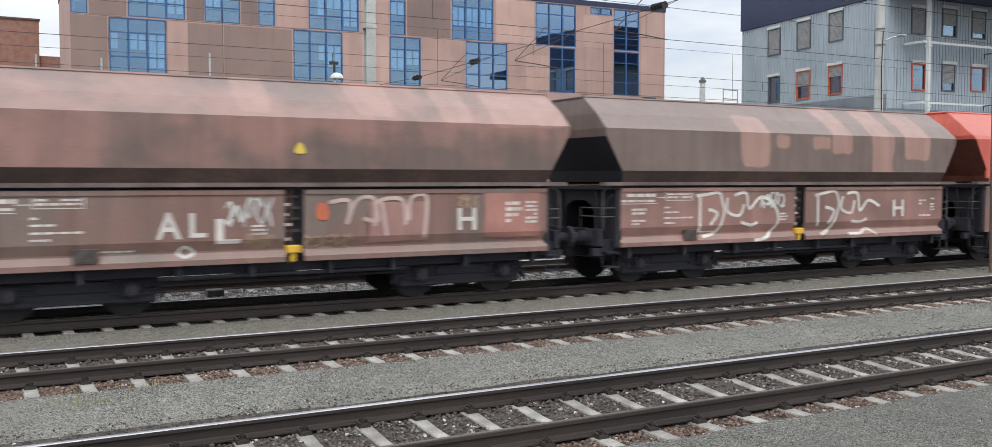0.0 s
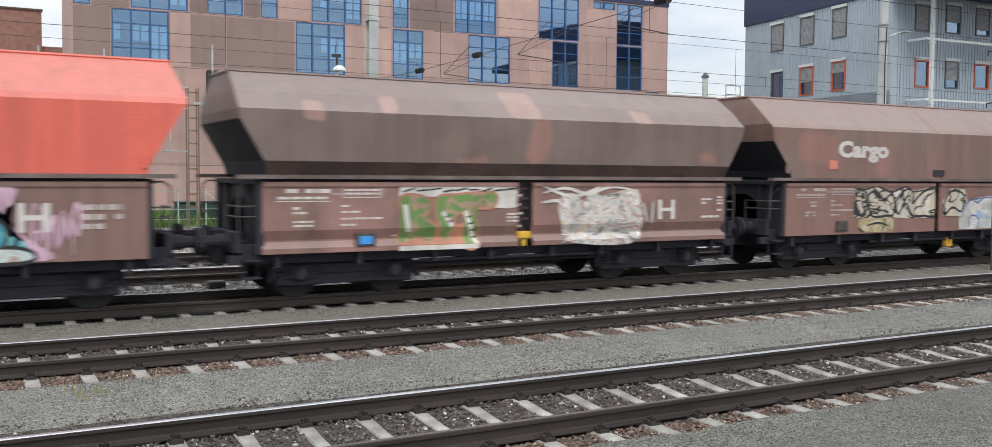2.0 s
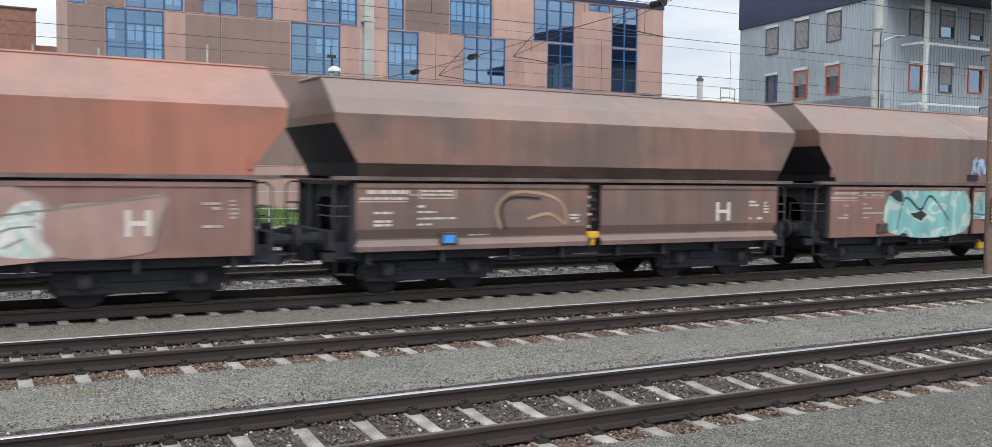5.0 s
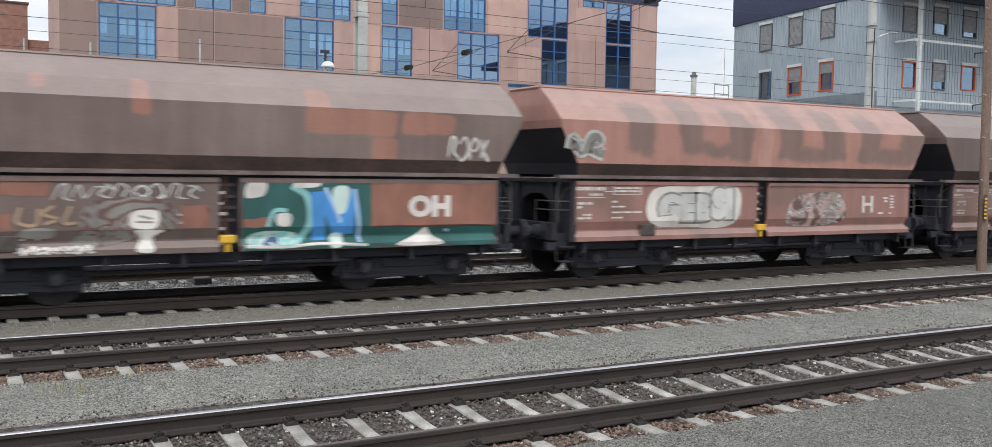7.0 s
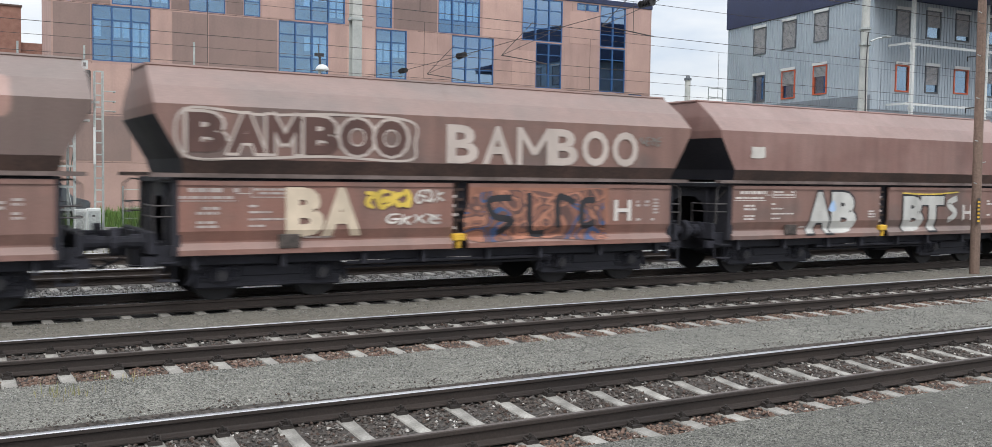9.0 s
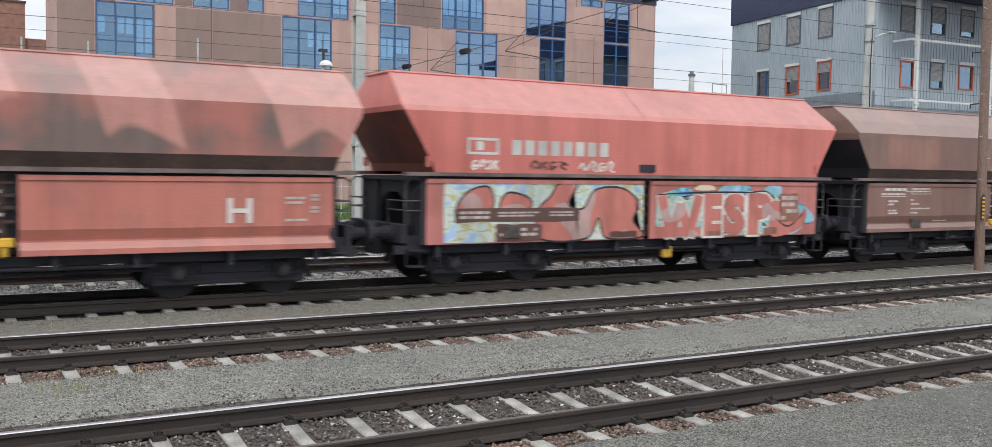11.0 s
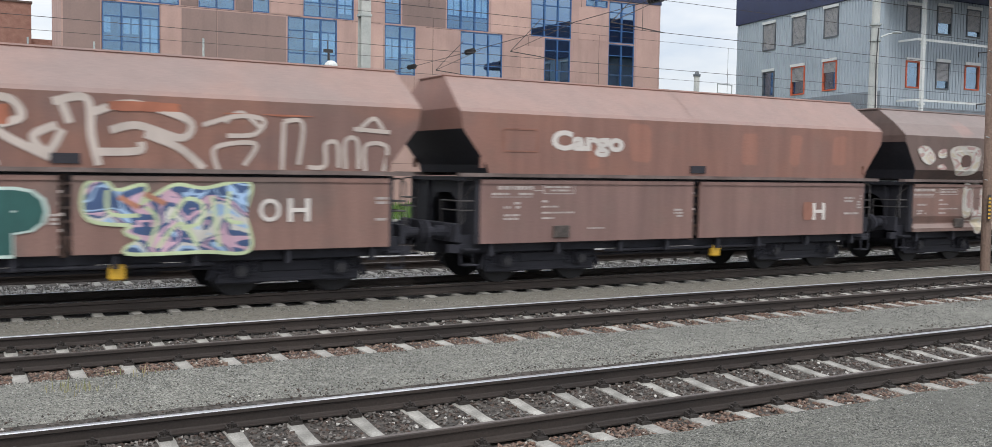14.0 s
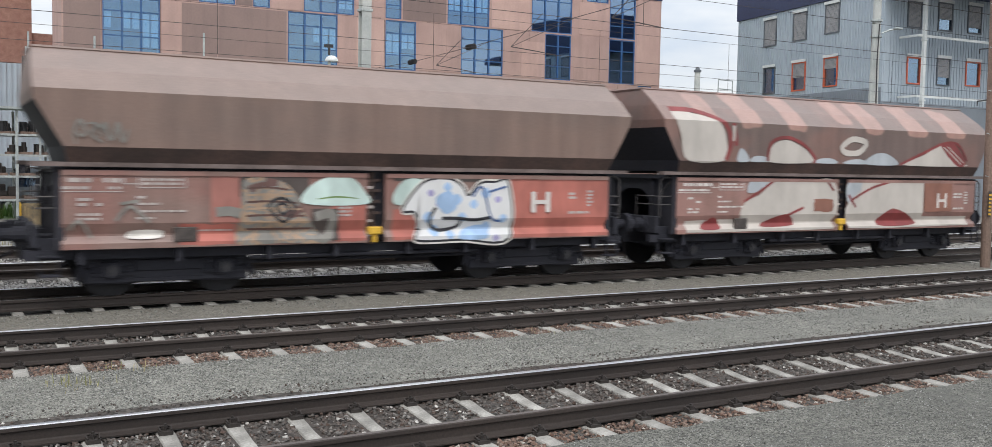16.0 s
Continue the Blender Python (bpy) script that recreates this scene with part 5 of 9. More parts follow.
    def piece(self, x0, x1, z0, z1, count, seed, fill, edge, shine=None, back=None, slot=None):
        """A sprayed piece: chunky interlocking letters with outline, cloud behind and highlights."""
        r = random.Random(seed)
        if back:
            for m, grow in back:
                pts = []
                k = 22
                for i in range(k):
                    a = 2 * math.pi * i / k
                    q = 0.93 + r.uniform(-0.12, 0.12)
                    ca, sa = math.cos(a), math.sin(a)
                    sq = 1 / max(abs(ca), abs(sa)) ** 0.75
                    pts.append(((x0 + x1) / 2 + ((x1 - x0) / 2 + grow) * ca * q * sq, min(2.06, max(0.86, (z0 + z1) / 2 + ((z1 - z0) / 2 + grow * 0.6) * sa * q * sq))))
                self.blobs([pts], m, "graffiti_cloud")
        w, h = (x1 - x0) / count, z1 - z0
        thick = min(0.34, 0.26 * h + 0.05, w * 0.42)
        fills = fill if isinstance(fill, (list, tuple)) else [fill]
        for i in range(count):
            xa = x0 + w * i
            lean, twist = r.uniform(-0.18, 0.22), r.uniform(-0.1, 0.1)

            def P(u, v):
                v2 = min(0.93, max(0.07, v + twist * (u - 0.5) + r.uniform(-0.05, 0.05)))
                return (xa + w * (0.02 + u * 0.98 + lean * (v - 0.5)) + r.uniform(-0.03, 0.03), z0 + h * v2)
            lines = [[P(a, b) for a, b in ln] for ln in STROKE_SETS[r.randrange(len(STROKE_SETS))]]
            self.strokes(lines, thick + 0.13, edge, "outline")
            self.strokes(lines, thick, fills[i % len(fills)])
            if len(fills) > 1:
                low = [[(x, z0 + (z - z0) * 0.45 + 0.03) for x, z in ln] for ln in lines[:1]]
                self.strokes(low, thick * 0.5, fills[(i + 1) % len(fills)], taper=True)
            if shine:
                self.strokes([[(x - thick * 0.22, z + thick * 0.18) for x, z in ln] for ln in lines], 0.045, shine, "highlight", True)
            cuts = [[P(r.random(), r.random()), P(r.random(), r.random()), P(r.random(), r.random())] for _ in range(2)]
            self.strokes(cuts, 0.035, edge, "outline", True)

    def tag(self, x0, x1, z0, z1, seed, mat, n=5, width=0.035):
        """A quick sprayed scrawl that cannot be read."""
        r = random.Random(seed)
        lines = []
        for i in range(n):
            a = x0 + (x1 - x0) * i / n
            b = a + (x1 - x0) / n * r.uniform(0.85, 1.2)
            lean = r.uniform(-0.1, 0.3)
            for ln in STROKE_SETS[r.randrange(len(STROKE_SETS))]:
                lines.append([(a + (b - a) * (u + lean * (v - 0.5)), z0 + (z1 - z0) * min(1, max(0, v + r.uniform(-0.12, 0.12)))) for u, v in ln])
        self.strokes(lines, width, mat, "scrawl", True)

    def bars(self, x0, x1, z0, z1, seed, mat, rows=3, dense=0.75):
        """Small lettering, too small to read, as bars."""
        r = random.Random(seed)
        rs = []
        hh = (z1 - z0) / rows
        for k in range(rows):
            x = x0
            while x < x1 - 0.03:
                e = min(x1, x + r.uniform(0.05, 0.22))
                if r.random() < dense:
                    rs.append((x, e, z0 + hh * k + hh * 0.22, z0 + hh * (k + 1) - hh * 0.2))
                x = e + 0.03
        if rs:
            self.rects(rs, mat, "inscription")


def standard_marks(sd, seed, mat):
    """The usual stencilled data of such wagons."""
    far = 0.45 if sd.k == "long" else 0.0
    sd.bars(0.22, 1.05, 1.86, 1.98, seed, mat, 1, 0.95)
    sd.bars(0.08, 1.0, 1.76, 1.84, seed + 1, mat, 1, 0.9)
    sd.rects([(0.05, 1.02, 1.735, 1.75), (1.02, 1.25, 1.86, 1.875), (1.25, 1.27, 1.80, 1.98), (1.98, 2.0, 1.80, 1.98), (1.25, 2.0, 1.8, 1.815)], mat)
    sd.bars(1.3, 1.95, 1.84, 1.97, seed + 2, mat, 2, 0.95)
    sd.bars(0.35, 0.72, 1.50, 1.66, seed + 3, mat, 2, 0.7)
    sd.bars(0.35, 0.7, 1.28, 1.42, seed + 4, mat, 2, 0.8)
    sd.bars(1.22, 1.36, 1.62, 1.69, seed + 5, mat, 1, 1)
    sd.bars(1.22, 1.6, 1.52, 1.58, seed + 6, mat, 1, 1)
    sd.bars(1.22, 2.0, 1.40, 1.46, seed + 7, mat, 1, 1)
    sd.bars(1.22, 1.5, 1.29, 1.35, seed + 8, mat, 1, 1)
    sd.bars(9.5 + far, 9.85 + far, 1.60, 1.76, seed + 9, mat, 2, 0.8)
    sd.bars(9.95 + far, 10.1 + far, 1.45, 1.80, seed + 10, mat, 5, 0.9)
    sd.bars(9.5 + far, 10.0 + far, 1.30, 1.38, seed + 11, mat, 1, 0.7)
    sd.bars(2.2, 2.75, 1.08, 1.13, seed + 12, mat, 1, 0.9)
    sd.bars(4.6, 4.85, 1.30, 1.5, seed + 13, mat, 3, 0.9)


def build_wagon(i, kind, up, low, label, hatch=True):
    w = new("hopper_wagon")
    tagged(w, label, "railway wagon", "wagons of the goods train")
    for key, nm, mat in (("hopper", "hopper", up), ("flap1", "side_flap", low), ("flap2", "side_flap", low)):
        bm = SH[key, kind].copy()
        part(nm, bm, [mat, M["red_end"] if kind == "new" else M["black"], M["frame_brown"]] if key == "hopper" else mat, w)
        if key != "hopper":
            bm = SH[key, kind].copy()
            bmesh.ops.rotate(bm, verts=bm.verts, cent=(0, 0, 0), matrix=Matrix.Rotation(math.pi, 3, "Z"))
            part(nm, bm, low, w)
    g = GROW[kind]
    longer = Matrix.Diagonal((1 + g / HALF, 1, 1, 1))
    share("ledge", SH["ledge"], w, longer)
    share("ledge", SH["ledge"], w, pose(0, 0, 0, 0, 0, 180) @ longer)
    share("underframe", SH["underframe"], w, longer)
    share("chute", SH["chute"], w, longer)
    for turn in (0, 180):
        m = pose(-g + 0.015 if turn else g - 0.015, 0, 0, 0, 0, turn)
        share("end_wall", SH["end_wall"], w, m)
        share("end_beam", SH["end_beam"], w, m)
        for b in SH["end_post"]:
            share("end_post", b, w, m)
        share("buffer_beam", SH["buffer_beam"], w, m)
        for b in SH["buffer"]:
            share("buffer", b, w, m)
        share("coupling", SH["hook"], w, m)
        for key in ("handrail", "guard_rail", "grab_handle"):
            for b in SH[key]:
                share(key, b, w, m)
        for b in SH["step"]:
            share("step", b, w, m)
        bx = -3.5 - 0.9 * g if turn else 3.5 + 0.9 * g
        bogie = share("bogie", SH["bolster"], w, pose(bx, 0, 0))
        for b in SH["side_frame"]:
            share("side_frame", b, bogie)
        for b in SH["axle_box"]:
            for ax in (-0.9, 0.9):
                share("axle_box", b, bogie, pose(ax, 0, 0), "dusty grey axle box")
        for ax in (-0.9, 0.9):
            WHEELS.append((i, share("wheelset", SH["wheelset"], bogie, pose(ax, 0, 0.46))))
    share("lock_lever", SH["lever"], w)
    share("lock_pin", SH["pin"], w)
    share("valve_box", SH["valve_old" if kind == "old" else "valve_new"], w, None, "yellow valve box")
    if hatch:
        share("label_holder", SH["hatch"], w, pose(-g, 0, 0))
    if kind != "old":
        share("mid_plate", SH["mid_plate"], w)
    return w


WHEELS, WAGONS = [], {}


# ---- the wagons one by one ----
G = {k: spray("spray_" + k, c, 0.5) for k, c in dict(
    silver=(0.50, 0.50, 0.48, 1), chalk=(0.62, 0.59, 0.55, 1), cream=(0.62, 0.52, 0.40, 1), tan=(0.36, 0.25, 0.17, 1), black=(0.02, 0.02, 0.025, 1), teal=(0.05, 0.30, 0.38, 1),
    aqua=(0.24, 0.50, 0.50, 1), lilac=(0.55, 0.36, 0.45, 1), mint=(0.50, 0.62, 0.58, 1), green=(0.14, 0.24, 0.07, 1), orange=(0.42, 0.19, 0.125, 1), red=(0.34, 0.105, 0.08, 1), blue=(0.06, 0.25, 0.58, 1),
    navy=(0.05, 0.11, 0.28, 1), pine=(0.022, 0.095, 0.088, 1), yellow=(0.62, 0.45, 0.08, 1), rust=(0.25, 0.112, 0.08, 1), brown=(0.10, 0.05, 0.042, 1), grey=(0.22, 0.21, 0.19, 1), wine=(0.22, 0.04, 0.04, 1), sky=(0.35, 0.5, 0.72, 1)).items()}
M["card"] = spray("blue_card", (0.05, 0.30, 0.75, 1), 0.4, 0.1)
K = 1.5
BROWN, DARK, GREYB, ROSY = lin(118, 80, 70, K, 0.37), lin(98, 76, 70, K, 0.37), lin(106, 86, 78, K, 0.37), lin(140, 92, 82, K, 0.37)
PINK, RED, ORED, RUSTY = lin(165, 112, 100, K, 0.37), lin(160, 78, 66, K, 0.37), lin(210, 98, 82, 1.14, 0.04), lin(128, 78, 62, K, 0.37)
c4 = lambda k: tuple({"black": (0.02, 0.02, 0.025), "teal": (0.05, 0.30, 0.38), "aqua": (0.22, 0.50, 0.50), "mint": (0.48, 0.60, 0.56), "lilac": (0.55, 0.36, 0.45), "cream": (0.55, 0.48, 0.36), "silver": (0.48, 0.48, 0.46),
    "chalk": (0.58, 0.56, 0.52), "grey": (0.22, 0.21, 0.19), "tan": (0.36, 0.25, 0.17), "orange": (0.42, 0.19, 0.125), "rust": (0.25, 0.112, 0.08), "navy": (0.05, 0.09, 0.2), "green": (0.15, 0.26, 0.08), "yel": (0.45, 0.4, 0.2),
    "sky": (0.32, 0.46, 0.66), "brown": (0.14, 0.075, 0.065), "rose": (0.45, 0.30, 0.28), "white": (0.66, 0.65, 0.63), "coral": (0.50, 0.17, 0.14), "blue": (0.08, 0.28, 0.58)}[k]) + (1,)


def sw(keys, scale=1.5, seed=0, warp=1.6):
    return swirl("sprayed_piece", [c4(k) for k in keys.split()], scale, seed, warp)


CREAMW = spray("creamy_white_spray", (0.50, 0.43, 0.39, 1), 0.5, 0.15)
FADE = {"pink": lin(162, 120, 108, K, 0.2), "rose": lin(142, 96, 84, K, 0.15), "flame": lin(196, 122, 104, K, 0.05), "rusty": lin(142, 92, 76, K, 0.12), "dark": lin(92, 78, 72, K, 0.2)}
# faded fields on the hoppers: tone, strength, (x, x, z, z)
FADES = {
    1: [("pink", 0.5, [(1.22, 2.00, 3.39, 4.10), (2.91, 3.59, 3.32, 4.06), (3.99, 5.66, 3.27, 3.95), (-0.88, -0.28, 3.39, 4.10)]), ("dark", 0.55, [(3.12, 3.67, 2.85, 3.19), (2.14, 2.39, 3.00, 3.58), (4.20, 5.46, 2.53, 3.01), (0.01, 1.03, 3.52, 3.99)])],
    2: [("pink", 0.62, [(-1.83, -0.95, 2.55, 3.72), (-0.73, -0.34, 2.99, 3.27), (0.40, 1.02, 2.97, 3.25), (1.10, 1.77, 2.86, 4.04), (2.48, 3.28, 2.34, 4.03), (3.72, 4.67, 2.75, 3.95)])],
    4: [("pink", 0.6, [(-2.98, -2.62, 3.31, 3.63), (-0.28, 0.43, 3.30, 3.88), (2.72, 3.12, 3.33, 3.60), (-4.43, -4.06, 3.15, 3.49)]), ("rose", 0.6, [(0.10, 0.56, 2.46, 3.29), (-1.51, -0.81, 2.40, 2.54), (4.47, 4.90, 2.54, 2.72)])],
    5: [("rose", 0.4, [(-5.05, -3.75, 2.54, 3.23), (-4.60, -4.29, 3.30, 3.47), (-2.43, -1.90, 2.32, 2.99)])],
    6: [("flame", 0.66, [(-4.67, -3.89, 2.99, 4.10), (-3.11, -2.42, 2.38, 4.01), (-1.80, -1.02, 2.88, 4.07), (1.03, 1.76, 2.85, 4.05), (2.31, 3.38, 2.48, 4.08), (3.75, 4.61, 2.77, 4.03)])],
    7: [("rusty", 0.55, [(-1.82, -0.95, 2.19, 3.16), (3.61, 4.62, 2.19, 3.26), (-3.46, -2.29, 2.18, 2.60), (0.82, 1.48, 2.30, 3.08)])],
    9: [("pink", 0.6, [(-0.14, 0.10, 3.47, 3.75), (1.38, 1.75, 3.15, 3.44), (2.91, 3.15, 3.15, 3.43), (4.52, 4.75, 3.15, 3.44), (1.11, 2.95, 3.96, 4.10), (3.56, 5.08, 3.89, 4.06)])],
    10: [("rusty", 0.7, [(-1.51, -1.22, 3.10, 3.66), (1.37, 3.05, 2.85, 3.31), (1.37, 1.81, 3.28, 3.64), (2.57, 3.11, 2.39, 2.84), (3.14, 4.23, 2.91, 3.31), (-2.97, -2.72, 3.43, 3.66)])],
    11: [("dark", 0.75, [(-3.87, -3.11, 2.63, 3.70), (-2.43, -1.74, 2.67, 3.90), (-1.02, -0.29, 2.55, 3.73), (-1.80, -0.95, 2.66, 2.96), (0.48, 1.33, 2.57, 3.94), (1.21, 2.77, 2.57, 2.89), (1.95, 2.72, 2.65, 3.84), (3.28, 4.06, 2.59, 3.76), (3.90, 5.78, 2.56, 2.95), (4.82, 5.72, 2.58, 3.33)]), ("pink", 0.5, [(-0.10, 0.31, 2.26, 3.54)])],
    12: [("pink", 0.68, [(-2.98, -2.73, 3.35, 3.70), (-1.63, -1.21, 3.16, 3.63), (-0.30, 0.06, 2.91, 3.47), (-0.12, 0.52, 3.58, 4.09), (0.13, 0.47, 2.43, 3.59), (1.34, 1.73, 3.09, 3.61), (2.78, 3.09, 3.28, 3.61), (4.12, 4.56, 3.01, 3.66), (-2.87, -1.88, 4.02, 4.10), (-0.87, 0.05, 4.01, 4.10), (3.52, 4.45, 3.98, 4.10)])],
    17: [("rose", 0.45, [(-4.39, -2.48, 2.49, 3.22), (-3.84, -3.01, 3.55, 3.93)]), ("dark", 0.3, [(-5.54, -4.66, 2.44, 3.26)])],
    20: [("rusty", 0.5, [(-1.87, -1.31, 2.48, 3.28), (1.35, 1.76, 2.46, 3.18), (2.82, 3.18, 2.49, 3.19), (4.25, 4.73, 2.52, 3.21), (-2.92, -2.68, 2.33, 2.78)])],
    21: [("dark", 0.5, [(-3.90, -1.02, 2.36, 3.22), (-1.01, 3.72, 2.34, 3.27)]), ("rose", 0.5, [(-3.26, -2.59, 3.38, 3.70), (0.52, 3.04, 3.26, 3.63)])],
    23: [("pink", 0.75, [(-4.55, -3.96, 3.22, 3.99), (-3.35, -2.65, 3.23, 4.02), (-1.87, -1.26, 3.20, 4.02), (-0.08, 0.46, 3.40, 4.03), (0.74, 1.45, 3.19, 4.02), (2.35, 3.08, 3.18, 3.99), (3.91, 4.68, 3.20, 3.94)])],
}
#      kind, upper colours, lower colours, upper look, lower look, label
SPEC = {
    1: ("old", ROSY, DARK, BROWN, GREYB, dict(patch=0.5), dict(patch=0.4), "brown hopper wagon with faded patches and white sprayed letters"),
    2: ("old", GREYB, DARK, BROWN, ROSY, dict(patch=0.4), dict(patch=0.4), "dusty brown hopper wagon with looping white scrawls"),
    3: ("new", ORED, lin(198, 90, 75, 1.14, 0.04), BROWN, DARK, dict(patch=0.2, dust=0.05, dust_light=0.32), dict(patch=0.3), "orange-red topped hopper wagon with a teal sprayed piece"),
    4: ("old", DARK, GREYB, BROWN, ROSY, dict(patch=0.4), dict(patch=0.35), "dark brown hopper wagon with green and white spray"),
    5: ("long", BROWN, lin(112, 84, 76, K, 0.37), lin(124, 80, 70, K, 0.37), BROWN, dict(patch=0.4), dict(patch=0.3), "brown hopper wagon lettered Cargo with cream and black spray"),
    6: ("old", DARK, BROWN, lin(138, 84, 74, K, 0.1), BROWN, dict(patch=0.4), dict(patch=0.35), "red-brown hopper wagon with pink runs and worn Cargo lettering"),
    7: ("long", lin(150, 92, 74, K, 0.15), lin(136, 88, 74, K, 0.2), lin(130, 88, 80, K, 0.37), BROWN, dict(patch=0.5), dict(patch=0.4), "rusty hopper wagon lettered Cargo with silver spray"),
    8: ("old", lin(124, 84, 70, K, 0.37), DARK, DARK, BROWN, dict(patch=0.5), dict(patch=0.4), "plain brown hopper wagon with a dark scrawl"),
    9: ("long", BROWN, GREYB, lin(128, 82, 72, K, 0.37), BROWN, dict(patch=0.4), dict(patch=0.3), "brown hopper wagon with large turquoise sprayed letters"),
    10: ("old", DARK, GREYB, DARK, lin(90, 72, 66, K, 0.37), dict(patch=0.4), dict(patch=0.5), "dark hopper wagon with a green and blue sprayed panel"),
    11: ("old", lin(146, 100, 88, K, 0.2), lin(134, 94, 84, K, 0.2), lin(138, 86, 76, K, 0.37), BROWN, dict(patch=0.3), dict(patch=0.4), "pinkish-brown hopper wagon with silver bubble letters"),
    12: ("old", DARK, lin(92, 78, 72, K, 0.37), BROWN, ROSY, dict(patch=0.4), dict(patch=0.3), "grey-brown hopper wagon with blue-edged silver letters"),
    13: ("old", BROWN, DARK, lin(130, 80, 66, K, 0.37), BROWN, dict(patch=0.4), dict(patch=0.4), "brown hopper wagon sprayed twice with BAMBOO in white"),
    14: ("old", lin(120, 78, 70, K, 0.37), lin(132, 92, 84, K, 0.37), BROWN, DARK, dict(patch=0.5), dict(patch=0.3), "brown hopper wagon with silver letters AB and BT"),
    15: ("old", RED, DARK, lin(176, 84, 68, K, 0.37), RED, dict(patch=0.5, drip=0.6, drip_col=lin(190, 110, 98, K, 0.37)), dict(patch=0.3), "reddish hopper wagon with greyed patches"),
    16: ("new", lin(196, 112, 104, 1.08, 0.05), lin(184, 100, 92, 1.08, 0.05), lin(180, 88, 80, K, 0.37), RED, dict(patch=0.3, dust=0.08, dust_light=0.35), dict(patch=0.3), "faded pink-red hopper wagon with red and turquoise spray"),
    17: ("old", BROWN, lin(126, 88, 76, K, 0.37), lin(118, 76, 66, K, 0.37), BROWN, dict(patch=0.4), dict(patch=0.4), "plain brown hopper wagon with a large white H"),
    18: ("old", lin(122, 82, 70, K, 0.37), lin(110, 78, 70, K, 0.37), lin(130, 84, 74, K, 0.37), BROWN, dict(patch=0.4), dict(patch=0.4), "brown hopper wagon with MOTE sprayed in white"),
    19: ("long", RUSTY, lin(110, 74, 66, K, 0.37), BROWN, DARK, dict(patch=0.5), dict(patch=0.3), "rusty brown hopper wagon covered with cream outline letters"),
    20: ("long", lin(120, 78, 67, K, 0.3), lin(126, 80, 66, K, 0.3), lin(112, 78, 72, K, 0.37), lin(116, 80, 72, K, 0.37), dict(patch=0.4), dict(patch=0.3), "clean brown hopper wagon lettered Cargo"),
    21: ("old", lin(96, 72, 66, K, 0.37), lin(84, 66, 60, K, 0.37), lin(104, 78, 70, K, 0.37), BROWN, dict(patch=0.4), dict(patch=0.4), "dark brown hopper wagon with tall pale letters across both tiers"),
    22: ("old", lin(114, 86, 74, K, 0.37), lin(106, 82, 72, K, 0.37), lin(122, 90, 80, K, 0.37), lin(128, 80, 70, K, 0.37), dict(patch=0.4), dict(patch=0.45), "brown hopper wagon with a white and blue sprayed piece"),
    23: ("old", DARK, BROWN, lin(140, 92, 82, K, 0.37), BROWN, dict(patch=0.4), dict(patch=0.4), "hopper wagon with big pale shapes edged in wine red"),
}
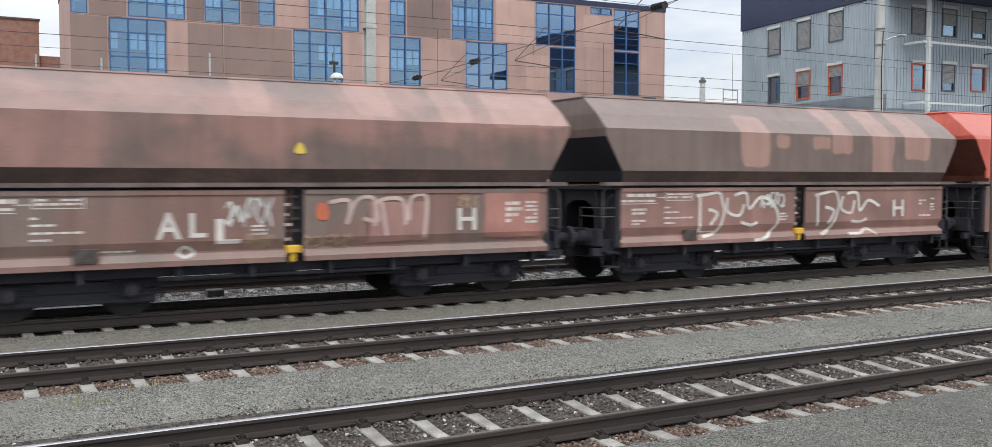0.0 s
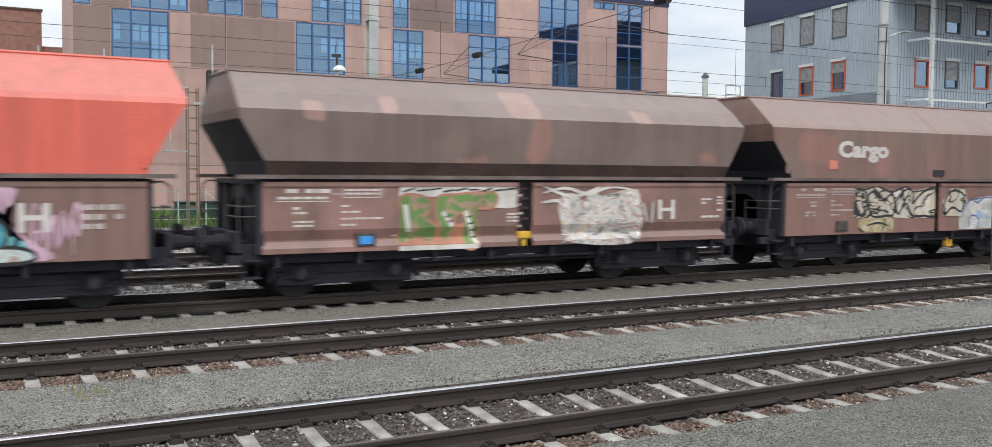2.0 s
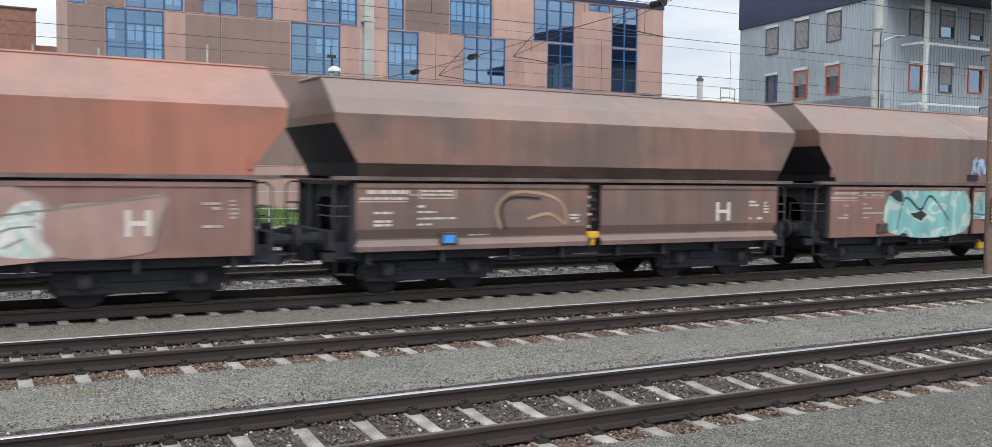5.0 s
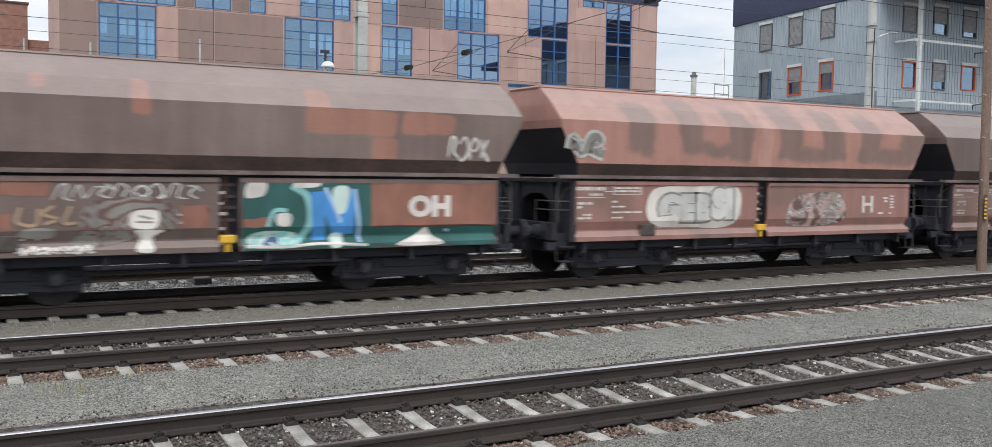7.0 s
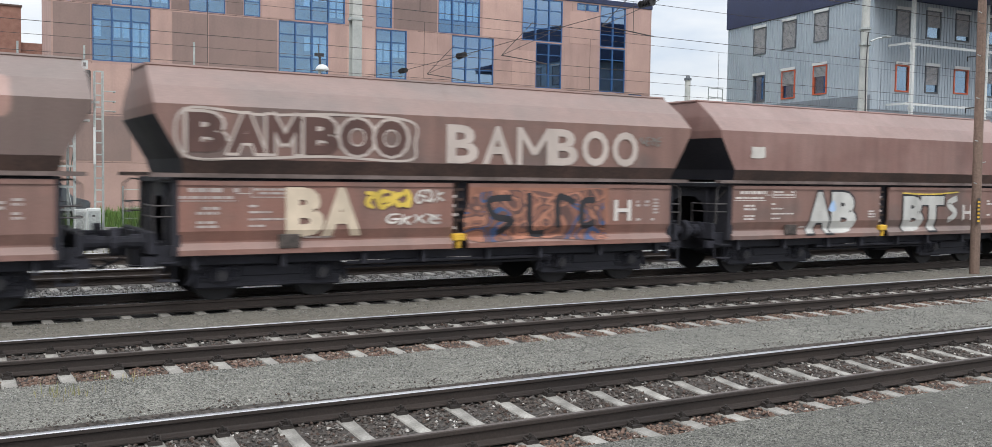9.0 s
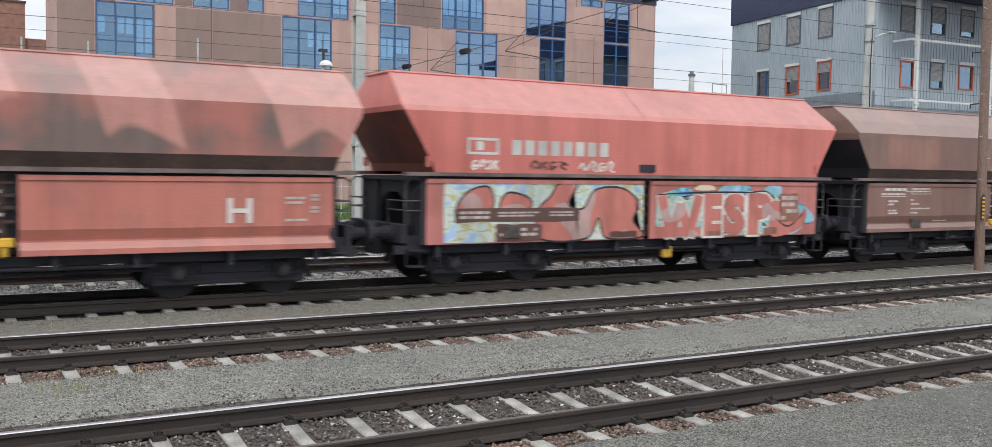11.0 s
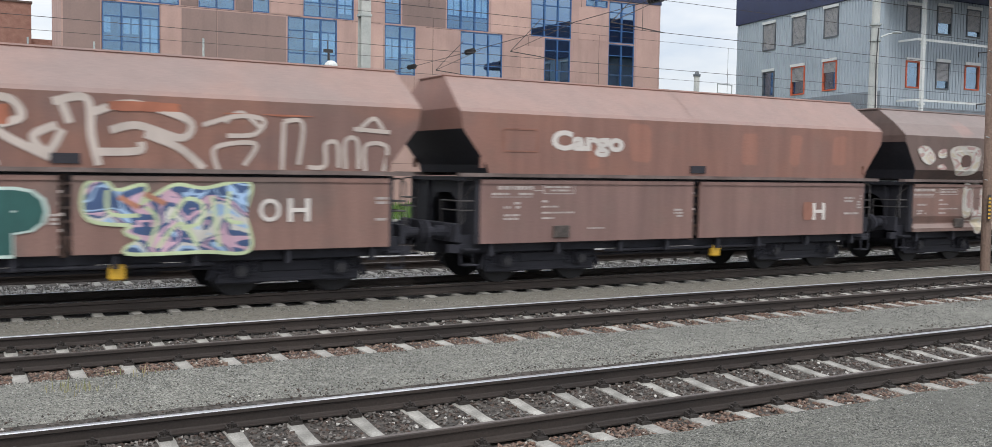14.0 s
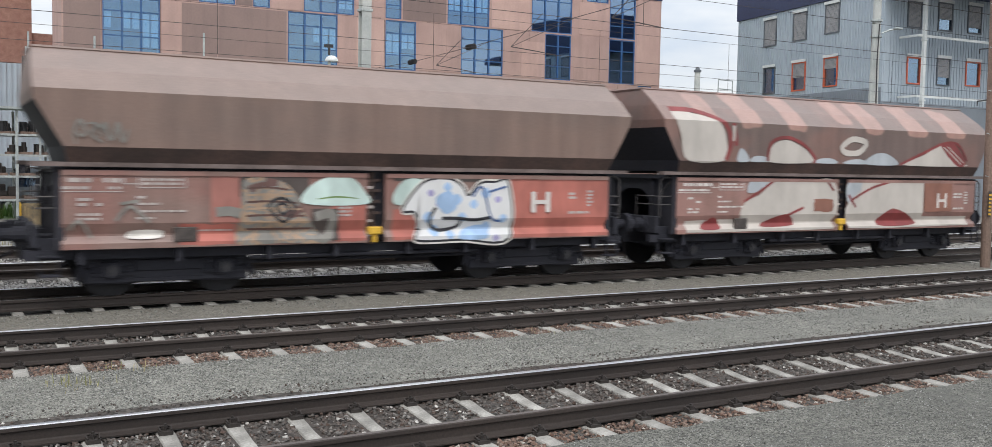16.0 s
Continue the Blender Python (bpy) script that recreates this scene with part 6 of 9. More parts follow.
for i, (kind, u0, u1, l0, l1, ul, ll, label) in SPEC.items():
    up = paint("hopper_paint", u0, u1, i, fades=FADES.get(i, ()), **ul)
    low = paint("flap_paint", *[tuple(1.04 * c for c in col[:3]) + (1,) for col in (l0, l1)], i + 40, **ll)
    w = WAGONS[i] = build_wagon(i, kind, up, low, label, hatch=True)
    sd = Side(w, kind, SHIFT.get(i, 0.0))
    MARK = M["faint"] if i in (3, 5, 7, 9, 12, 13, 15, 16, 19, 20, 21, 22) else M["white"]
    if i not in (3, 10, 16, 22):
        standard_marks(sd, i * 31, MARK)
    t, W = sd.text, M["white"]
    if i == 1:
        t("A", 3.05, 3.45, 1.28, 1.72, W, 0.02)
        t("L", 3.58, 3.85, 1.30, 1.70, W, 0.02)
        t("L", 4.0, 4.42, 1.18, 1.60, W, 0.02)
        sd.tag(4.15, 4.95, 1.45, 1.95, 1, G["silver"], 5, 0.05)
        sd.tag(2.3, 3.2, 0.9, 1.1, 2, G["grey"], 6)
        sd.tag(4.5, 5.0, 1.05, 1.35, 3, G["tan"], 5)
        sd.strokes([[(3.4, 1.05), (3.5, 1.15), (3.65, 1.05), (3.5, 0.98)]], 0.05, G["silver"], closed=True)
        sd.rects([(6.70, 7.89, 1.12, 1.84)], spray("faded_primer", ROSY), "graffiti_fill")
        sd.strokes([[(5.96, 1.85), (6.35, 1.87), (6.3, 1.46)], [(6.32, 1.51), (6.5, 1.89), (6.82, 1.9), (6.83, 1.42)], [(6.6, 1.56), (6.9, 1.52), (6.86, 1.84), (7.36, 1.89), (7.44, 1.43)], [(7.5, 1.51), (7.55, 1.91), (7.86, 1.92), (7.81, 1.18)], [(6.97, 1.84), (7.06, 1.24)]], 0.07, spray("pinkish_white_spray", (0.50, 0.38, 0.35, 1), 0.5, 0.2))
        sd.blobs([[(5.75, 1.8), (5.84, 1.85), (5.94, 1.8), (5.95, 1.58), (5.84, 1.54), (5.74, 1.6)], [(5.76, 1.68), (5.95, 1.71), (5.95, 1.65), (5.76, 1.62)]], M["orange_paint"], "warning_sign")
        sd.tag(5.35, 6.35, 1.02, 1.3, 6, G["tan"], 6, 0.04)
        sd.rects([(9.08, 10.33, 1.14, 2.01)], spray("faded_red_primer", lin(150, 88, 76, K, 0.37)), "primer_patch")
        sd.bars(*(9.55, 9.91, 1.40, 1.85), 71, W, 4, 0.8)
        sd.bars(*(10.00, 10.26, 1.39, 1.85), 72, W, 6, 0.95)
        sd.tag(8.5, 8.95, 1.7, 1.98, 8, G["tan"], 3, 0.05)
        t("H", 8.5, 8.9, 1.3, 1.72, W, 0.02)
        sd.blobs([[(5.35, 2.72), (5.45, 2.9), (5.55, 2.72)]], G["yellow"], "warning_sign")
    elif i == 2:
        S = [[[(2.1, 1.9), (2.35, 1.92), (2.75, 1.96), (2.85, 1.75), (2.9, 1.5), (2.7, 1.1), (2.3, 1.0)], [(2.2, 1.9), (2.2, 1.1)], [(2.45, 1.6), (2.7, 1.5), (2.5, 1.25)], [(3.0, 1.85), (3.0, 1.55), (3.35, 1.45), (3.5, 1.7)], [(3.2, 1.9), (3.55, 1.95), (3.65, 1.6), (4.0, 1.85), (4.4, 1.7), (4.55, 1.3), (4.2, 0.95), (3.8, 0.88)], [(3.4, 1.3), (3.7, 1.22), (3.9, 1.28)]],
             [[(5.75, 1.88), (6.1, 1.94), (6.45, 1.96), (6.55, 1.6), (6.3, 1.1), (5.95, 0.95)], [(5.85, 1.88), (5.85, 1.15)], [(6.1, 1.6), (6.4, 1.5), (6.2, 1.2)], [(6.7, 1.85), (6.65, 1.55), (7.0, 1.45), (7.1, 1.75)], [(6.85, 1.92), (7.2, 1.92), (7.3, 1.5), (7.6, 1.75), (8.0, 1.6)], [(7.0, 1.25), (7.3, 1.22), (7.55, 1.3)], [(6.9, 0.95), (7.3, 0.95), (7.6, 1.05), (7.9, 0.9)]]]
        for lines in S:
            sd.strokes(lines, 0.07, G["chalk"])
        sd.tag(3.98, 4.75, 1.6, 1.95, 4, G["silver"], 5, 0.06)
        t("H", 8.5, 8.92, 1.33, 1.75, W, 0.02)
    elif i == 3:
        sd.rects([(0.82, 1.5, 2.54, 2.57), (0.82, 1.5, 3.05, 3.08), (0.82, 0.86, 2.6, 3.02), (1.46, 1.5, 2.6, 3.02), (0.95, 1.12, 2.66, 2.98), (1.2, 1.38, 2.66, 2.8), (1.2, 1.38, 2.86, 2.98)], G["rust"], "worn_emblem")
        for k in range(8):
            x = 1.85 + 0.305 * k
            sd.rects([(x, x + 0.21, 2.64, 2.90)], G["rust"], "worn_lettering")
        sd.bars(1.1, 1.7, 1.3, 1.75, 7, M["faint"], 4, 0.7)
        sd.bars(2.0, 3.2, 1.25, 1.55, 8, M["faint"], 3, 0.7)
        sd.bars(1.9, 3.0, 0.95, 1.15, 9, M["faint"], 2, 0.7)
        sd.bars(9.3, 9.9, 1.3, 1.75, 10, M["faint"], 3, 0.7)
        LS = [[(3.02, 2.04), (3.4, 1.87), (3.77, 2), (4.38, 2.04), (4.75, 2), (4.53, 1.73), (4.03, 1.68), (3.75, 1.53), (4.4, 1.49), (4.81, 1.32), (4.21, 1.27), (3.75, 1.24), (3.33, 1.32), (3.43, 1.57), (3.77, 1.69), (3.26, 1.77)], [(4.69, 2.04), (5.04, 2.04), (5.04, 1.49), (4.81, 1.7)], [(3.14, 1.06), (3.84, 1.22), (4.56, 1.22), (5.04, 1.33), (5.04, 0.87), (4.01, 0.87), (3.4, 0.9)],
              [(5.35, 1.84), (5.71, 2.04), (6.21, 1.98), (6.05, 1.6), (5.44, 1.52), (5.35, 1.38)], [(5.67, 1.46), (6.27, 2), (6.76, 1.98), (7.1, 1.72), (7, 1.16), (6.48, 1.3), (6.31, 1.63), (6.03, 1.19), (5.38, 1.11)], [(7.12, 1.7), (7.53, 1.9), (7.9, 2.04), (7.77, 1.69), (8.2, 1.4), (8.11, 1.06), (7.47, 1.04), (7.04, 1.25), (7.36, 1.55)], [(5.35, 1.06), (6.11, 1.17), (7.15, 1.03), (8.36, 1.05), (8.48, 0.87), (6.73, 0.87), (5.35, 0.87)]]
        sd.blobs([[(2.77, 2.04), (3.01, 1.78), (2.75, 1.64), (3, 1.48), (2.88, 1.08), (3.07, 0.87), (3.83, 0.87), (5.05, 0.87), (5.05, 2.04), (3.84, 2.04)], [(5.32, 2.04), (8.1, 2.04), (8.35, 1.78), (8.2, 1.57), (8.54, 1.2), (8.82, 0.87), (6.73, 0.87), (5.32, 0.87)]], G["lilac"], "graffiti_cloud")
        sd.blobs([[(3.02, 2.04), (3.4, 1.9), (3.75, 2.04), (4.2, 2.04), (5.05, 2.04), (5.05, 0.87), (3.75, 0.87), (3.31, 0.98), (3.04, 1.06), (3.31, 1.3), (3.07, 1.41), (3.31, 1.69)], [(5.34, 2.04), (7.86, 2.04), (8, 1.74), (7.84, 1.48), (8.5, 1.16), (8.61, 0.87), (6.83, 0.87), (5.34, 0.87)]], sw("black teal aqua teal black teal", 2.2, 5, 1.0), round_off=1)
        sd.strokes(LS, 0.12, G["black"], "outline", closed=True)
        tealp = sw("teal aqua teal teal aqua mint", 1.8, 3, 0.9)
        sd.blobs(LS[:2] + LS[3:6], tealp)
        sd.blobs([LS[2], LS[6]], sw("mint silver mint rose mint aqua", 2.4, 4, 1.0), "highlight")
        sd.strokes([[(7.36, 1.32), (7.63, 1.43), (7.85, 1.29), (7.64, 1.2), (7.38, 1.28)], [(3.75, 1.82), (4.2, 1.97), (4.52, 1.85)], [(3.84, 1.38), (4.38, 1.36)], [(5.61, 1.76), (5.86, 1.89), (6.01, 1.82)], [(6.31, 1.8), (6.57, 1.8), (6.78, 1.59)], [(3.31, 0.98), (4.01, 1.09)], [(5.71, 0.91), (6.31, 1.07)]], 0.035, G["black"], "outline")
        sd.strokes([[(3.31, 1.9), (3.57, 1.72), (4.02, 1.83)], [(5.76, 1.96), (6.06, 1.89)], [(7.2, 1.68), (7.55, 1.81), (7.79, 1.96)], [(3.4, 0.98), (4.2, 1.09), (5.01, 1.12)]], 0.03, G["mint"], "highlight", True)
        sd.tag(*(2.43, 2.97, 1.06, 1.79), 6, G["lilac"], 6, 0.05)
        sd.tag(*(8.58, 9.29, 0.94, 1.78), 7, G["lilac"], 5, 0.05)
        sd.rects([(0.23, 0.42, 0.87, 0.96)], M["orange_paint"], "primer_patch")
        t("H", 8.4, 8.85, 1.3, 1.75, W, 0.02)
    elif i == 4:
        sd.rects([(2.33, 4.81, 1.81, 2.04), (3.95, 4.81, 1.59, 1.83)], G["chalk"], "graffiti_fill")
        sd.rects([(2.36, 3.97, 0.88, 1.29)], G["orange"], "graffiti_fill")
        GR = [[(2.36, 1.78), (2.67, 1.83), (2.96, 1.7), (2.88, 1.43), (3.08, 1.21), (3.01, 0.96), (2.73, 1.07), (2.35, 0.98), (2.4, 1.4)], [(3.09, 1.74), (3.47, 1.83), (4.31, 1.86), (4.27, 1.6), (3.9, 1.56), (3.97, 0.93), (3.69, 0.88), (3.67, 1.48), (3.44, 1.42), (3.4, 1.01), (3.19, 1.11)]]
        sd.strokes(GR, 0.09, G["orange"], "outline", closed=True)
        sd.blobs(GR, sw("green green tan green green", 2.0, 4, 0.8))
        sd.strokes([[(3.21, 1.53), (3.41, 1.26)], [(3.69, 1.54), (3.94, 0.87)], [(2.45, 1.67), (2.52, 1.17)], [(2.32, 0.87), (2.93, 0.87), (3.97, 0.87)]], 0.09, G["chalk"], "highlight")
        for k in range(9):
            sd.strokes([[(2.4 + 0.27 * k, 1.9 + 0.02 * (k % 3)), (2.65 + 0.27 * k, 1.97 - 0.03 * (k % 2))]], 0.03, G["black"], "outline")
        sd.strokes([[(3.72, 1.42), (3.81, 1.45)], [(3.75, 1.29), (3.86, 1.32)], [(3.8, 1.16), (3.9, 1.19)], [(3.84, 1.03), (3.95, 1.05)], [(3.26, 1.42), (3.35, 1.47)], [(3.32, 1.33), (3.41, 1.37)]], 0.035, G["black"], "outline")
        sd.blobs([[(5.86, 1.79), (6.13, 1.87), (6.4, 1.71), (6.58, 1.95), (6.86, 1.78), (7.14, 1.87), (7.62, 1.95), (7.82, 1.78), (7.75, 0.87), (6.12, 0.87), (5.88, 1.19), (5.77, 1.62)]], sw("grey silver chalk rose white chalk cream", 2.4, 5, 1.4))
        sd.strokes([[(5.42, 1.87), (5.95, 1.97), (6.49, 1.85), (7.05, 1.99), (7.7, 1.92)], [(5.39, 1.68), (5.74, 1.72), (5.86, 1.62)], [(5.99, 1.38), (6.14, 1.76), (6.29, 1.37)], [(6.58, 1.32), (6.69, 1.76), (6.86, 1.36)], [(7.14, 1.27), (7.33, 1.8), (7.55, 1.31)], [(5.42, 2.01), (6.13, 1.8), (6.86, 2.02)]], 0.07, G["chalk"], taper=True)
        sd.strokes([[(5.85, 0.87), (6.15, 0.99), (6.48, 0.89), (7.07, 1.02), (7.74, 0.96)], [(7.9, 1.66), (8.02, 1.25)], [(8.17, 1.7), (8.13, 1.21)]], 0.05, G["silver"], taper=True)
        t("H", 8.3, 8.75, 1.3, 1.72, W, 0.02)
        sd.label_card(M["card"])
    elif i == 5:
        t("Cargo", 1.42, 3.2, 2.58, 3.1, W, 0.05)
        creamp = sw("cream chalk cream black cream silver cream", 2.2, 6, 0.9)
        sd.blobs([[(2, 2), (2.38, 1.93), (2.81, 2.02), (3.34, 1.88), (3.89, 2), (4.26, 1.88), (5.05, 2.03), (5.06, 1.2), (3.96, 1.19), (3.56, 1.22), (3.49, 1.22), (2.11, 1.23), (2.01, 1.25)], [(5.34, 1.63), (5.71, 1.97), (6.23, 1.92), (6.38, 1.53), (6.15, 1.21), (5.34, 1.23)]], creamp, round_off=1)
        sd.blobs([[(2.22, 1.21), (2.71, 1.23), (3.45, 1.22), (3.45, 0.87), (2.38, 0.87), (2.16, 1)]], sw("yel cream yel tan cream yel", 2.2, 7, 0.8), round_off=1)
        LC = [[(2.08, 1.93), (2.37, 1.88), (2.47, 1.69), (2.3, 1.57), (2.42, 1.32), (2.11, 1.33), (2.05, 1.66)], [(2.5, 1.77), (2.8, 1.88), (3.06, 1.68), (3.4, 1.8), (3.45, 1.32), (3.15, 1.27), (2.73, 1.25), (2.55, 1.4)], [(3.56, 1.68), (3.96, 1.94), (4.18, 1.81), (4.15, 1.57), (4.36, 1.73), (4.62, 1.88), (5.01, 1.94), (5.02, 1.26), (4.63, 1.25), (4.17, 1.26), (3.89, 1.56), (3.61, 1.3)], [(5.41, 1.58), (5.71, 1.88), (6.17, 1.79), (6.13, 1.35), (5.74, 1.45), (5.43, 1.27)]]
        sd.strokes(LC, 0.06, G["black"], "outline", closed=True)
        sd.strokes([[(2, 1.98), (2.38, 1.92), (2.81, 2), (3.34, 1.86), (3.89, 1.99), (4.26, 1.86), (5.04, 2.01)], [(2.71, 1.69), (2.88, 1.77), (3.04, 1.65)], [(2.62, 1.44), (3.15, 1.39)], [(3.73, 1.47), (3.98, 1.77)], [(4.43, 1.42), (4.68, 1.74), (4.91, 1.81)], [(2.2, 1.78), (2.33, 1.69)], [(2.45, 1.03), (2.88, 1.1), (3.28, 1.01)], [(3.15, 1.18), (3.06, 0.89)], [(2.16, 1), (2.37, 0.87)]], 0.05, G["black"], "outline", True)
        sd.blobs([[(6.03, 1.15), (6.34, 1.61), (6.76, 1.7), (7.4, 1.75), (7.44, 0.87), (6.03, 0.87)]], sw("silver chalk white chalk sky", 1.8, 8, 0.8), round_off=1)
        sd.strokes([[(6.55, 1.67), (6.77, 1.57), (7, 1.67)], [(6.47, 0.93), (6.45, 1.16), (6.66, 1.23), (6.84, 1.1), (6.78, 0.87)], [(6.13, 1.17), (6.36, 1.57), (6.76, 1.67), (7.38, 1.71)]], 0.035, G["navy"], "outline")
        for k in range(5):
            sd.strokes([[(6.55, 0.98 + 0.07 * k), (7.35, 0.99 + 0.07 * k)]], 0.012, G["sky"], "highlight")
        t("O", 7.74, 8.17, 1.33, 1.72, W, 0.02)
        t("H", 8.37, 8.78, 1.33, 1.72, W, 0.02)
        sd.blobs([[(1.1, 2.4), (1.4, 2.42), (1.38, 2.62), (1.12, 2.62)]], spray("salmon_primer", lin(176, 100, 82, 1.4, 0.1)), "primer_patch", round_off=1)
    elif i == 6:
        sd.rects([(0.05, 1.98, 1.24, 2.0), (2.0, 2.3, 1.24, 2.0), (8.55, 10.2, 1.24, 2.05), (7.0, 8.9, 0.95, 1.02), (5.35, 5.7, 1.24, 1.6)], spray("warm_red_primer", lin(196, 84, 62, 1.1)), "primer_patch")
        standard_marks(sd, 300, W)
        sd.rects([(0.48, 1.25, 2.68, 2.72), (0.48, 1.25, 3.16, 3.2), (0.48, 0.52, 2.72, 3.16), (1.21, 1.25, 2.72, 3.16), (0.62, 0.72, 2.78, 3.1), (0.72, 0.88, 2.78, 2.84), (0.72, 0.88, 3.04, 3.1), (0.86, 0.92, 2.84, 3.04), (1.0, 1.12, 2.78, 2.92)], G["chalk"], "worn_emblem")
        t("C", 1.64, 2.22, 2.62, 3.13, W, 0.03)
        t("rgo", 2.68, 3.8, 2.5, 3.0, W, 0.03)
        t("a", 2.28, 2.45, 2.62, 2.95, G["cream"], 0.0)
        sd.tag(4.65, 5.5, 2.55, 2.95, 41, G["chalk"], 4, 0.05)
        sd.strokes([[(5.75, 2.8), (5.55, 2.65), (5.8, 2.5), (5.95, 2.7), (5.75, 2.85)], [(6.05, 2.8), (6.05, 2.5), (6.3, 2.48), (6.3, 2.78)], [(6.4, 2.75), (6.4, 2.48)], [(6.7, 2.72), (6.52, 2.65), (6.7, 2.5), (6.5, 2.42)]], 0.055, G["chalk"])
        sd.blobs([[(2.4, 1.0), (2.3, 1.7), (2.7, 1.95), (3.4, 1.9), (4.2, 1.98), (4.35, 1.5), (4.2, 0.95), (3.2, 1.0)]], sw("tan cream tan grey tan cream chalk", 2.0, 9, 1.4))
        sd.strokes([[(2.5, 1.1), (2.4, 1.6), (2.8, 1.85), (3.1, 1.5)], [(3.4, 1.75), (4.0, 1.8), (3.6, 1.4), (3.5, 1.2)]], 0.12, G["cream"], taper=True)
        sd.rects([(4.42, 4.95, 1.2, 1.5)], G["orange"], "primer_patch")
        t("3", 5.85, 6.95, 1.0, 2.0, G["tan"], 0.06, edge=G["chalk"], name="graffiti")
        t("R", 7.05, 8.25, 1.0, 2.0, G["tan"], 0.06, edge=G["chalk"], name="graffiti")
        t("H", 8.85, 9.3, 1.38, 1.82, W, 0.02)
        sd.label_card(M["card"])
    elif i == 7:
        t("Cargo", 1.63, 3.36, 2.6, 3.1, W, 0.05)
        for k, c in enumerate("FUTO"):
            t(c, 4.82 + 0.29 * k, 5.07 + 0.29 * k, 2.66 + 0.04 * k, 3.0 + 0.03 * k, W, 0.06, 0.1)
        sd.strokes([[(5.1, 2.6), (5.4, 2.58), (5.75, 2.66)]], 0.05, W)
        haze = spray("faded_pink_haze", (0.36, 0.24, 0.21, 1), 0.55, 0.15)
        sd.blobs([[(1.95, 0.9), (2.1, 1.3), (2.2, 1.85), (2.6, 2.0), (3.1, 1.95), (3.3, 1.7), (3.6, 1.95), (4.2, 2.03), (4.9, 2.03), (5.15, 1.6), (5.1, 0.9)], [(5.5, 0.9), (5.5, 1.85), (5.8, 1.95), (6.2, 1.85), (6.6, 2.0), (7.2, 1.98), (7.7, 1.7), (7.8, 0.9)],
                  [(7.75, 0.92), (7.75, 1.65), (8.5, 1.75), (9.38, 1.86), (9.25, 1.4), (9.15, 0.95)]], haze, "graffiti_cloud")
        pale = sw("silver mint white mint silver white mint", 1.3, 10, 0.7)
        B7 = [[(2.2, 0.95), (2.25, 1.4), (2.2, 1.9), (2.45, 1.92), (2.65, 1.75), (2.6, 1.5), (2.85, 1.5), (3.15, 1.6), (3.3, 1.85), (3.4, 1.6), (3.62, 1.5), (3.7, 1.85), (3.85, 1.85), (3.9, 1.5), (4.3, 1.5), (4.35, 1.85), (4.75, 1.85), (4.85, 1.6), (5.0, 1.35), (4.3, 1.25), (3.7, 1.25), (3.65, 0.95)],
              [(5.7, 1.3), (6.0, 1.45), (6.2, 1.4), (6.25, 1.75), (6.5, 1.85), (6.7, 1.7), (6.75, 1.4), (6.95, 1.4), (7.2, 1.7), (7.5, 1.75), (7.55, 1.5), (7.4, 1.3), (7.6, 1.1), (7.65, 0.92), (7.0, 0.95), (6.6, 1.2), (6.5, 0.95), (6.3, 0.95), (6.2, 1.2)]]
        for shp in B7:
            sd.blobs([shp], pale)
            sd.strokes([shp], 0.03, G["silver"], "outline", closed=True)
        sd.rects([(3.7, 4.5, 0.95, 1.2)], G["navy"], "graffiti_fill")
        sd.strokes([[(2.45, 1.7), (2.5, 1.5), (2.42, 1.3)], [(2.55, 1.2), (2.6, 1.0)], [(3.9, 1.35), (4.2, 1.4)], [(4.4, 1.65), (4.7, 1.63)], [(6.35, 1.35), (6.45, 1.65), (6.55, 1.4)], [(6.8, 1.2), (7.1, 1.35), (7.45, 1.38)], [(7.0, 1.05), (7.3, 1.2)], [(7.3, 1.62), (7.4, 1.55), (7.42, 1.65)], [(5.6, 1.35), (6.6, 1.5), (8.0, 1.68), (9.38, 1.86)]], 0.03, G["grey"], "outline")
        sd.strokes([[(6.5, 1.95), (7.1, 2.0), (7.6, 1.78), (7.75, 1.6)], [(9.38, 1.86), (9.28, 1.4), (9.2, 0.98)], [(5.5, 1.8), (5.8, 1.95), (6.2, 1.8)]], 0.03, G["grey"], "outline")
        t("H", 8.75, 9.15, 1.2, 1.62, W, 0.02)
    elif i == 8:
        sd.strokes([[(3.0, 1.2), (2.9, 1.6), (3.2, 1.9), (3.9, 1.9), (4.4, 1.7), (4.5, 1.3), (4.1, 1.5), (3.6, 1.4)]], 0.06, G["tan"])
        sd.strokes([[(3.1, 1.2), (3.0, 1.6), (3.25, 1.82), (3.9, 1.8)]], 0.05, G["black"])
        sd.label_card(M["card"])
        t("H", 8.5, 8.92, 1.3, 1.72, W, 0.02)
    elif i == 9:
        sd.blobs([[(2.3, 0.9), (2.2, 1.9), (3.4, 2.0), (5.2, 2.0), (5.2, 0.9)]], sw("black mint aqua aqua mint aqua black", 0.95, 12, 1.0))
        sd.strokes([[(2.5, 1.0), (2.8, 1.8), (3.4, 1.5), (3.8, 1.85), (4.6, 1.2)]], 0.07, G["black"], "outline", True)
        sd.blobs([[(5.56, 1.95), (6.56, 1.97), (7.68, 1.99), (7.69, 1.38), (7.69, 0.87), (7.07, 0.87), (6.49, 0.87), (6.46, 1.2), (5.99, 1.23), (5.56, 1.24)]], sw("mint silver mint mint cream", 0.9, 12, 0.5), "graffiti_fill", round_off=1)
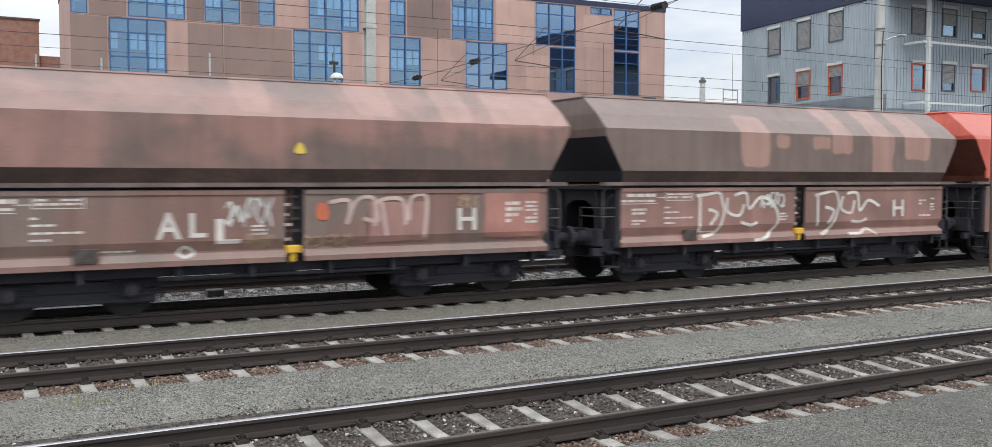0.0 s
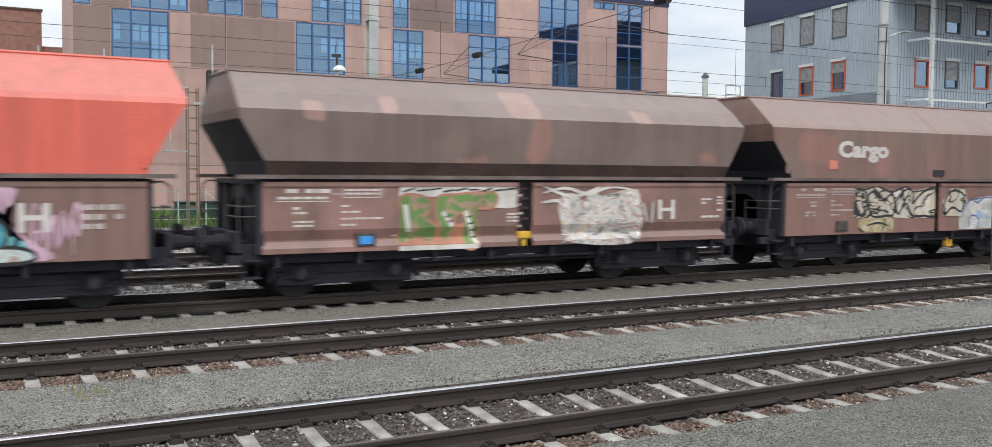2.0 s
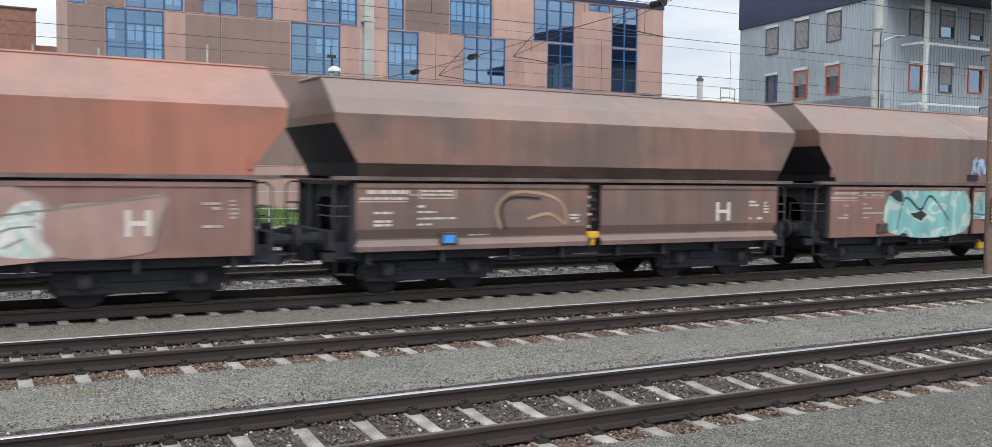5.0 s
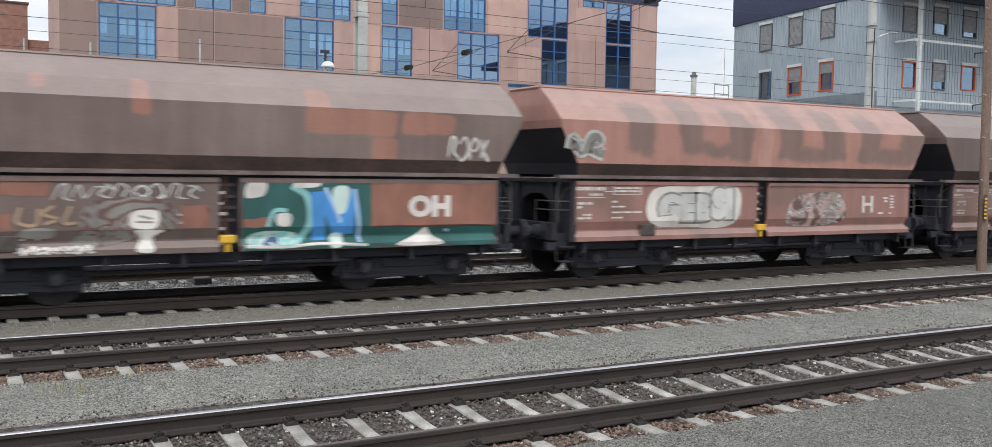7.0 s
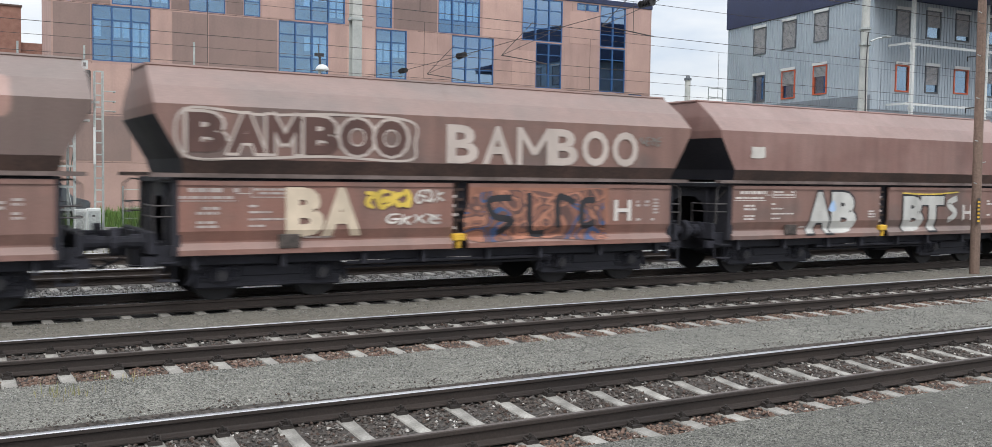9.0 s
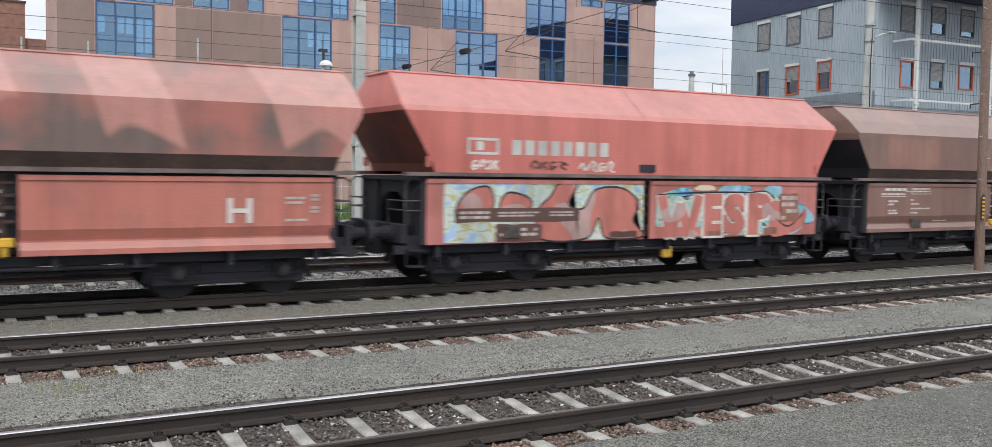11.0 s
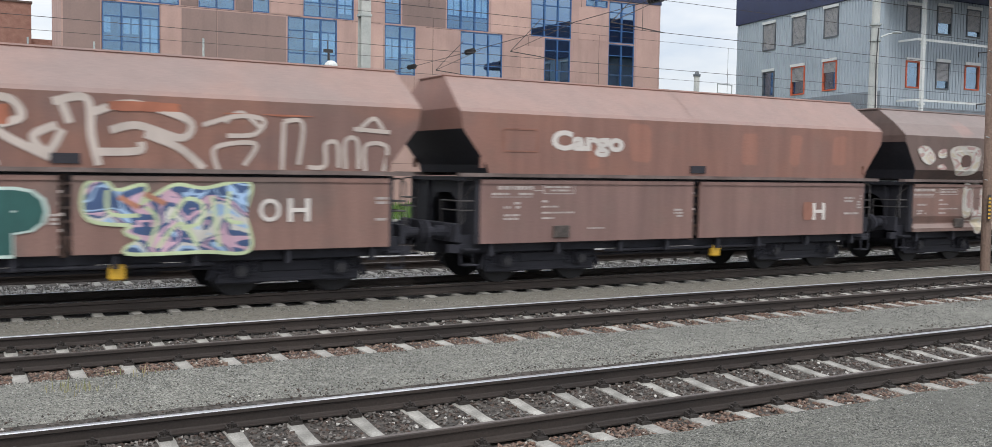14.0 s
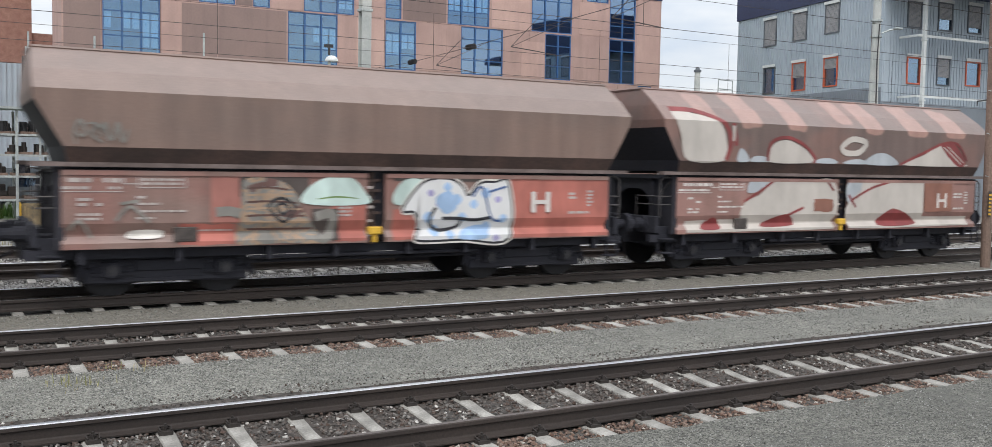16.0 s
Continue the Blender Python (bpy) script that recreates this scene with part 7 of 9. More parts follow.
        MC = [[(5.62, 1.38), (5.86, 1.84), (6.14, 1.9), (6.25, 1.65), (6.58, 1.9), (6.75, 1.85), (6.62, 1.35), (6.4, 1.44), (6.01, 1.36), (5.79, 1.28)], [(6.78, 1.37), (6.87, 1.73), (7.23, 1.91), (7.65, 1.88), (7.42, 1.77), (7.09, 1.65), (7.02, 1.48), (7.24, 1.43), (7.54, 1.54), (7.59, 1.35), (7.09, 1.25)], [(6.53, 1.15), (6.94, 1.19), (7.42, 1.07), (7.24, 0.91), (6.57, 0.87)]]
        sd.strokes(MC, 0.05, G["grey"], "outline", closed=True)
        sd.blobs(MC, G["aqua"])
        sd.strokes([[(5.57, 1.39), (6.13, 1.34), (6.71, 1.38), (7.68, 1.38)], [(5.86, 1.78), (5.94, 1.46)], [(7.12, 1.6), (7.23, 1.77), (7.57, 1.84)]], 0.04, G["navy"], "outline")
        sd.rects([(7.71, 8.72, 0.87, 1.98)], G["orange"], "graffiti_fill")
        sd.rects([(7.90, 8.23, 1.26, 1.57)], G["rust"], "graffiti_fill")
        sd.tag(*(7.75, 8.76, 1.51, 1.92), 63, G["lilac"], 4, 0.07)
        sd.tag(*(8.49, 8.72, 0.91, 1.27), 66, G["chalk"], 2, 0.05)
        sd.tag(*(5.45, 6.64, 2.39, 2.89), 64, G["sky"], 6, 0.085)
        sd.tag(*(10.38, 11.12, 2.36, 2.81), 65, G["chalk"], 4, 0.05)
        t("O", 8.83, 9.22, 1.28, 1.68, W, 0.02)
        t("H", 9.36, 9.76, 1.28, 1.68, W, 0.02)
    elif i == 10:
        sd.tag(2.95, 5.2, 1.70, 1.97, 71, G["silver"], 8, 0.035)
        sd.rects([(1.2, 2.1, 1.72, 2.02), (2.15, 2.9, 1.78, 2.03), (4.85, 5.3, 1.25, 1.62), (0.6, 0.95, 1.2, 1.7), (1.7, 2.35, 1.26, 1.5)], G["rust"], "primer_patch")
        standard_marks(sd, 310, M["faint"])
        sd.blobs([[(3.4, 1.0), (3.4, 1.6), (3.9, 1.75), (4.6, 1.7), (4.8, 1.3), (4.2, 1.1)]], sw("brown grey brown grey brown", 1.6, 31, 1.2), "graffiti_cloud")
        sd.strokes([[(2.5, 1.6), (2.45, 1.38), (2.7, 1.33), (2.75, 1.58)], [(2.95, 1.62), (2.8, 1.5), (3.0, 1.42), (2.82, 1.34)], [(3.2, 1.62), (3.1, 1.36), (3.28, 1.36)]], 0.05, G["tan"])
        sd.blobs([[(2.45, 1.15), (2.6, 1.28), (2.95, 1.26), (2.9, 1.12)], [(3.2, 0.95), (3.3, 1.15), (3.6, 1.1), (3.5, 0.92)], [(0.9, 0.9), (0.85, 1.1), (1.4, 1.1), (1.4, 0.9)]], G["grey"])
        sd.blobs([[(4.08, 1.28), (4.1, 1.52), (4.48, 1.53), (4.45, 1.26)], [(4.15, 0.9), (4.25, 1.15), (4.1, 1.22), (4.58, 1.22), (4.4, 1.1), (4.42, 0.88)]], G["chalk"])
        sd.strokes([[(4.2, 1.46), (4.4, 1.4)], [(4.15, 1.36), (4.42, 1.35)]], 0.035, G["grey"], "outline")
        sd.tag(2.45, 3.5, 0.88, 0.99, 73, G["chalk"], 7, 0.05)
        sd.rects([(5.85, 8.17, 0.86, 2.03)], G["pine"], "graffiti_fill")
        sd.rects([(8.17, 10.75, 1.22, 2.04)], G["rust"], "graffiti_fill")
        sd.rects([(8.17, 10.75, 0.86, 1.2)], G["pine"], "graffiti_fill")
        sd.rects([(5.87, 6.3, 1.24, 1.4)], G["rust"], "primer_patch")
        sd.strokes([[(6.7, 1.95), (6.98, 1.75), (7.02, 1.3), (6.8, 1.0), (6.5, 0.92)]], 0.12, G["aqua"])
        sd.strokes([[(6.28, 1.25), (6.4, 1.52), (6.62, 1.52)]], 0.07, G["aqua"])
        sd.blobs([[(6.45, 1.28), (6.45, 1.46), (6.68, 1.46), (6.66, 1.26)], [(5.9, 1.75), (5.95, 2.0), (6.25, 2.0), (6.2, 1.78)], [(6.75, 1.92), (6.8, 2.02), (7.2, 2.02), (7.15, 1.93)]], G["chalk"])
        sd.blobs([[(5.95, 0.95), (6.1, 1.16), (6.75, 1.14), (6.7, 0.92)]], sw("navy mint aqua mint", 3.0, 32, 1.0))
        sd.strokes([[(7.15, 1.85), (7.2, 1.0)], [(7.25, 1.85), (7.6, 1.05)], [(7.75, 1.9), (7.72, 1.1)]], 0.24, G["blue"])
        sd.strokes([[(7.3, 1.92), (7.52, 1.5), (7.58, 1.3)], [(7.85, 1.9), (7.92, 1.4), (7.95, 0.95)], [(7.45, 1.0), (7.6, 0.92)]], 0.07, G["sky"], "highlight")
        sd.blobs([[(7.5, 1.5), (7.45, 1.9), (7.75, 1.92), (7.68, 1.5)], [(7.4, 0.88), (7.42, 1.1), (7.62, 1.1), (7.6, 0.88)]], G["mint"])
        sd.strokes([[(5.9, 0.92), (6.6, 0.9), (7.2, 0.94), (8.1, 0.9)]], 0.05, G["chalk"], "highlight")
        sd.blobs([[(8.65, 0.88), (9.05, 1.05), (9.25, 1.2), (9.4, 1.05), (9.6, 0.88)]], G["chalk"])
        sd.rects([(9.65, 9.75, 1.1, 1.16)], G["sky"], "graffiti_fill")
        t("OH", 8.9, 9.77, 1.38, 1.79, W, 0.06)
        sd.tag(9.7, 10.6, 2.42, 2.88, 75, G["chalk"], 4, 0.06)
    elif i == 11:
        sd.blobs([[(2.25, 1.2), (3.5, 1.08), (4.65, 1.15), (4.75, 1.95), (3.5, 1.98), (2.3, 1.9)]], G["chalk"], "graffiti_cloud")
        t("GEB", 2.45, 4.0, 1.2, 1.82, G["silver"], 0.08, edge=G["grey"], name="graffiti")
        t("SI", 3.95, 4.6, 1.25, 1.95, G["silver"], 0.08, edge=G["grey"], name="graffiti")
        sd.blobs([[(6.4, 1.1), (6.5, 1.7), (7.2, 1.85), (8.1, 1.8), (8.2, 1.15)]], sw("brown grey rose grey silver brown", 2.2, 13, 1.5))
        sd.piece(0.15, 0.95, 2.6, 3.0, 2, 82, G["grey"], G["silver"])
        t("H", 8.9, 9.3, 1.36, 1.78, W, 0.02)
    elif i == 12:
        sd.blobs([[(1.95, 1.25), (2.0, 1.4), (2.2, 1.52), (2.45, 1.35), (2.4, 1.22)], [(1.95, 1.55), (2.0, 1.68), (2.15, 1.66), (2.1, 1.55)], [(3.1, 1.66), (3.2, 1.85), (3.45, 1.86), (3.4, 1.66)], [(3.4, 1.9), (3.45, 1.98), (3.62, 1.97), (3.6, 1.88)],
                  [(3.75, 1.8), (3.8, 1.9), (4.1, 1.86), (4.0, 1.76)], [(4.6, 1.82), (4.62, 1.88), (4.8, 1.87), (4.78, 1.8)], [(3.8, 0.86), (3.85, 0.94), (4.05, 0.93), (4.0, 0.86)],
                  [(5.85, 1.75), (5.85, 1.95), (6.3, 1.98), (6.2, 1.75)], [(6.95, 1.82), (7.0, 1.98), (7.4, 1.97), (7.3, 1.82)], [(7.6, 1.9), (7.65, 1.99), (7.9, 1.98), (7.85, 1.88)]], G["blue"], "graffiti_cloud")
        sil = sw("grey silver silver silver chalk silver", 1.1, 14, 0.7)
        BOT = [[(2.2, 1.5), (2.25, 1.75), (2.55, 1.86), (3.0, 1.8), (3.25, 1.6), (3.1, 1.35), (3.25, 1.1), (2.95, 0.92), (2.65, 0.92), (2.6, 1.25), (2.35, 1.3)],
               [(3.2, 1.35), (3.25, 1.65), (3.5, 1.8), (3.8, 1.72), (3.9, 1.4), (3.8, 1.05), (3.5, 0.9), (3.25, 1.05)], [(3.85, 1.7), (4.1, 1.86), (4.5, 1.86), (4.72, 1.7), (4.65, 1.4), (4.45, 1.3), (4.4, 0.95), (4.0, 0.92), (4.0, 1.4)],
               [(4.6, 1.55), (4.8, 1.72), (5.2, 1.75), (5.22, 1.55), (4.95, 1.5)],
               [(6.15, 0.92), (6.2, 1.5), (6.15, 1.9), (6.5, 1.95), (6.6, 1.6), (6.75, 1.95), (7.05, 1.95), (6.95, 1.5), (7.1, 0.95), (6.8, 0.92), (6.6, 1.15), (6.5, 0.9)], [(7.15, 0.92), (7.2, 1.4), (7.25, 1.9), (8.0, 1.95), (8.02, 1.7), (7.75, 1.6), (8.0, 1.45), (8.0, 0.94), (7.6, 0.92)]]
        for shp in BOT:
            sd.blobs([shp], sil)
            sd.strokes([shp], 0.04, G["grey"], "outline", closed=True)
        for lines in ([[(2.4, 1.82), (2.9, 1.84), (3.15, 1.7)], [(3.4, 1.76), (3.75, 1.74), (3.88, 1.5)], [(4.1, 1.83), (4.55, 1.82), (4.7, 1.6)], [(6.2, 1.9), (6.5, 1.92)], [(7.3, 1.9), (7.95, 1.92)]],):
            sd.strokes(lines, 0.05, G["black"], "outline", True)
        sd.strokes([[(2.6, 1.55), (2.9, 1.5), (2.95, 1.35)], [(3.45, 1.05), (3.55, 1.4), (3.65, 1.05)], [(6.35, 1.2), (6.6, 1.35), (6.9, 1.2)], [(7.3, 1.05), (7.5, 1.4), (7.9, 1.4)], [(7.4, 0.98), (7.55, 1.2)]], 0.07, G["grey"], "shading", True)
        t("H", 8.65, 9.05, 1.28, 1.7, W, 0.02)
        sd.label_card(M["card"])
    elif i == 13:
        sd.strokes([[(0.15, 3.24), (1.4, 3.2), (2.8, 3.26), (4.2, 3.2), (4.3, 2.8), (4.15, 2.48), (2.6, 2.52), (1.2, 2.46), (0.15, 2.5)]], 0.045, CREAMW, closed=True)
        for k, c in enumerate("BAMBOO"):
            a = 0.2 + k * 0.66
            t(c, a, a + 0.64, 2.55, 3.2, G["brown"], 0.05, edge=CREAMW, name="graffiti", ew=0.045)
        for k, c in enumerate("BAMBOO"):
            a = 4.95 + k * 0.775
            t(c, a, a + (0.82 if c == "M" else 0.68), 2.45, 3.18, CREAMW, 0.03, name="graffiti")
        sd.tag(9.55, 10.1, 2.9, 3.1, 101, G["grey"], 4, 0.035)
        t("B", 1.85, 2.55, 1.12, 1.98, G["cream"], 0.055, name="graffiti")
        t("A", 2.5, 3.25, 1.12, 1.98, G["cream"], 0.055, name="graffiti")
        sd.tag(3.3, 4.25, 1.6, 1.92, 102, G["yellow"], 4, 0.11)
        sd.tag(3.7, 4.8, 1.3, 1.5, 103, G["chalk"], 4, 0.045)
        sd.tag(4.3, 4.9, 1.7, 1.95, 104, G["chalk"], 3, 0.045)
        sd.rects([(5.35, 8.75, 1.24, 2.02)], spray("dull_orange", (0.30, 0.135, 0.09, 1)), "graffiti_fill")
        sd.blobs([[(5.45, 1.0), (5.5, 1.8), (6.4, 1.95), (7.6, 1.9), (8.6, 1.95), (8.5, 1.3), (8.7, 0.95), (7.0, 1.0)]], sw("brown rust orange brown rust navy brown rust", 1.5, 16, 1.2))
        sd.strokes([[(6.4, 1.8), (5.9, 1.75), (6.0, 1.45), (6.4, 1.35), (6.1, 1.1)], [(6.8, 1.9), (6.85, 1.15), (7.2, 1.1)], [(7.5, 1.2), (7.5, 1.8), (7.9, 1.7)], [(8.4, 1.75), (8.1, 1.7), (8.1, 1.25), (8.4, 1.3)]], 0.13, G["black"], "outline")
        t("H", 8.9, 9.35, 1.32, 1.76, W, 0.02)
    elif i == 14:
        t("A", 2.4, 3.3, 0.95, 1.95, G["silver"], 0.06, edge=G["black"], name="graffiti")
        t("B", 3.25, 4.15, 0.95, 1.95, G["silver"], 0.06, edge=G["black"], name="graffiti")
        sd.blobs([[(3.15, 1.5), (3.3, 1.75), (3.4, 1.5)]], G["sky"])
        t("BT", 5.95, 7.6, 0.95, 1.85, G["silver"], 0.06, edge=G["black"], name="graffiti")
        sd.strokes([[(8.15, 1.8), (7.8, 1.65), (8.1, 1.4), (7.8, 1.2)]], 0.16, G["silver"])
        sd.strokes([[(5.9, 1.93), (7.0, 1.9), (8.2, 1.96)]], 0.04, G["yellow"])
        t("H", 8.4, 8.85, 1.2, 1.62, W, 0.02)
        sd.rects([(0.52, 0.95, 2.72, 2.98)], G["chalk"], "primer_patch")
    elif i == 15:
        t("H", 8.5, 8.92, 1.3, 1.72, W, 0.02)
    elif i == 16:
        for k in range(8):
            x = 1.5 + 0.3 * k
            sd.rects([(x, x + 0.21, 2.56, 2.85)], G["silver"], "worn_lettering")
        sd.rects([(0.5, 1.2, 2.55, 2.6), (0.5, 1.2, 2.82, 2.87), (0.5, 0.56, 2.6, 2.82), (1.14, 1.2, 2.6, 2.82), (0.7, 0.85, 2.63, 2.8)], G["silver"], "worn_emblem")
        sd.tag(1.9, 2.8, 2.25, 2.45, 111, G["brown"], 4, 0.05)
        sd.tag(3.1, 4.0, 2.25, 2.45, 112, G["chalk"], 4, 0.05)
        sd.tag(0.6, 1.2, 2.25, 2.45, 113, G["chalk"], 4, 0.05)
        sd.rects([(0.02, 4.93, 0.87, 2.04)], sw("sky mint mint yel mint chalk mint", 3.2, 17, 0.6), "graffiti_cloud")
        cor = sw("rose coral coral coral rose", 0.9, 18, 0.5)
        CO = [[(0.3, 1.5), (0.55, 1.85), (1.0, 1.92), (1.05, 1.5)], [(1.25, 1.5), (1.4, 1.82), (1.9, 1.72), (1.9, 1.5)], [(2.2, 0.9), (2.1, 1.45), (2.4, 1.75), (2.6, 2.0), (3.05, 2.0), (2.85, 1.6), (3.2, 1.5), (3.5, 1.88), (4.2, 1.92), (4.65, 1.6), (4.5, 1.25), (4.9, 0.9), (3.8, 0.89), (3.6, 1.3), (3.3, 0.89)]]
        sd.blobs(CO, cor)
        sd.strokes(CO, 0.04, G["black"], "outline", closed=True)
        sd.rects([(0.25, 3.1, 1.25, 1.52), (1.15, 2.2, 0.88, 1.2), (3.9, 4.6, 0.9, 1.02)], G["brown"], "primer_patch")
        sd.bars(0.35, 1.0, 1.3, 1.48, 118, M["faint"], 2, 0.8)
        sd.bars(1.2, 2.2, 1.34, 1.46, 119, M["faint"], 2, 0.95)
        sd.bars(2.4, 3.0, 1.34, 1.46, 120, M["faint"], 2, 0.95)
        sd.bars(1.25, 2.1, 0.95, 1.15, 121, M["faint"], 2, 0.7)
        sd.rects([(5.12, 8.79, 0.87, 1.78)], sw("black mint aqua cream mint black aqua", 2.6, 20, 0.8), "graffiti_fill")
        sd.blobs([[(6.88, 1.81), (7.14, 2.04), (7.57, 2.04), (7.84, 1.97), (7.79, 1.78)], [(8.22, 1.81), (8.51, 2.04), (8.81, 1.98), (8.79, 1.79)], [(9.39, 1.57), (9.63, 1.52), (9.95, 1.27), (9.89, 1.14), (9.56, 1.14)], [(9.09, 0.87), (9.45, 1.04), (9.57, 1.01), (9.27, 0.87)], [(5.28, 1.78), (5.89, 1.94), (6.18, 1.78)]], sw("aqua blue aqua sky aqua", 1.2, 19, 0.6), "graffiti_cloud")
        sd.blobs([[(6.18, 1.89), (6.38, 2.02), (6.63, 2.01), (6.78, 1.89)]], G["cream"], "graffiti_cloud")
        for c, box4 in (("W", (5.13, 6.44, 0.87, 1.77)), ("E", (6.47, 7.00, 0.87, 1.80)), ("S", (7.03, 7.71, 0.87, 1.81)), ("P", (7.79, 8.56, 0.87, 1.82))):
            x0, x1, z0, z1 = box4
            t(c, x0, x1, z0, z1, cor, 0.13 if c == "W" else 0.075, edge=G["chalk"], name="graffiti", ew=0.03)
        sd.rects([(5.12, 6.37, 0.87, 1.08), (8.56, 8.79, 0.88, 1.64)], cor, "graffiti_fill")
        sd.blobs([[(8.56, 1.64), (8.85, 1.35), (9.27, 1.19), (9.64, 1.46), (9.61, 1.09), (9.09, 0.87), (8.5, 0.87)]], cor)
        sd.strokes([[(5.14, 1.78), (5.56, 1.81), (6.38, 1.83), (7.14, 1.84), (7.84, 1.84), (8.35, 1.86), (8.65, 1.67)], [(8.68, 1.23), (9.09, 1.05), (9.57, 1.34)]], 0.04, G["black"], "outline", True)
        sd.rects([(8.82, 9.40, 1.15, 1.81), (6.60, 6.93, 0.87, 0.98), (8.29, 8.71, 0.87, 1.03)], G["rust"], "primer_patch")
        sd.bars(*(8.85, 9.36, 1.17, 1.79), 122, M["faint"], 4, 0.7)
    elif i == 17:
        EMB = spray("worn_pink_paint", (0.33, 0.20, 0.17, 1), 0.6, 0.25)
        t("H", 7.75, 8.2, 1.3, 1.72, W, 0.03)
        sd.strokes([[(4.5, 2.5), (5.35, 2.5), (5.35, 3.2), (4.9, 3.3), (4.5, 3.2)]], 0.05, EMB, "worn_emblem", closed=True)
        sd.strokes([[(4.62, 2.6), (4.7, 3.05)], [(4.85, 2.62), (4.9, 3.08)], [(5.1, 2.62), (5.12, 3.08)], [(4.62, 2.85), (5.25, 2.8)], [(4.6, 3.12), (5.28, 3.06)]], 0.045, EMB, "worn_emblem")
    elif i == 18:
        for k, (c, dz) in enumerate(zip("MOTE", (0.0, 0.14, 0.16, 0.08))):
            a = 3.62 + 0.5 * k
            t(c, a, a + 0.46, 2.62 + dz, 2.98 + dz, W, 0.06, 0.15 - 0.1 * k, name="graffiti")
        AR = [[(2.22, 1), (2.17, 1.47), (2.34, 1.56), (2.27, 1.98), (2.58, 1.99), (2.95, 1.93), (3.34, 1.98), (3.64, 1.79), (3.69, 1.67), (3.63, 0.99), (2.95, 0.96)], [(5.78, 1.02), (5.72, 1.61), (5.49, 1.75), (5.7, 1.94), (6.25, 1.96), (6.37, 1.71), (6.63, 1.95), (7.22, 1.91), (7.5, 1.73), (7.48, 0.99), (6.66, 0.96), (6.54, 1.34), (6.19, 0.97)]]
        sd.blobs(AR, sw("brown tan rust rose tan brown", 1.3, 20, 0.8))
        sd.strokes([[(3.1, 1.89), (3.34, 1.98), (3.61, 1.86), (3.69, 1.67)], [(2.17, 1.47), (2.42, 1.57), (2.73, 1.31)], [(5.49, 1.75), (5.7, 1.93), (6.25, 1.96)], [(6.54, 1.78), (6.88, 1.96), (7.22, 1.91), (7.5, 1.75)], [(5.84, 1.63), (6.02, 1.7), (6.08, 1.19)], [(6.83, 1.67), (7.12, 1.71), (7.18, 1.31), (6.85, 1.34)], [(2.87, 1.83), (3.18, 1.86), (3.2, 1.48), (2.92, 1.43)]], 0.05, G["cream"], "outline", True)
        sd.blobs([[(3.69, 1.87), (4.06, 1.83), (4.43, 1.91), (4.43, 1.66), (3.73, 1.66)], [(5.04, 1.8), (5.43, 1.83), (5.59, 1.73), (5.54, 1.59), (5.04, 1.61)]], spray("dull_green_spray", (0.16, 0.22, 0.09, 1), 0.55, 0.3))
        t("H", 8.05, 8.55, 1.28, 1.72, W, 0.03)
    elif i == 19:
        t("TOATE", 1.0, 2.7, 2.45, 2.7, G["cream"], 0.02)
        t("IFTC", 1.6, 3.1, 2.85, 3.12, G["tan"], 0.02, 0.2)
        sd.tag(0.1, 0.9, 2.65, 3.15, 141, G["tan"], 4, 0.06)
        sd.tag(0.2, 1.4, 2.28, 2.42, 142, G["chalk"], 6, 0.03)
        sd.blobs([[(2.66, 2.85), (3.5, 3.25), (3.49, 2.85), (3.24, 2.22), (3.02, 2.23), (3.22, 2.73), (2.98, 2.85)], [(2.9, 2.71), (3.17, 2.76), (3.13, 2.45), (2.92, 2.46)]], CREAMW)
        sd.strokes([[(3.5, 3.22), (4.05, 3.22), (4.22, 2.95), (3.89, 2.75), (4.61, 2.35)], [(3.66, 2.78), (3.86, 2.21)], [(4.65, 3.2), (5.13, 3.27), (5.2, 2.7), (5.3, 2.24)], [(4.71, 2.85), (4.38, 2.67), (4.58, 2.44), (4.79, 2.78)], [(4.77, 3.22), (4.89, 2.88)], [(5.21, 3.06), (5.81, 3.22), (6.66, 2.99), (6.56, 2.7), (5.89, 2.88), (5.47, 2.79)], [(5.3, 2.45), (5.89, 2.48), (5.92, 2.62)], [(5.98, 2.75), (6.52, 2.54), (6.91, 2.21)]], 0.125, CREAMW)
        sd.strokes([[(6.89, 2.92), (7.46, 3.09), (7.9, 3.04), (7.75, 2.8), (7.29, 2.76)], [(7.14, 2.19), (7.1, 2.56), (7.76, 2.64), (7.57, 2.27)], [(7.25, 2.98), (7.52, 3.15), (7.85, 2.91)], [(8.25, 3.02), (8.22, 2.21)], [(8.25, 3.03), (8.58, 3.01), (8.51, 2.3)], [(8.67, 2.26), (8.98, 2.29), (9, 2.66), (9.21, 2.68), (9.24, 2.26)], [(9.37, 2.24), (9.36, 2.72), (9.58, 2.75), (9.61, 2.24)], [(9.74, 2.21), (9.75, 2.66), (10.15, 2.65), (10.09, 2.21)], [(9.59, 2.91), (9.9, 3.15), (10.12, 2.89)], [(9.51, 2.95), (10.21, 2.91)]], 0.075, CREAMW)
        sd.rects([(3.50, 4.05, 2.83, 3.12), (5.45, 6.52, 3.11, 3.25), (7.26, 8.76, 3.12, 3.14)], spray("bright_rust_spray", (0.34, 0.12, 0.07, 1), 0.5, 0.3), "graffiti_fill")
        sd.blobs([[(0.2, 0.9), (0.8, 0.9), (0.9, 1.75), (0.6, 1.65), (0.3, 1.3)]], G["chalk"])
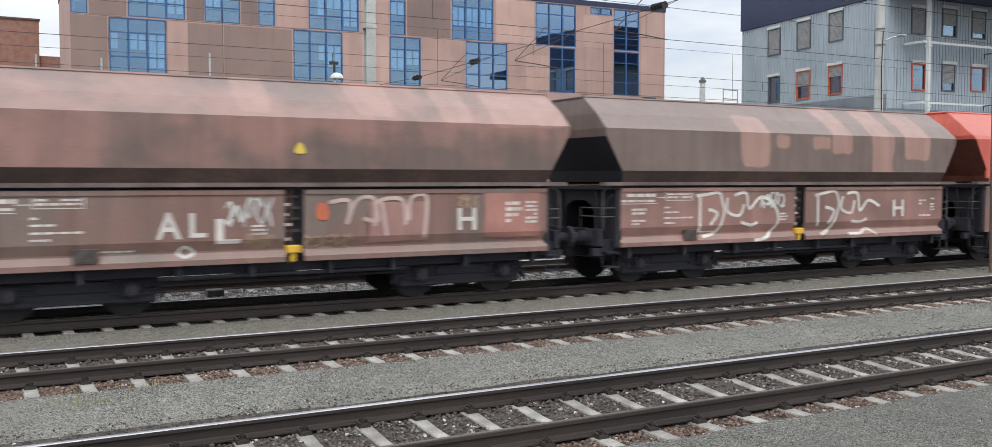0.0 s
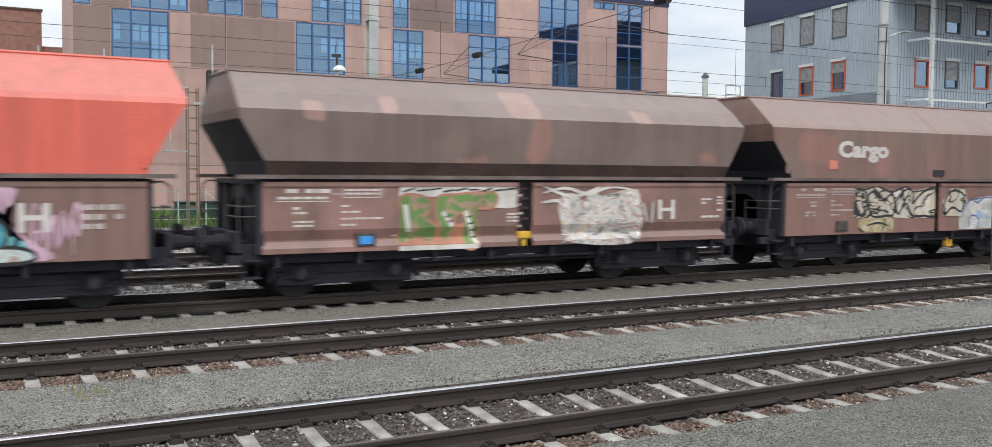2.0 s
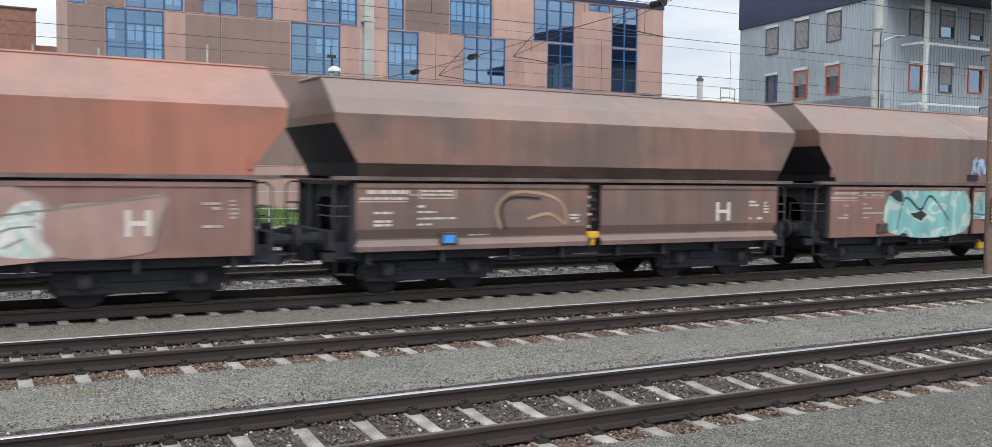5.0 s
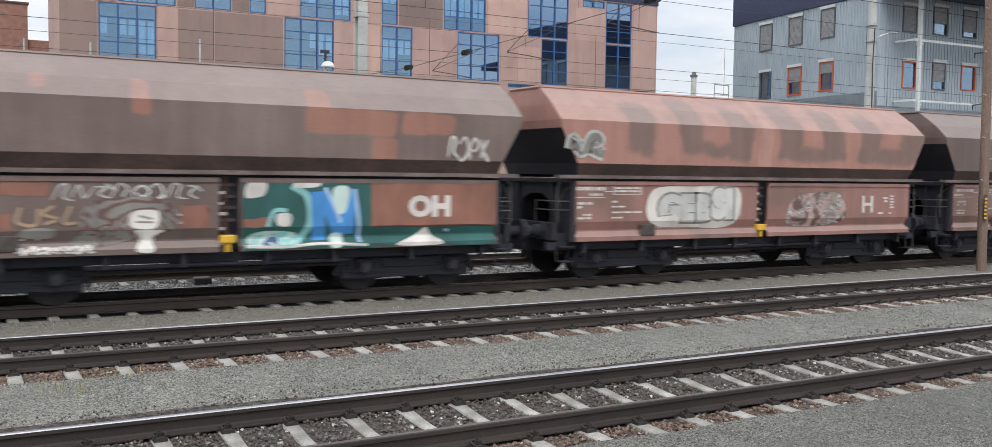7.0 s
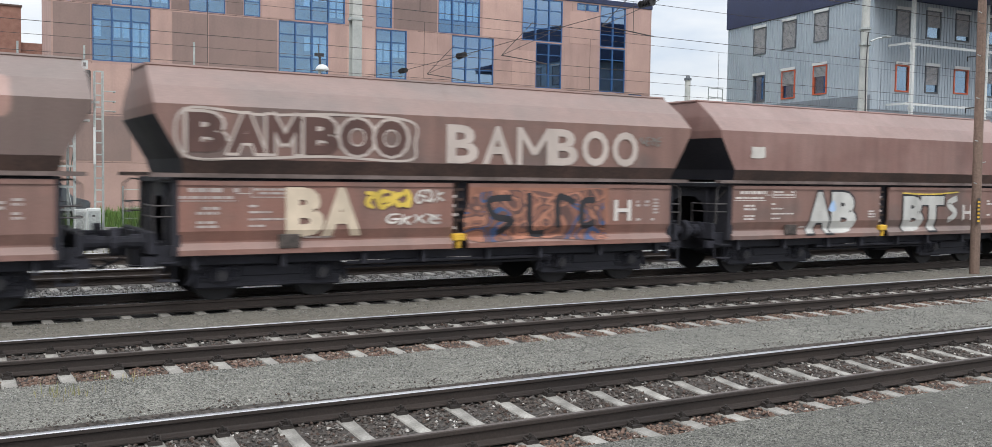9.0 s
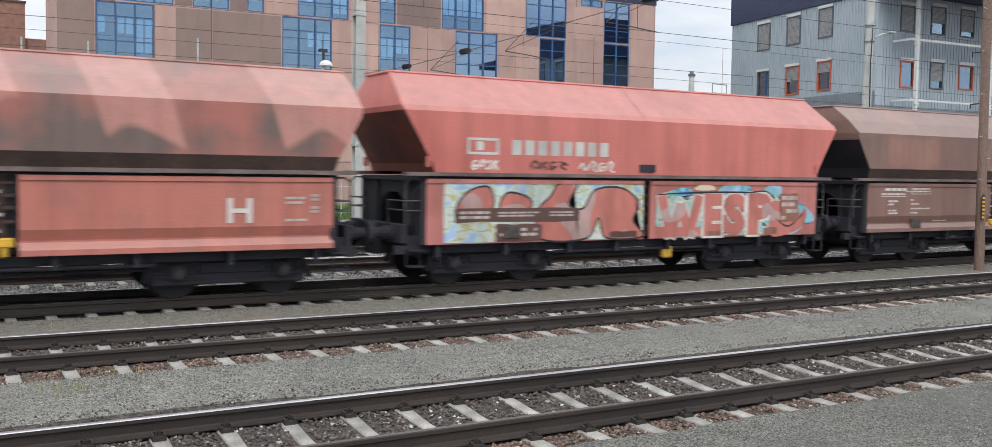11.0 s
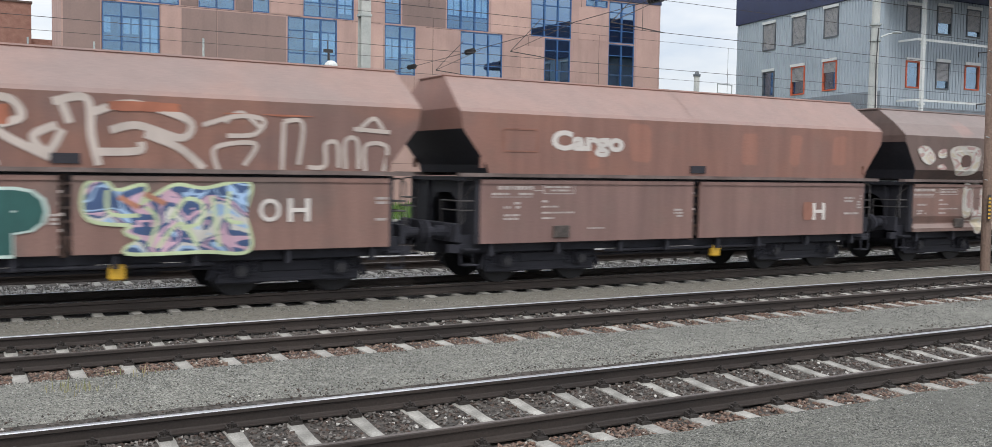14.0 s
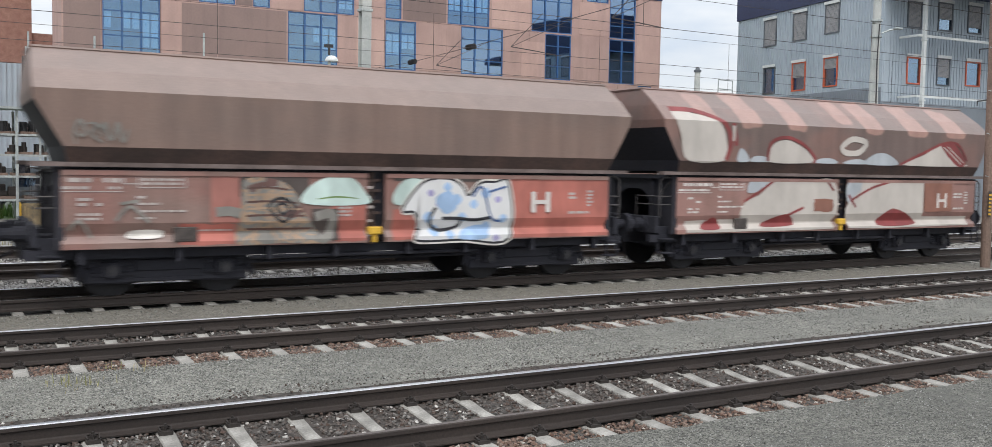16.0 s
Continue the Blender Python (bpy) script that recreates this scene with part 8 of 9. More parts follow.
        sd.blobs([[(1.42, 1.86), (1.7, 2), (1.97, 1.98), (2.04, 1.83)], [(2.75, 1.87), (3.05, 2), (3.5, 1.97), (3.58, 1.85)]], spray("pale_blue_spray", (0.40, 0.48, 0.55, 1), 0.5, 0.2), "graffiti_cloud")
        for c, box4 in (("B", (1.30, 1.76, 0.93, 1.88)), ("O", (1.76, 2.57, 0.90, 1.89)), ("M", (2.70, 3.58, 0.87, 1.86)), ("P", (3.70, 4.53, 0.87, 1.85))):
            x0, x1, z0, z1 = box4
            t(c, x0, x1, z0, z1, G["pine"], 0.09, edge=G["mint"], name="graffiti", ew=0.02)
        sd.rects([(1.02, 1.95, 0.87, 1.14)], G["orange"], "primer_patch")
        sd.bars(*(1.06, 1.82, 0.89, 1.01), 191, M["faint"], 1, 0.9)
        BL = [[(5.11, 1.87), (5.34, 1.99), (5.56, 1.82), (5.98, 1.91), (5.91, 1.6), (6.44, 1.91), (6.9, 1.86), (7.63, 1.97), (7.56, 1.47), (7.64, 0.87), (6.91, 0.87), (5.72, 0.87), (5.95, 1.06), (5.7, 1.2), (5.9, 1.31), (5.17, 1.41)]]
        lime = spray("lime_white_spray", (0.50, 0.58, 0.36, 1), 0.5, 0.2)
        sd.strokes(BL, 0.12, lime, "outline", closed=True)
        sd.blobs(BL, sw("navy sky navy lilac navy chalk sky navy", 1.5, 22, 0.8))
        sd.strokes([[(5.42, 1.85), (5.46, 1.49), (5.9, 1.45)], [(5.99, 1.59), (6.17, 1.37), (6.04, 0.95)], [(6.39, 1.39), (6.62, 1.71), (6.88, 1.62), (6.83, 1.32), (6.53, 1.24)], [(7.04, 1.76), (7.16, 0.92)], [(7.33, 1.84), (7.29, 1.39), (7.54, 1.31)], [(6.17, 0.92), (6.53, 1.32), (6.81, 0.94)]], 0.065, lime, "outline")
        sd.strokes([[(5.59, 1.75), (5.9, 1.57)], [(5.98, 1.8), (6.3, 1.63)]], 0.09, G["orange"])
        t("O", 7.82, 8.2, 1.32, 1.72, W, 0.02)
        t("H", 8.32, 8.72, 1.32, 1.72, W, 0.02)
    elif i == 20:
        t("Cargo", 1.42, 3.22, 2.56, 3.08, W, 0.05)
        sd.rects([(0.3, 1.1, 2.62, 2.65), (0.3, 1.1, 3.05, 3.08), (0.3, 0.33, 2.65, 3.05), (1.07, 1.1, 2.65, 3.05)], G["rust"], "worn_emblem")
        t("H", 8.85, 9.28, 1.2, 1.6, W, 0.03)
        sd.rects([(8.55, 8.85, 1.2, 1.62)], G["rust"], "primer_patch")
    elif i == 21:
        sil = spray("dirty_chalk", (0.48, 0.42, 0.38, 1))
        pal = sw("chalk cream chalk rose chalk cream", 1.6, 23, 0.8)
        UP = [[(1.61, 2.91), (1.85, 3.06), (2.54, 3.09), (2.88, 2.99), (2.85, 2.61), (2.62, 2.37), (1.96, 2.33), (1.78, 2.58)], [(3.08, 3), (3.45, 3.11), (4.01, 3.12), (4.1, 2.88), (3.89, 2.63), (3.62, 2.35), (3.11, 2.34)], [(4.32, 2.3), (4.38, 2.65), (4.75, 2.96), (5.36, 3.07), (5.85, 2.94), (6.13, 2.61), (6.12, 2.33), (5.47, 2.28), (5.29, 2.5), (4.92, 2.49), (4.84, 2.29)], [(6.22, 3.02), (6.63, 3.07), (7.05, 3.05), (7.1, 2.33), (6.27, 2.3)], [(7.25, 2.29), (7.31, 2.64), (7.7, 2.92), (8.26, 3), (8.69, 2.81), (8.94, 2.32)]]
        DN = [[(2.23, 2.04), (2.51, 2.04), (2.53, 1.28), (2.22, 1.27)], [(2.62, 2.04), (3, 2.04), (3.01, 0.91), (2.67, 0.89)], [(3.05, 2.04), (3.61, 2.04), (4.14, 2.03), (4.09, 1.55), (3.87, 1.06), (3.36, 0.87), (3.07, 0.87)], [(4.22, 2.04), (5.2, 2.04), (5.22, 1.71), (4.72, 1.67), (4.54, 1.3), (4.35, 1.59)], [(5.68, 2.04), (6.89, 2.04), (6.86, 1.58), (6.68, 0.97), (6.28, 0.96), (6.29, 1.66), (5.72, 1.74)], [(7.01, 1.97), (7.47, 2.04), (8.14, 2.03), (8.11, 1.57), (7.86, 1.02), (7.29, 0.97), (6.99, 1.34)]]
        BT = [[(0.28, 3), (0.67, 3.05), (0.98, 2.77), (0.79, 2.58), (0.47, 2.68)], [(1.12, 2.94), (1.41, 3), (1.4, 2.78), (1.14, 2.77)], [(1.06, 2.5), (1.26, 2.61), (1.45, 2.51), (1.33, 2.45)], [(9.06, 2.75), (9.33, 2.92), (9.52, 2.82), (9.39, 2.61), (9.13, 2.6)], [(9.63, 2.92), (9.88, 3.02), (10.01, 2.93), (9.83, 2.83)], [(9.5, 2.51), (9.78, 2.67), (10.09, 2.61), (10.02, 2.49)]]
        for shp in UP + DN:
            sd.blobs([shp], pal, round_off=3)
            sd.strokes([shp], 0.035, sil, "outline", closed=True)
        sd.blobs(BT, pal)
        sd.blobs([[(2.09, 2.81), (2.43, 2.84), (2.46, 2.59), (2.11, 2.55)], [(3.45, 2.88), (3.85, 2.93), (3.67, 2.65), (3.47, 2.66)], [(3.51, 1.98), (3.75, 2), (3.77, 1.71), (3.54, 1.66)], [(7.42, 2.01), (7.92, 2.01), (7.88, 1.83), (7.46, 1.81)]], G["brown"])
        sd.strokes([[(1.76, 2.84), (1.89, 2.95), (2.69, 2.96), (2.73, 2.81)], [(1.88, 2.45), (2.32, 2.43)], [(4.01, 3.01), (3.77, 2.63), (3.55, 2.43)], [(4.58, 2.74), (5.01, 2.97), (5.53, 2.85), (5.99, 2.56)], [(5.01, 2.87), (5.18, 2.75), (5.44, 2.9), (5.71, 2.77)], [(6.3, 2.87), (6.92, 2.92)], [(6.31, 2.7), (6.97, 2.72)], [(6.31, 2.49), (6.97, 2.52)], [(7.42, 2.42), (7.76, 2.65), (8.27, 2.6)], [(8.01, 2.84), (8.42, 2.85), (8.55, 2.44)], [(2.31, 2.02), (2.34, 1.4), (2.5, 1.39)]], 0.04, G["chalk"], "highlight")
        sd.strokes([[(3.14, 1.51), (3.37, 1.59), (3.29, 1.35)], [(3.14, 1.32), (3.61, 1.33)], [(6.45, 1.97), (6.55, 1.36)], [(7.23, 1.53), (7.72, 1.57)], [(7.33, 1.31), (7.68, 1.35)], [(4.42, 1.87), (5.01, 1.81)], [(5.01, 2.95), (5.53, 2.96)], [(2.76, 1.71), (2.91, 1.69)]], 0.02, G["brown"], "shading")
        t("H", 8.45, 8.85, 1.32, 1.76, W, 0.02)
        sd.rects([(9.0, 10.25, 1.22, 2.0)], spray("faded_red_field", lin(146, 98, 86, K, 0.2)), "primer_patch")
        sd.bars(9.65, 9.95, 1.4, 1.75, 215, W, 4, 0.8)
        sd.bars(10.02, 10.2, 1.4, 1.75, 216, W, 6, 0.95)
        sd.blobs([[(5.5, 1.42), (5.6, 1.66), (5.72, 1.66), (5.8, 1.42)], [(5.5, 1.36), (5.8, 1.36), (5.72, 1.2), (5.58, 1.2)]], M["orange_paint"], "warning_sign")
    elif i == 22:
        brick_red = spray("brick_red", lin(158, 84, 72, 1.4, 0.2))
        sd.rects([(1.90, 2.79, 0.87, 1.21), (4.49, 5.13, 0.87, 1.53), (8.09, 10.53, 0.87, 2.01), (5.66, 6.16, 0.87, 1.43)], brick_red, "primer_patch")
        sd.rects([(2.40, 2.88, 1.22, 2.02)], spray("dull_red_patch", lin(140, 84, 74, K, 0.2)), "primer_patch")
        standard_marks(sd, 322, M["faint"])
        arch = sw("grey tan grey tan grey brown", 2.4, 33, 0.6)
        sd.rects([(2.88, 4.05, 1.66, 2.03), (5.68, 8.11, 1.94, 2.04), (4.14, 4.62, 0.90, 1.45)], spray("soot_grey_spray", (0.07, 0.055, 0.05, 1), 0.6, 0.3), "graffiti_fill")
        sd.blobs([[(2.83, 0.87), (2.87, 1.22), (2.9, 1.66), (2.94, 1.94), (3.25, 1.99), (3.62, 1.91), (3.88, 1.66), (3.98, 1.41), (4.15, 1.16), (4.32, 0.87), (3.53, 0.87)]], arch)
        for k in range(7):
            sd.strokes([[(2.98, 1.80 - 0.115 * k), (3.35, 1.82 - 0.118 * k), (3.72 + 0.07 * k, 1.78 - 0.112 * k)]], 0.035, G["tan"] if k % 2 else G["brown"], "shading")
        sd.strokes([[(3.37, 1.5), (3.58, 1.64), (3.81, 1.48), (3.62, 1.23)], [(3.5, 1.48), (3.6, 1.55), (3.71, 1.46), (3.61, 1.36)]], 0.05, G["black"], "outline", closed=True)
        sd.strokes([[(2.47, 1.41), (2.72, 1.42), (2.88, 1.37)], [(4.18, 1.31), (4.49, 1.36), (4.46, 1.02), (4.29, 0.9)]], 0.16, G["grey"])
        sd.blobs([[(4, 1.54), (4.05, 1.81), (4.4, 2), (4.84, 2), (5.1, 1.76), (5.14, 1.53)], [(5.68, 1.53), (5.72, 1.82), (5.96, 1.99), (6.26, 1.96), (6.38, 1.77), (6.26, 1.53)]], G["mint"])
        sd.strokes([[(4.22, 1.62), (4.58, 1.66), (4.98, 1.63)]], 0.03, G["green"], "outline", True)
        GS = [[(6.14, 0.87), (6.24, 1.05), (6.09, 1.39), (5.87, 1.43), (6.26, 1.9), (6.75, 1.98), (7.04, 1.86), (7.21, 1.66), (7.47, 1.9), (7.79, 1.92), (8.07, 1.9), (8.08, 0.87), (7.06, 0.87)]]
        sd.strokes(GS, 0.15, G["chalk"], "outline", closed=True)
        sd.strokes(GS, 0.085, G["black"], "outline", closed=True)
        sd.blobs(GS, spray("clean_white_spray", (0.66, 0.66, 0.66, 1), 0.5, 0.08))
        violet = spray("pale_violet", (0.36, 0.33, 0.55, 1))
        for k, (x, z) in enumerate([(6.41, 1.73), (6.76, 1.84), (6.96, 1.61), (6.58, 1.53), (7.32, 1.52), (7.58, 1.73), (7.85, 1.61), (7.97, 1.24), (7.61, 1.08), (7.25, 1), (6.82, 0.95), (6.5, 1.03), (7.8, 0.87), (7.07, 1.28), (6.36, 1.28)]):
            q = 0.07 + 0.02 * (k % 3)
            sd.blobs([[(x - q, z), (x, z + q), (x + q, z), (x, z - q)]], violet if k % 3 == 0 else G["sky"])
        sd.blobs([[(7.01, 0.87), (7.13, 1.05), (7.52, 1.12), (7.61, 0.87)], [(6.51, 1.62), (6.81, 1.77), (6.96, 1.48), (6.71, 1.34)]], G["sky"])
        sd.strokes([[(6.51, 1.46), (6.39, 1.23), (6.55, 1.04), (6.95, 1.09), (7.02, 1.24), (6.64, 1.26)], [(6.97, 1.26), (7.34, 1.22), (7.7, 1.27)]], 0.06, G["black"], "outline")
        sd.strokes([[(7.29, 1.66), (7.5, 1.84), (7.7, 1.27), (7.92, 1.19)], [(7.64, 1.75), (8.03, 1.86)]], 0.04, G["navy"], "outline")
        sd.strokes([[(0.98, 1.55), (1.27, 1.6)], [(0.91, 1.28), (1.13, 1.51), (1.42, 1.25)], [(0.22, 1.14), (0.38, 1.29), (0.56, 1.02)]], 0.05, G["grey"])
        t("H", 8.6, 9.05, 1.35, 1.76, W, 0.03)
        sd.tag(0.3, 1.1, 2.45, 2.85, 182, G["grey"], 4, 0.05)
        sd.blobs([[(1.1, 1.0), (1.15, 1.12), (1.6, 1.12), (1.58, 1.0)]], G["chalk"])
    elif i == 23:
        pale = spray("dull_white", (0.50, 0.46, 0.42, 1), 0.5, 0.12)
        sd.blobs([[(-0.05, 3.5), (0.6, 3.48), (1.2, 3.3), (1.42, 2.9), (1.35, 2.46), (0.3, 2.46), (0.1, 3.0)]], pale)
        sd.strokes([[(-0.05, 3.56), (0.7, 3.54), (1.35, 3.3), (1.55, 2.9), (1.42, 2.48)], [(1.62, 3.3), (1.72, 2.8)]], 0.11, G["wine"], "outline")
        sd.rects([(1.6, 1.68, 2.9, 3.25)], pale, "graffiti_fill")
        DM = [[(1.75, 2.46), (1.85, 2.75), (2.05, 2.62), (2.1, 2.46)], [(2.15, 2.46), (2.3, 2.58), (2.6, 2.57), (2.7, 2.46)], [(2.73, 2.46), (2.85, 2.85), (3.3, 2.97), (3.8, 2.82), (4.1, 2.62), (4.1, 2.46)], [(4.25, 2.46), (4.4, 2.56), (4.8, 2.57), (5.0, 2.46)], [(5.2, 2.46), (5.5, 2.56), (5.9, 2.56), (6.0, 2.46)], [(6.0, 2.46), (6.3, 2.7), (6.8, 2.72), (7.2, 2.46)]]
        sd.blobs(DM[2:3], pale)
        sd.blobs(DM[:2] + DM[3:], spray("bluish_white", (0.40, 0.43, 0.46, 1), 0.5, 0.2))
        sd.strokes([[(2.68, 2.48), (2.8, 2.9), (3.3, 3.03), (3.85, 2.87), (4.2, 2.6), (4.2, 2.46)]], 0.08, G["wine"], "outline")
        sd.strokes([[(5.15, 2.85), (5.5, 3.05), (6.0, 2.98), (5.75, 2.74), (5.3, 2.72)]], 0.14, pale, closed=True)
        sd.blobs([[(7.4, 2.46), (8.2, 2.72), (8.9, 2.98), (9.6, 2.6), (9.9, 2.46)]], pale)
        sd.blobs([[(8.9, 2.98), (9.45, 3.02), (9.9, 2.62), (9.85, 2.46), (9.5, 2.5)]], G["wine"])
        sd.strokes([[(7.3, 2.47), (8.2, 2.78), (9.0, 3.04), (9.6, 3.02), (10.0, 2.6)]], 0.07, G["wine"], "outline")
        sd.strokes([[(9.0, 2.95), (9.75, 2.5)], [(9.15, 2.97), (9.85, 2.55)]], 0.03, pale, "highlight")
        sd.rects([(0.3, 4.92, 0.88, 1.14)], pale, "graffiti_fill")
        sd.blobs([[(2.0, 1.12), (2.0, 1.5), (2.5, 1.72), (3.0, 2.02), (4.0, 2.03), (4.92, 2.03), (4.92, 1.1), (3.4, 1.1)]], pale)
        sd.blobs([[(2.1, 1.75), (2.2, 2.02), (2.8, 2.02), (2.5, 1.8)], [(5.4, 1.5), (5.4, 2.02), (6.4, 2.02), (5.9, 1.7)]], spray("bluish_haze", (0.40, 0.43, 0.46, 1), 0.5, 0.2))
        sd.rects([(5.9, 8.25, 1.12, 2.03), (5.4, 10.1, 0.88, 1.14)], pale, "graffiti_fill")
        sd.blobs([[(5.4, 1.1), (5.4, 1.5), (6.2, 1.9), (6.2, 1.1)]], pale)
        sd.blobs([[(2.5, 0.98), (3.3, 1.25), (3.6, 1.0)], [(6.5, 0.95), (7.1, 1.36), (8.0, 0.98)], [(0.7, 0.95), (1.1, 1.2), (1.3, 0.95)]], G["wine"])
        sd.strokes([[(2.0, 1.55), (2.5, 1.8), (2.9, 2.02)], [(3.3, 1.2), (3.9, 1.4)], [(5.5, 1.55), (6.2, 1.85), (6.9, 2.02)], [(4.7, 2.0), (4.9, 1.8)], [(5.4, 1.7), (5.7, 1.4)]], 0.06, G["wine"], "outline")
        sd.rects([(4.25, 4.9, 1.3, 1.6), (8.3, 9.4, 1.26, 2.02)], G["rust"], "primer_patch")
        t("H", 8.8, 9.2, 1.36, 1.74, W, 0.02)
for v in SH.values():
    if isinstance(v, bmesh.types.BMesh):
        v.free()


# ---- masts, wires, signals and yard clutter ----
def wire(y, z, r, label, sag=0.0):
    bm = B()
    xs = [-30, -10, 0, 6, 13.3, 20, 30, 38, 52, 66, 90]
    r = r * 0.62
    tube(bm, [(x, y, z - sag * (1 - ((x - 38) / 30) ** 2) if sag else z) for x in xs], r, 5)
    ob = obj("overhead_wire", bm, M["wire"])
    tagged(ob, label, "overhead wire", "overhead line wires")


for y, z, r in ((17.67, 5.5, 0.011), (17.67, 6.24, 0.009), (22.17, 5.28, 0.011), (22.17, 5.0, 0.008), (26.7, 5.15, 0.011), (26.7, 6.85, 0.009), (13.2, 5.75, 0.011)):
    wire(y, z, r, "thin dark overhead line wire above the tracks")
for y, z0, z1, xs in ((17.67, 5.5, 6.24, (8.5, 13.9, 21.6, 29, 36)), (26.7, 5.15, 6.85, (6.5, 13.0, 19.2, 25, 34))):
    for x in xs:
        bm = B()
        rod(bm, (x, y, z0), (x, y, z1), 0.007, 5)
        tagged(obj("dropper", bm, M["wire"]), "short vertical dropper wire between overhead wires", "overhead wire", "droppers")

for y, z0, z1, x in ((22.17, 4.99, 5.29, 8.0), (22.17, 4.99, 5.29, 14.5), (22.17, 4.99, 5.29, 22.0), (13.2, 5.75, 6.27, 13.37)):
    bm = B()
    rod(bm, (x, y, z0), (x, y, z1), 0.008, 5)
    tagged(obj("dropper", bm, M["wire"]), "short vertical dropper wire between overhead wires", "overhead wire", "droppers")
span = new("cross_span")
tagged(span, "cross-span wire with dark insulators over the tracks", "overhead wire")
bm = B()
tube(bm, [(12.6, 30.8, 5.45), (13.3, 28.9, 5.58), (13.3, 24.9, 5.68), (13.3, 16.5, 5.97), (13.4, 9.0, 6.6)], 0.008, 5)
part("span_wire", bm, M["wire"], span)
for y, z in ((28.9, 5.58), (24.9, 5.68), (16.5, 5.97)):
    bm = B()
    for k in range(5):
        rod(bm, (13.3, y - 0.24 + k * 0.1, z), (13.3, y - 0.17 + k * 0.1, z + 0.004), 0.085, 10, 0.05)
    part("insulator", bm, M["insul"], span)
for y, z in ((26.7, 5.15), (22.17, 5.28), (17.67, 5.5)):
    bm = B()
    tube(bm, [(13.3, y + 0.4, z + 0.18), (13.9, y + 0.2, z + 0.1), (14.5, y, z)], 0.013, 6)
    tube(bm, [(13.3, y + 0.4, z + 0.18), (14.1, y + 0.1, z + 1.1)], 0.010, 5)
    tube(bm, [(13.3, y + 0.4, z + 0.18), (14.9, y - 0.2, z + 1.0)], 0.008, 5)
    part("steady_arm", bm, M["wire"], span)


def mast(x, y, h, w, label):
    m = new("overhead_line_mast")
    tagged(m, label, "mast", "overhead line masts")
    bm = B()
    for s in (-1, 1):
        box(bm, x - w / 2, x + w / 2, y + s * w * 0.45 - 0.012, y + s * w * 0.45 + 0.012, -0.2, h)
    box(bm, x - 0.012, x + 0.012, y - w * 0.44, y + w * 0.44, -0.2, h)
    part("column", bm, M["mast_conc"], m)
    bm = B()
    box(bm, x - 0.4, x + 0.4, y - 0.4, y + 0.4, -0.3, 0.1, bevel=0.03)
    part("foundation", bm, M["concrete"], m)
    for z in (3.0, h - 2.2, h - 1.0):
        bm = B()
        box(bm, x - w * 0.6, x + w * 0.6, y - w * 0.55, y + w * 0.55, z, z + 0.08)
        part("collar", bm, M["galv"], m)
    return m


mast(12.5, 31.0, 9.6, 0.34, "pale grey steel overhead line mast beside the siding")
m2 = new("overhead_line_mast")
tagged(m2, "tapered concrete overhead line mast with steel collars", "mast", "overhead line masts")
bm = B()
rod(bm, (38.15, 31, -0.2), (38.3, 31, 12.5), 0.25, 12, 0.17)
part("column", bm, M["mast_conc"], m2)
for z in (9.35, 8.6, 5.2, 4.6):
    bm = B()
    rod(bm, (38.25, 31, z), (38.25, 31, z + 0.09), 0.27, 12)
    part("collar", bm, M["galv"], m2)
bm = B()
tube(bm, [(38.4, 30.8, 8.8), (38.7, 30.6, 8.95), (39.0, 30.4, 9.0)], 0.04, 6)
box(bm, 38.8, 39.15, 30.2, 30.5, 8.97, 9.05, bevel=0.02)
part("bracket", bm, M["galv"], m2)
bm = B()
tube(bm, [(38.0, 30.66, 0.0), (38.05, 30.66, 4.0), (38.0, 30.68, 7.5), (38.1, 30.7, 9.2)], 0.03, 6)
part("cable", bm, M["insul"], m2)

# tall weathered pole between the tracks, with a striped marker
pl = new("line_pole")
tagged(pl, "tall weathered steel pole with small step irons and a striped marker", "pole")
bm = B()
rod(bm, (23.71, 15.5, -0.25), (23.58, 15.5, 7.6), 0.125, 12, 0.105)
part("shaft", bm, M["wood"], pl)
for k in range(9):
    bm = B()
    z = 2.2 + k * 0.55
    s = 1 if k % 2 else -1
    rod(bm, (23.66 - 0.016 * z + s * 0.09, 15.42, z), (23.66 - 0.016 * z + s * 0.24, 15.40, z + 0.02), 0.012, 6)
    part("step_iron", bm, M["galv"], pl)
bm = B()
for k in range(6):
    box(bm, 23.52, 23.62, 15.35, 15.358, 1.2 + k * 0.1, 1.25 + k * 0.1)
part("marker", bm, M["yellow"], pl, "yellow stripes of a marker")
bm = B()
box(bm, 23.51, 23.63, 15.36, 15.368, 1.16, 1.82)
part("marker_plate", bm, M["insul"], pl)


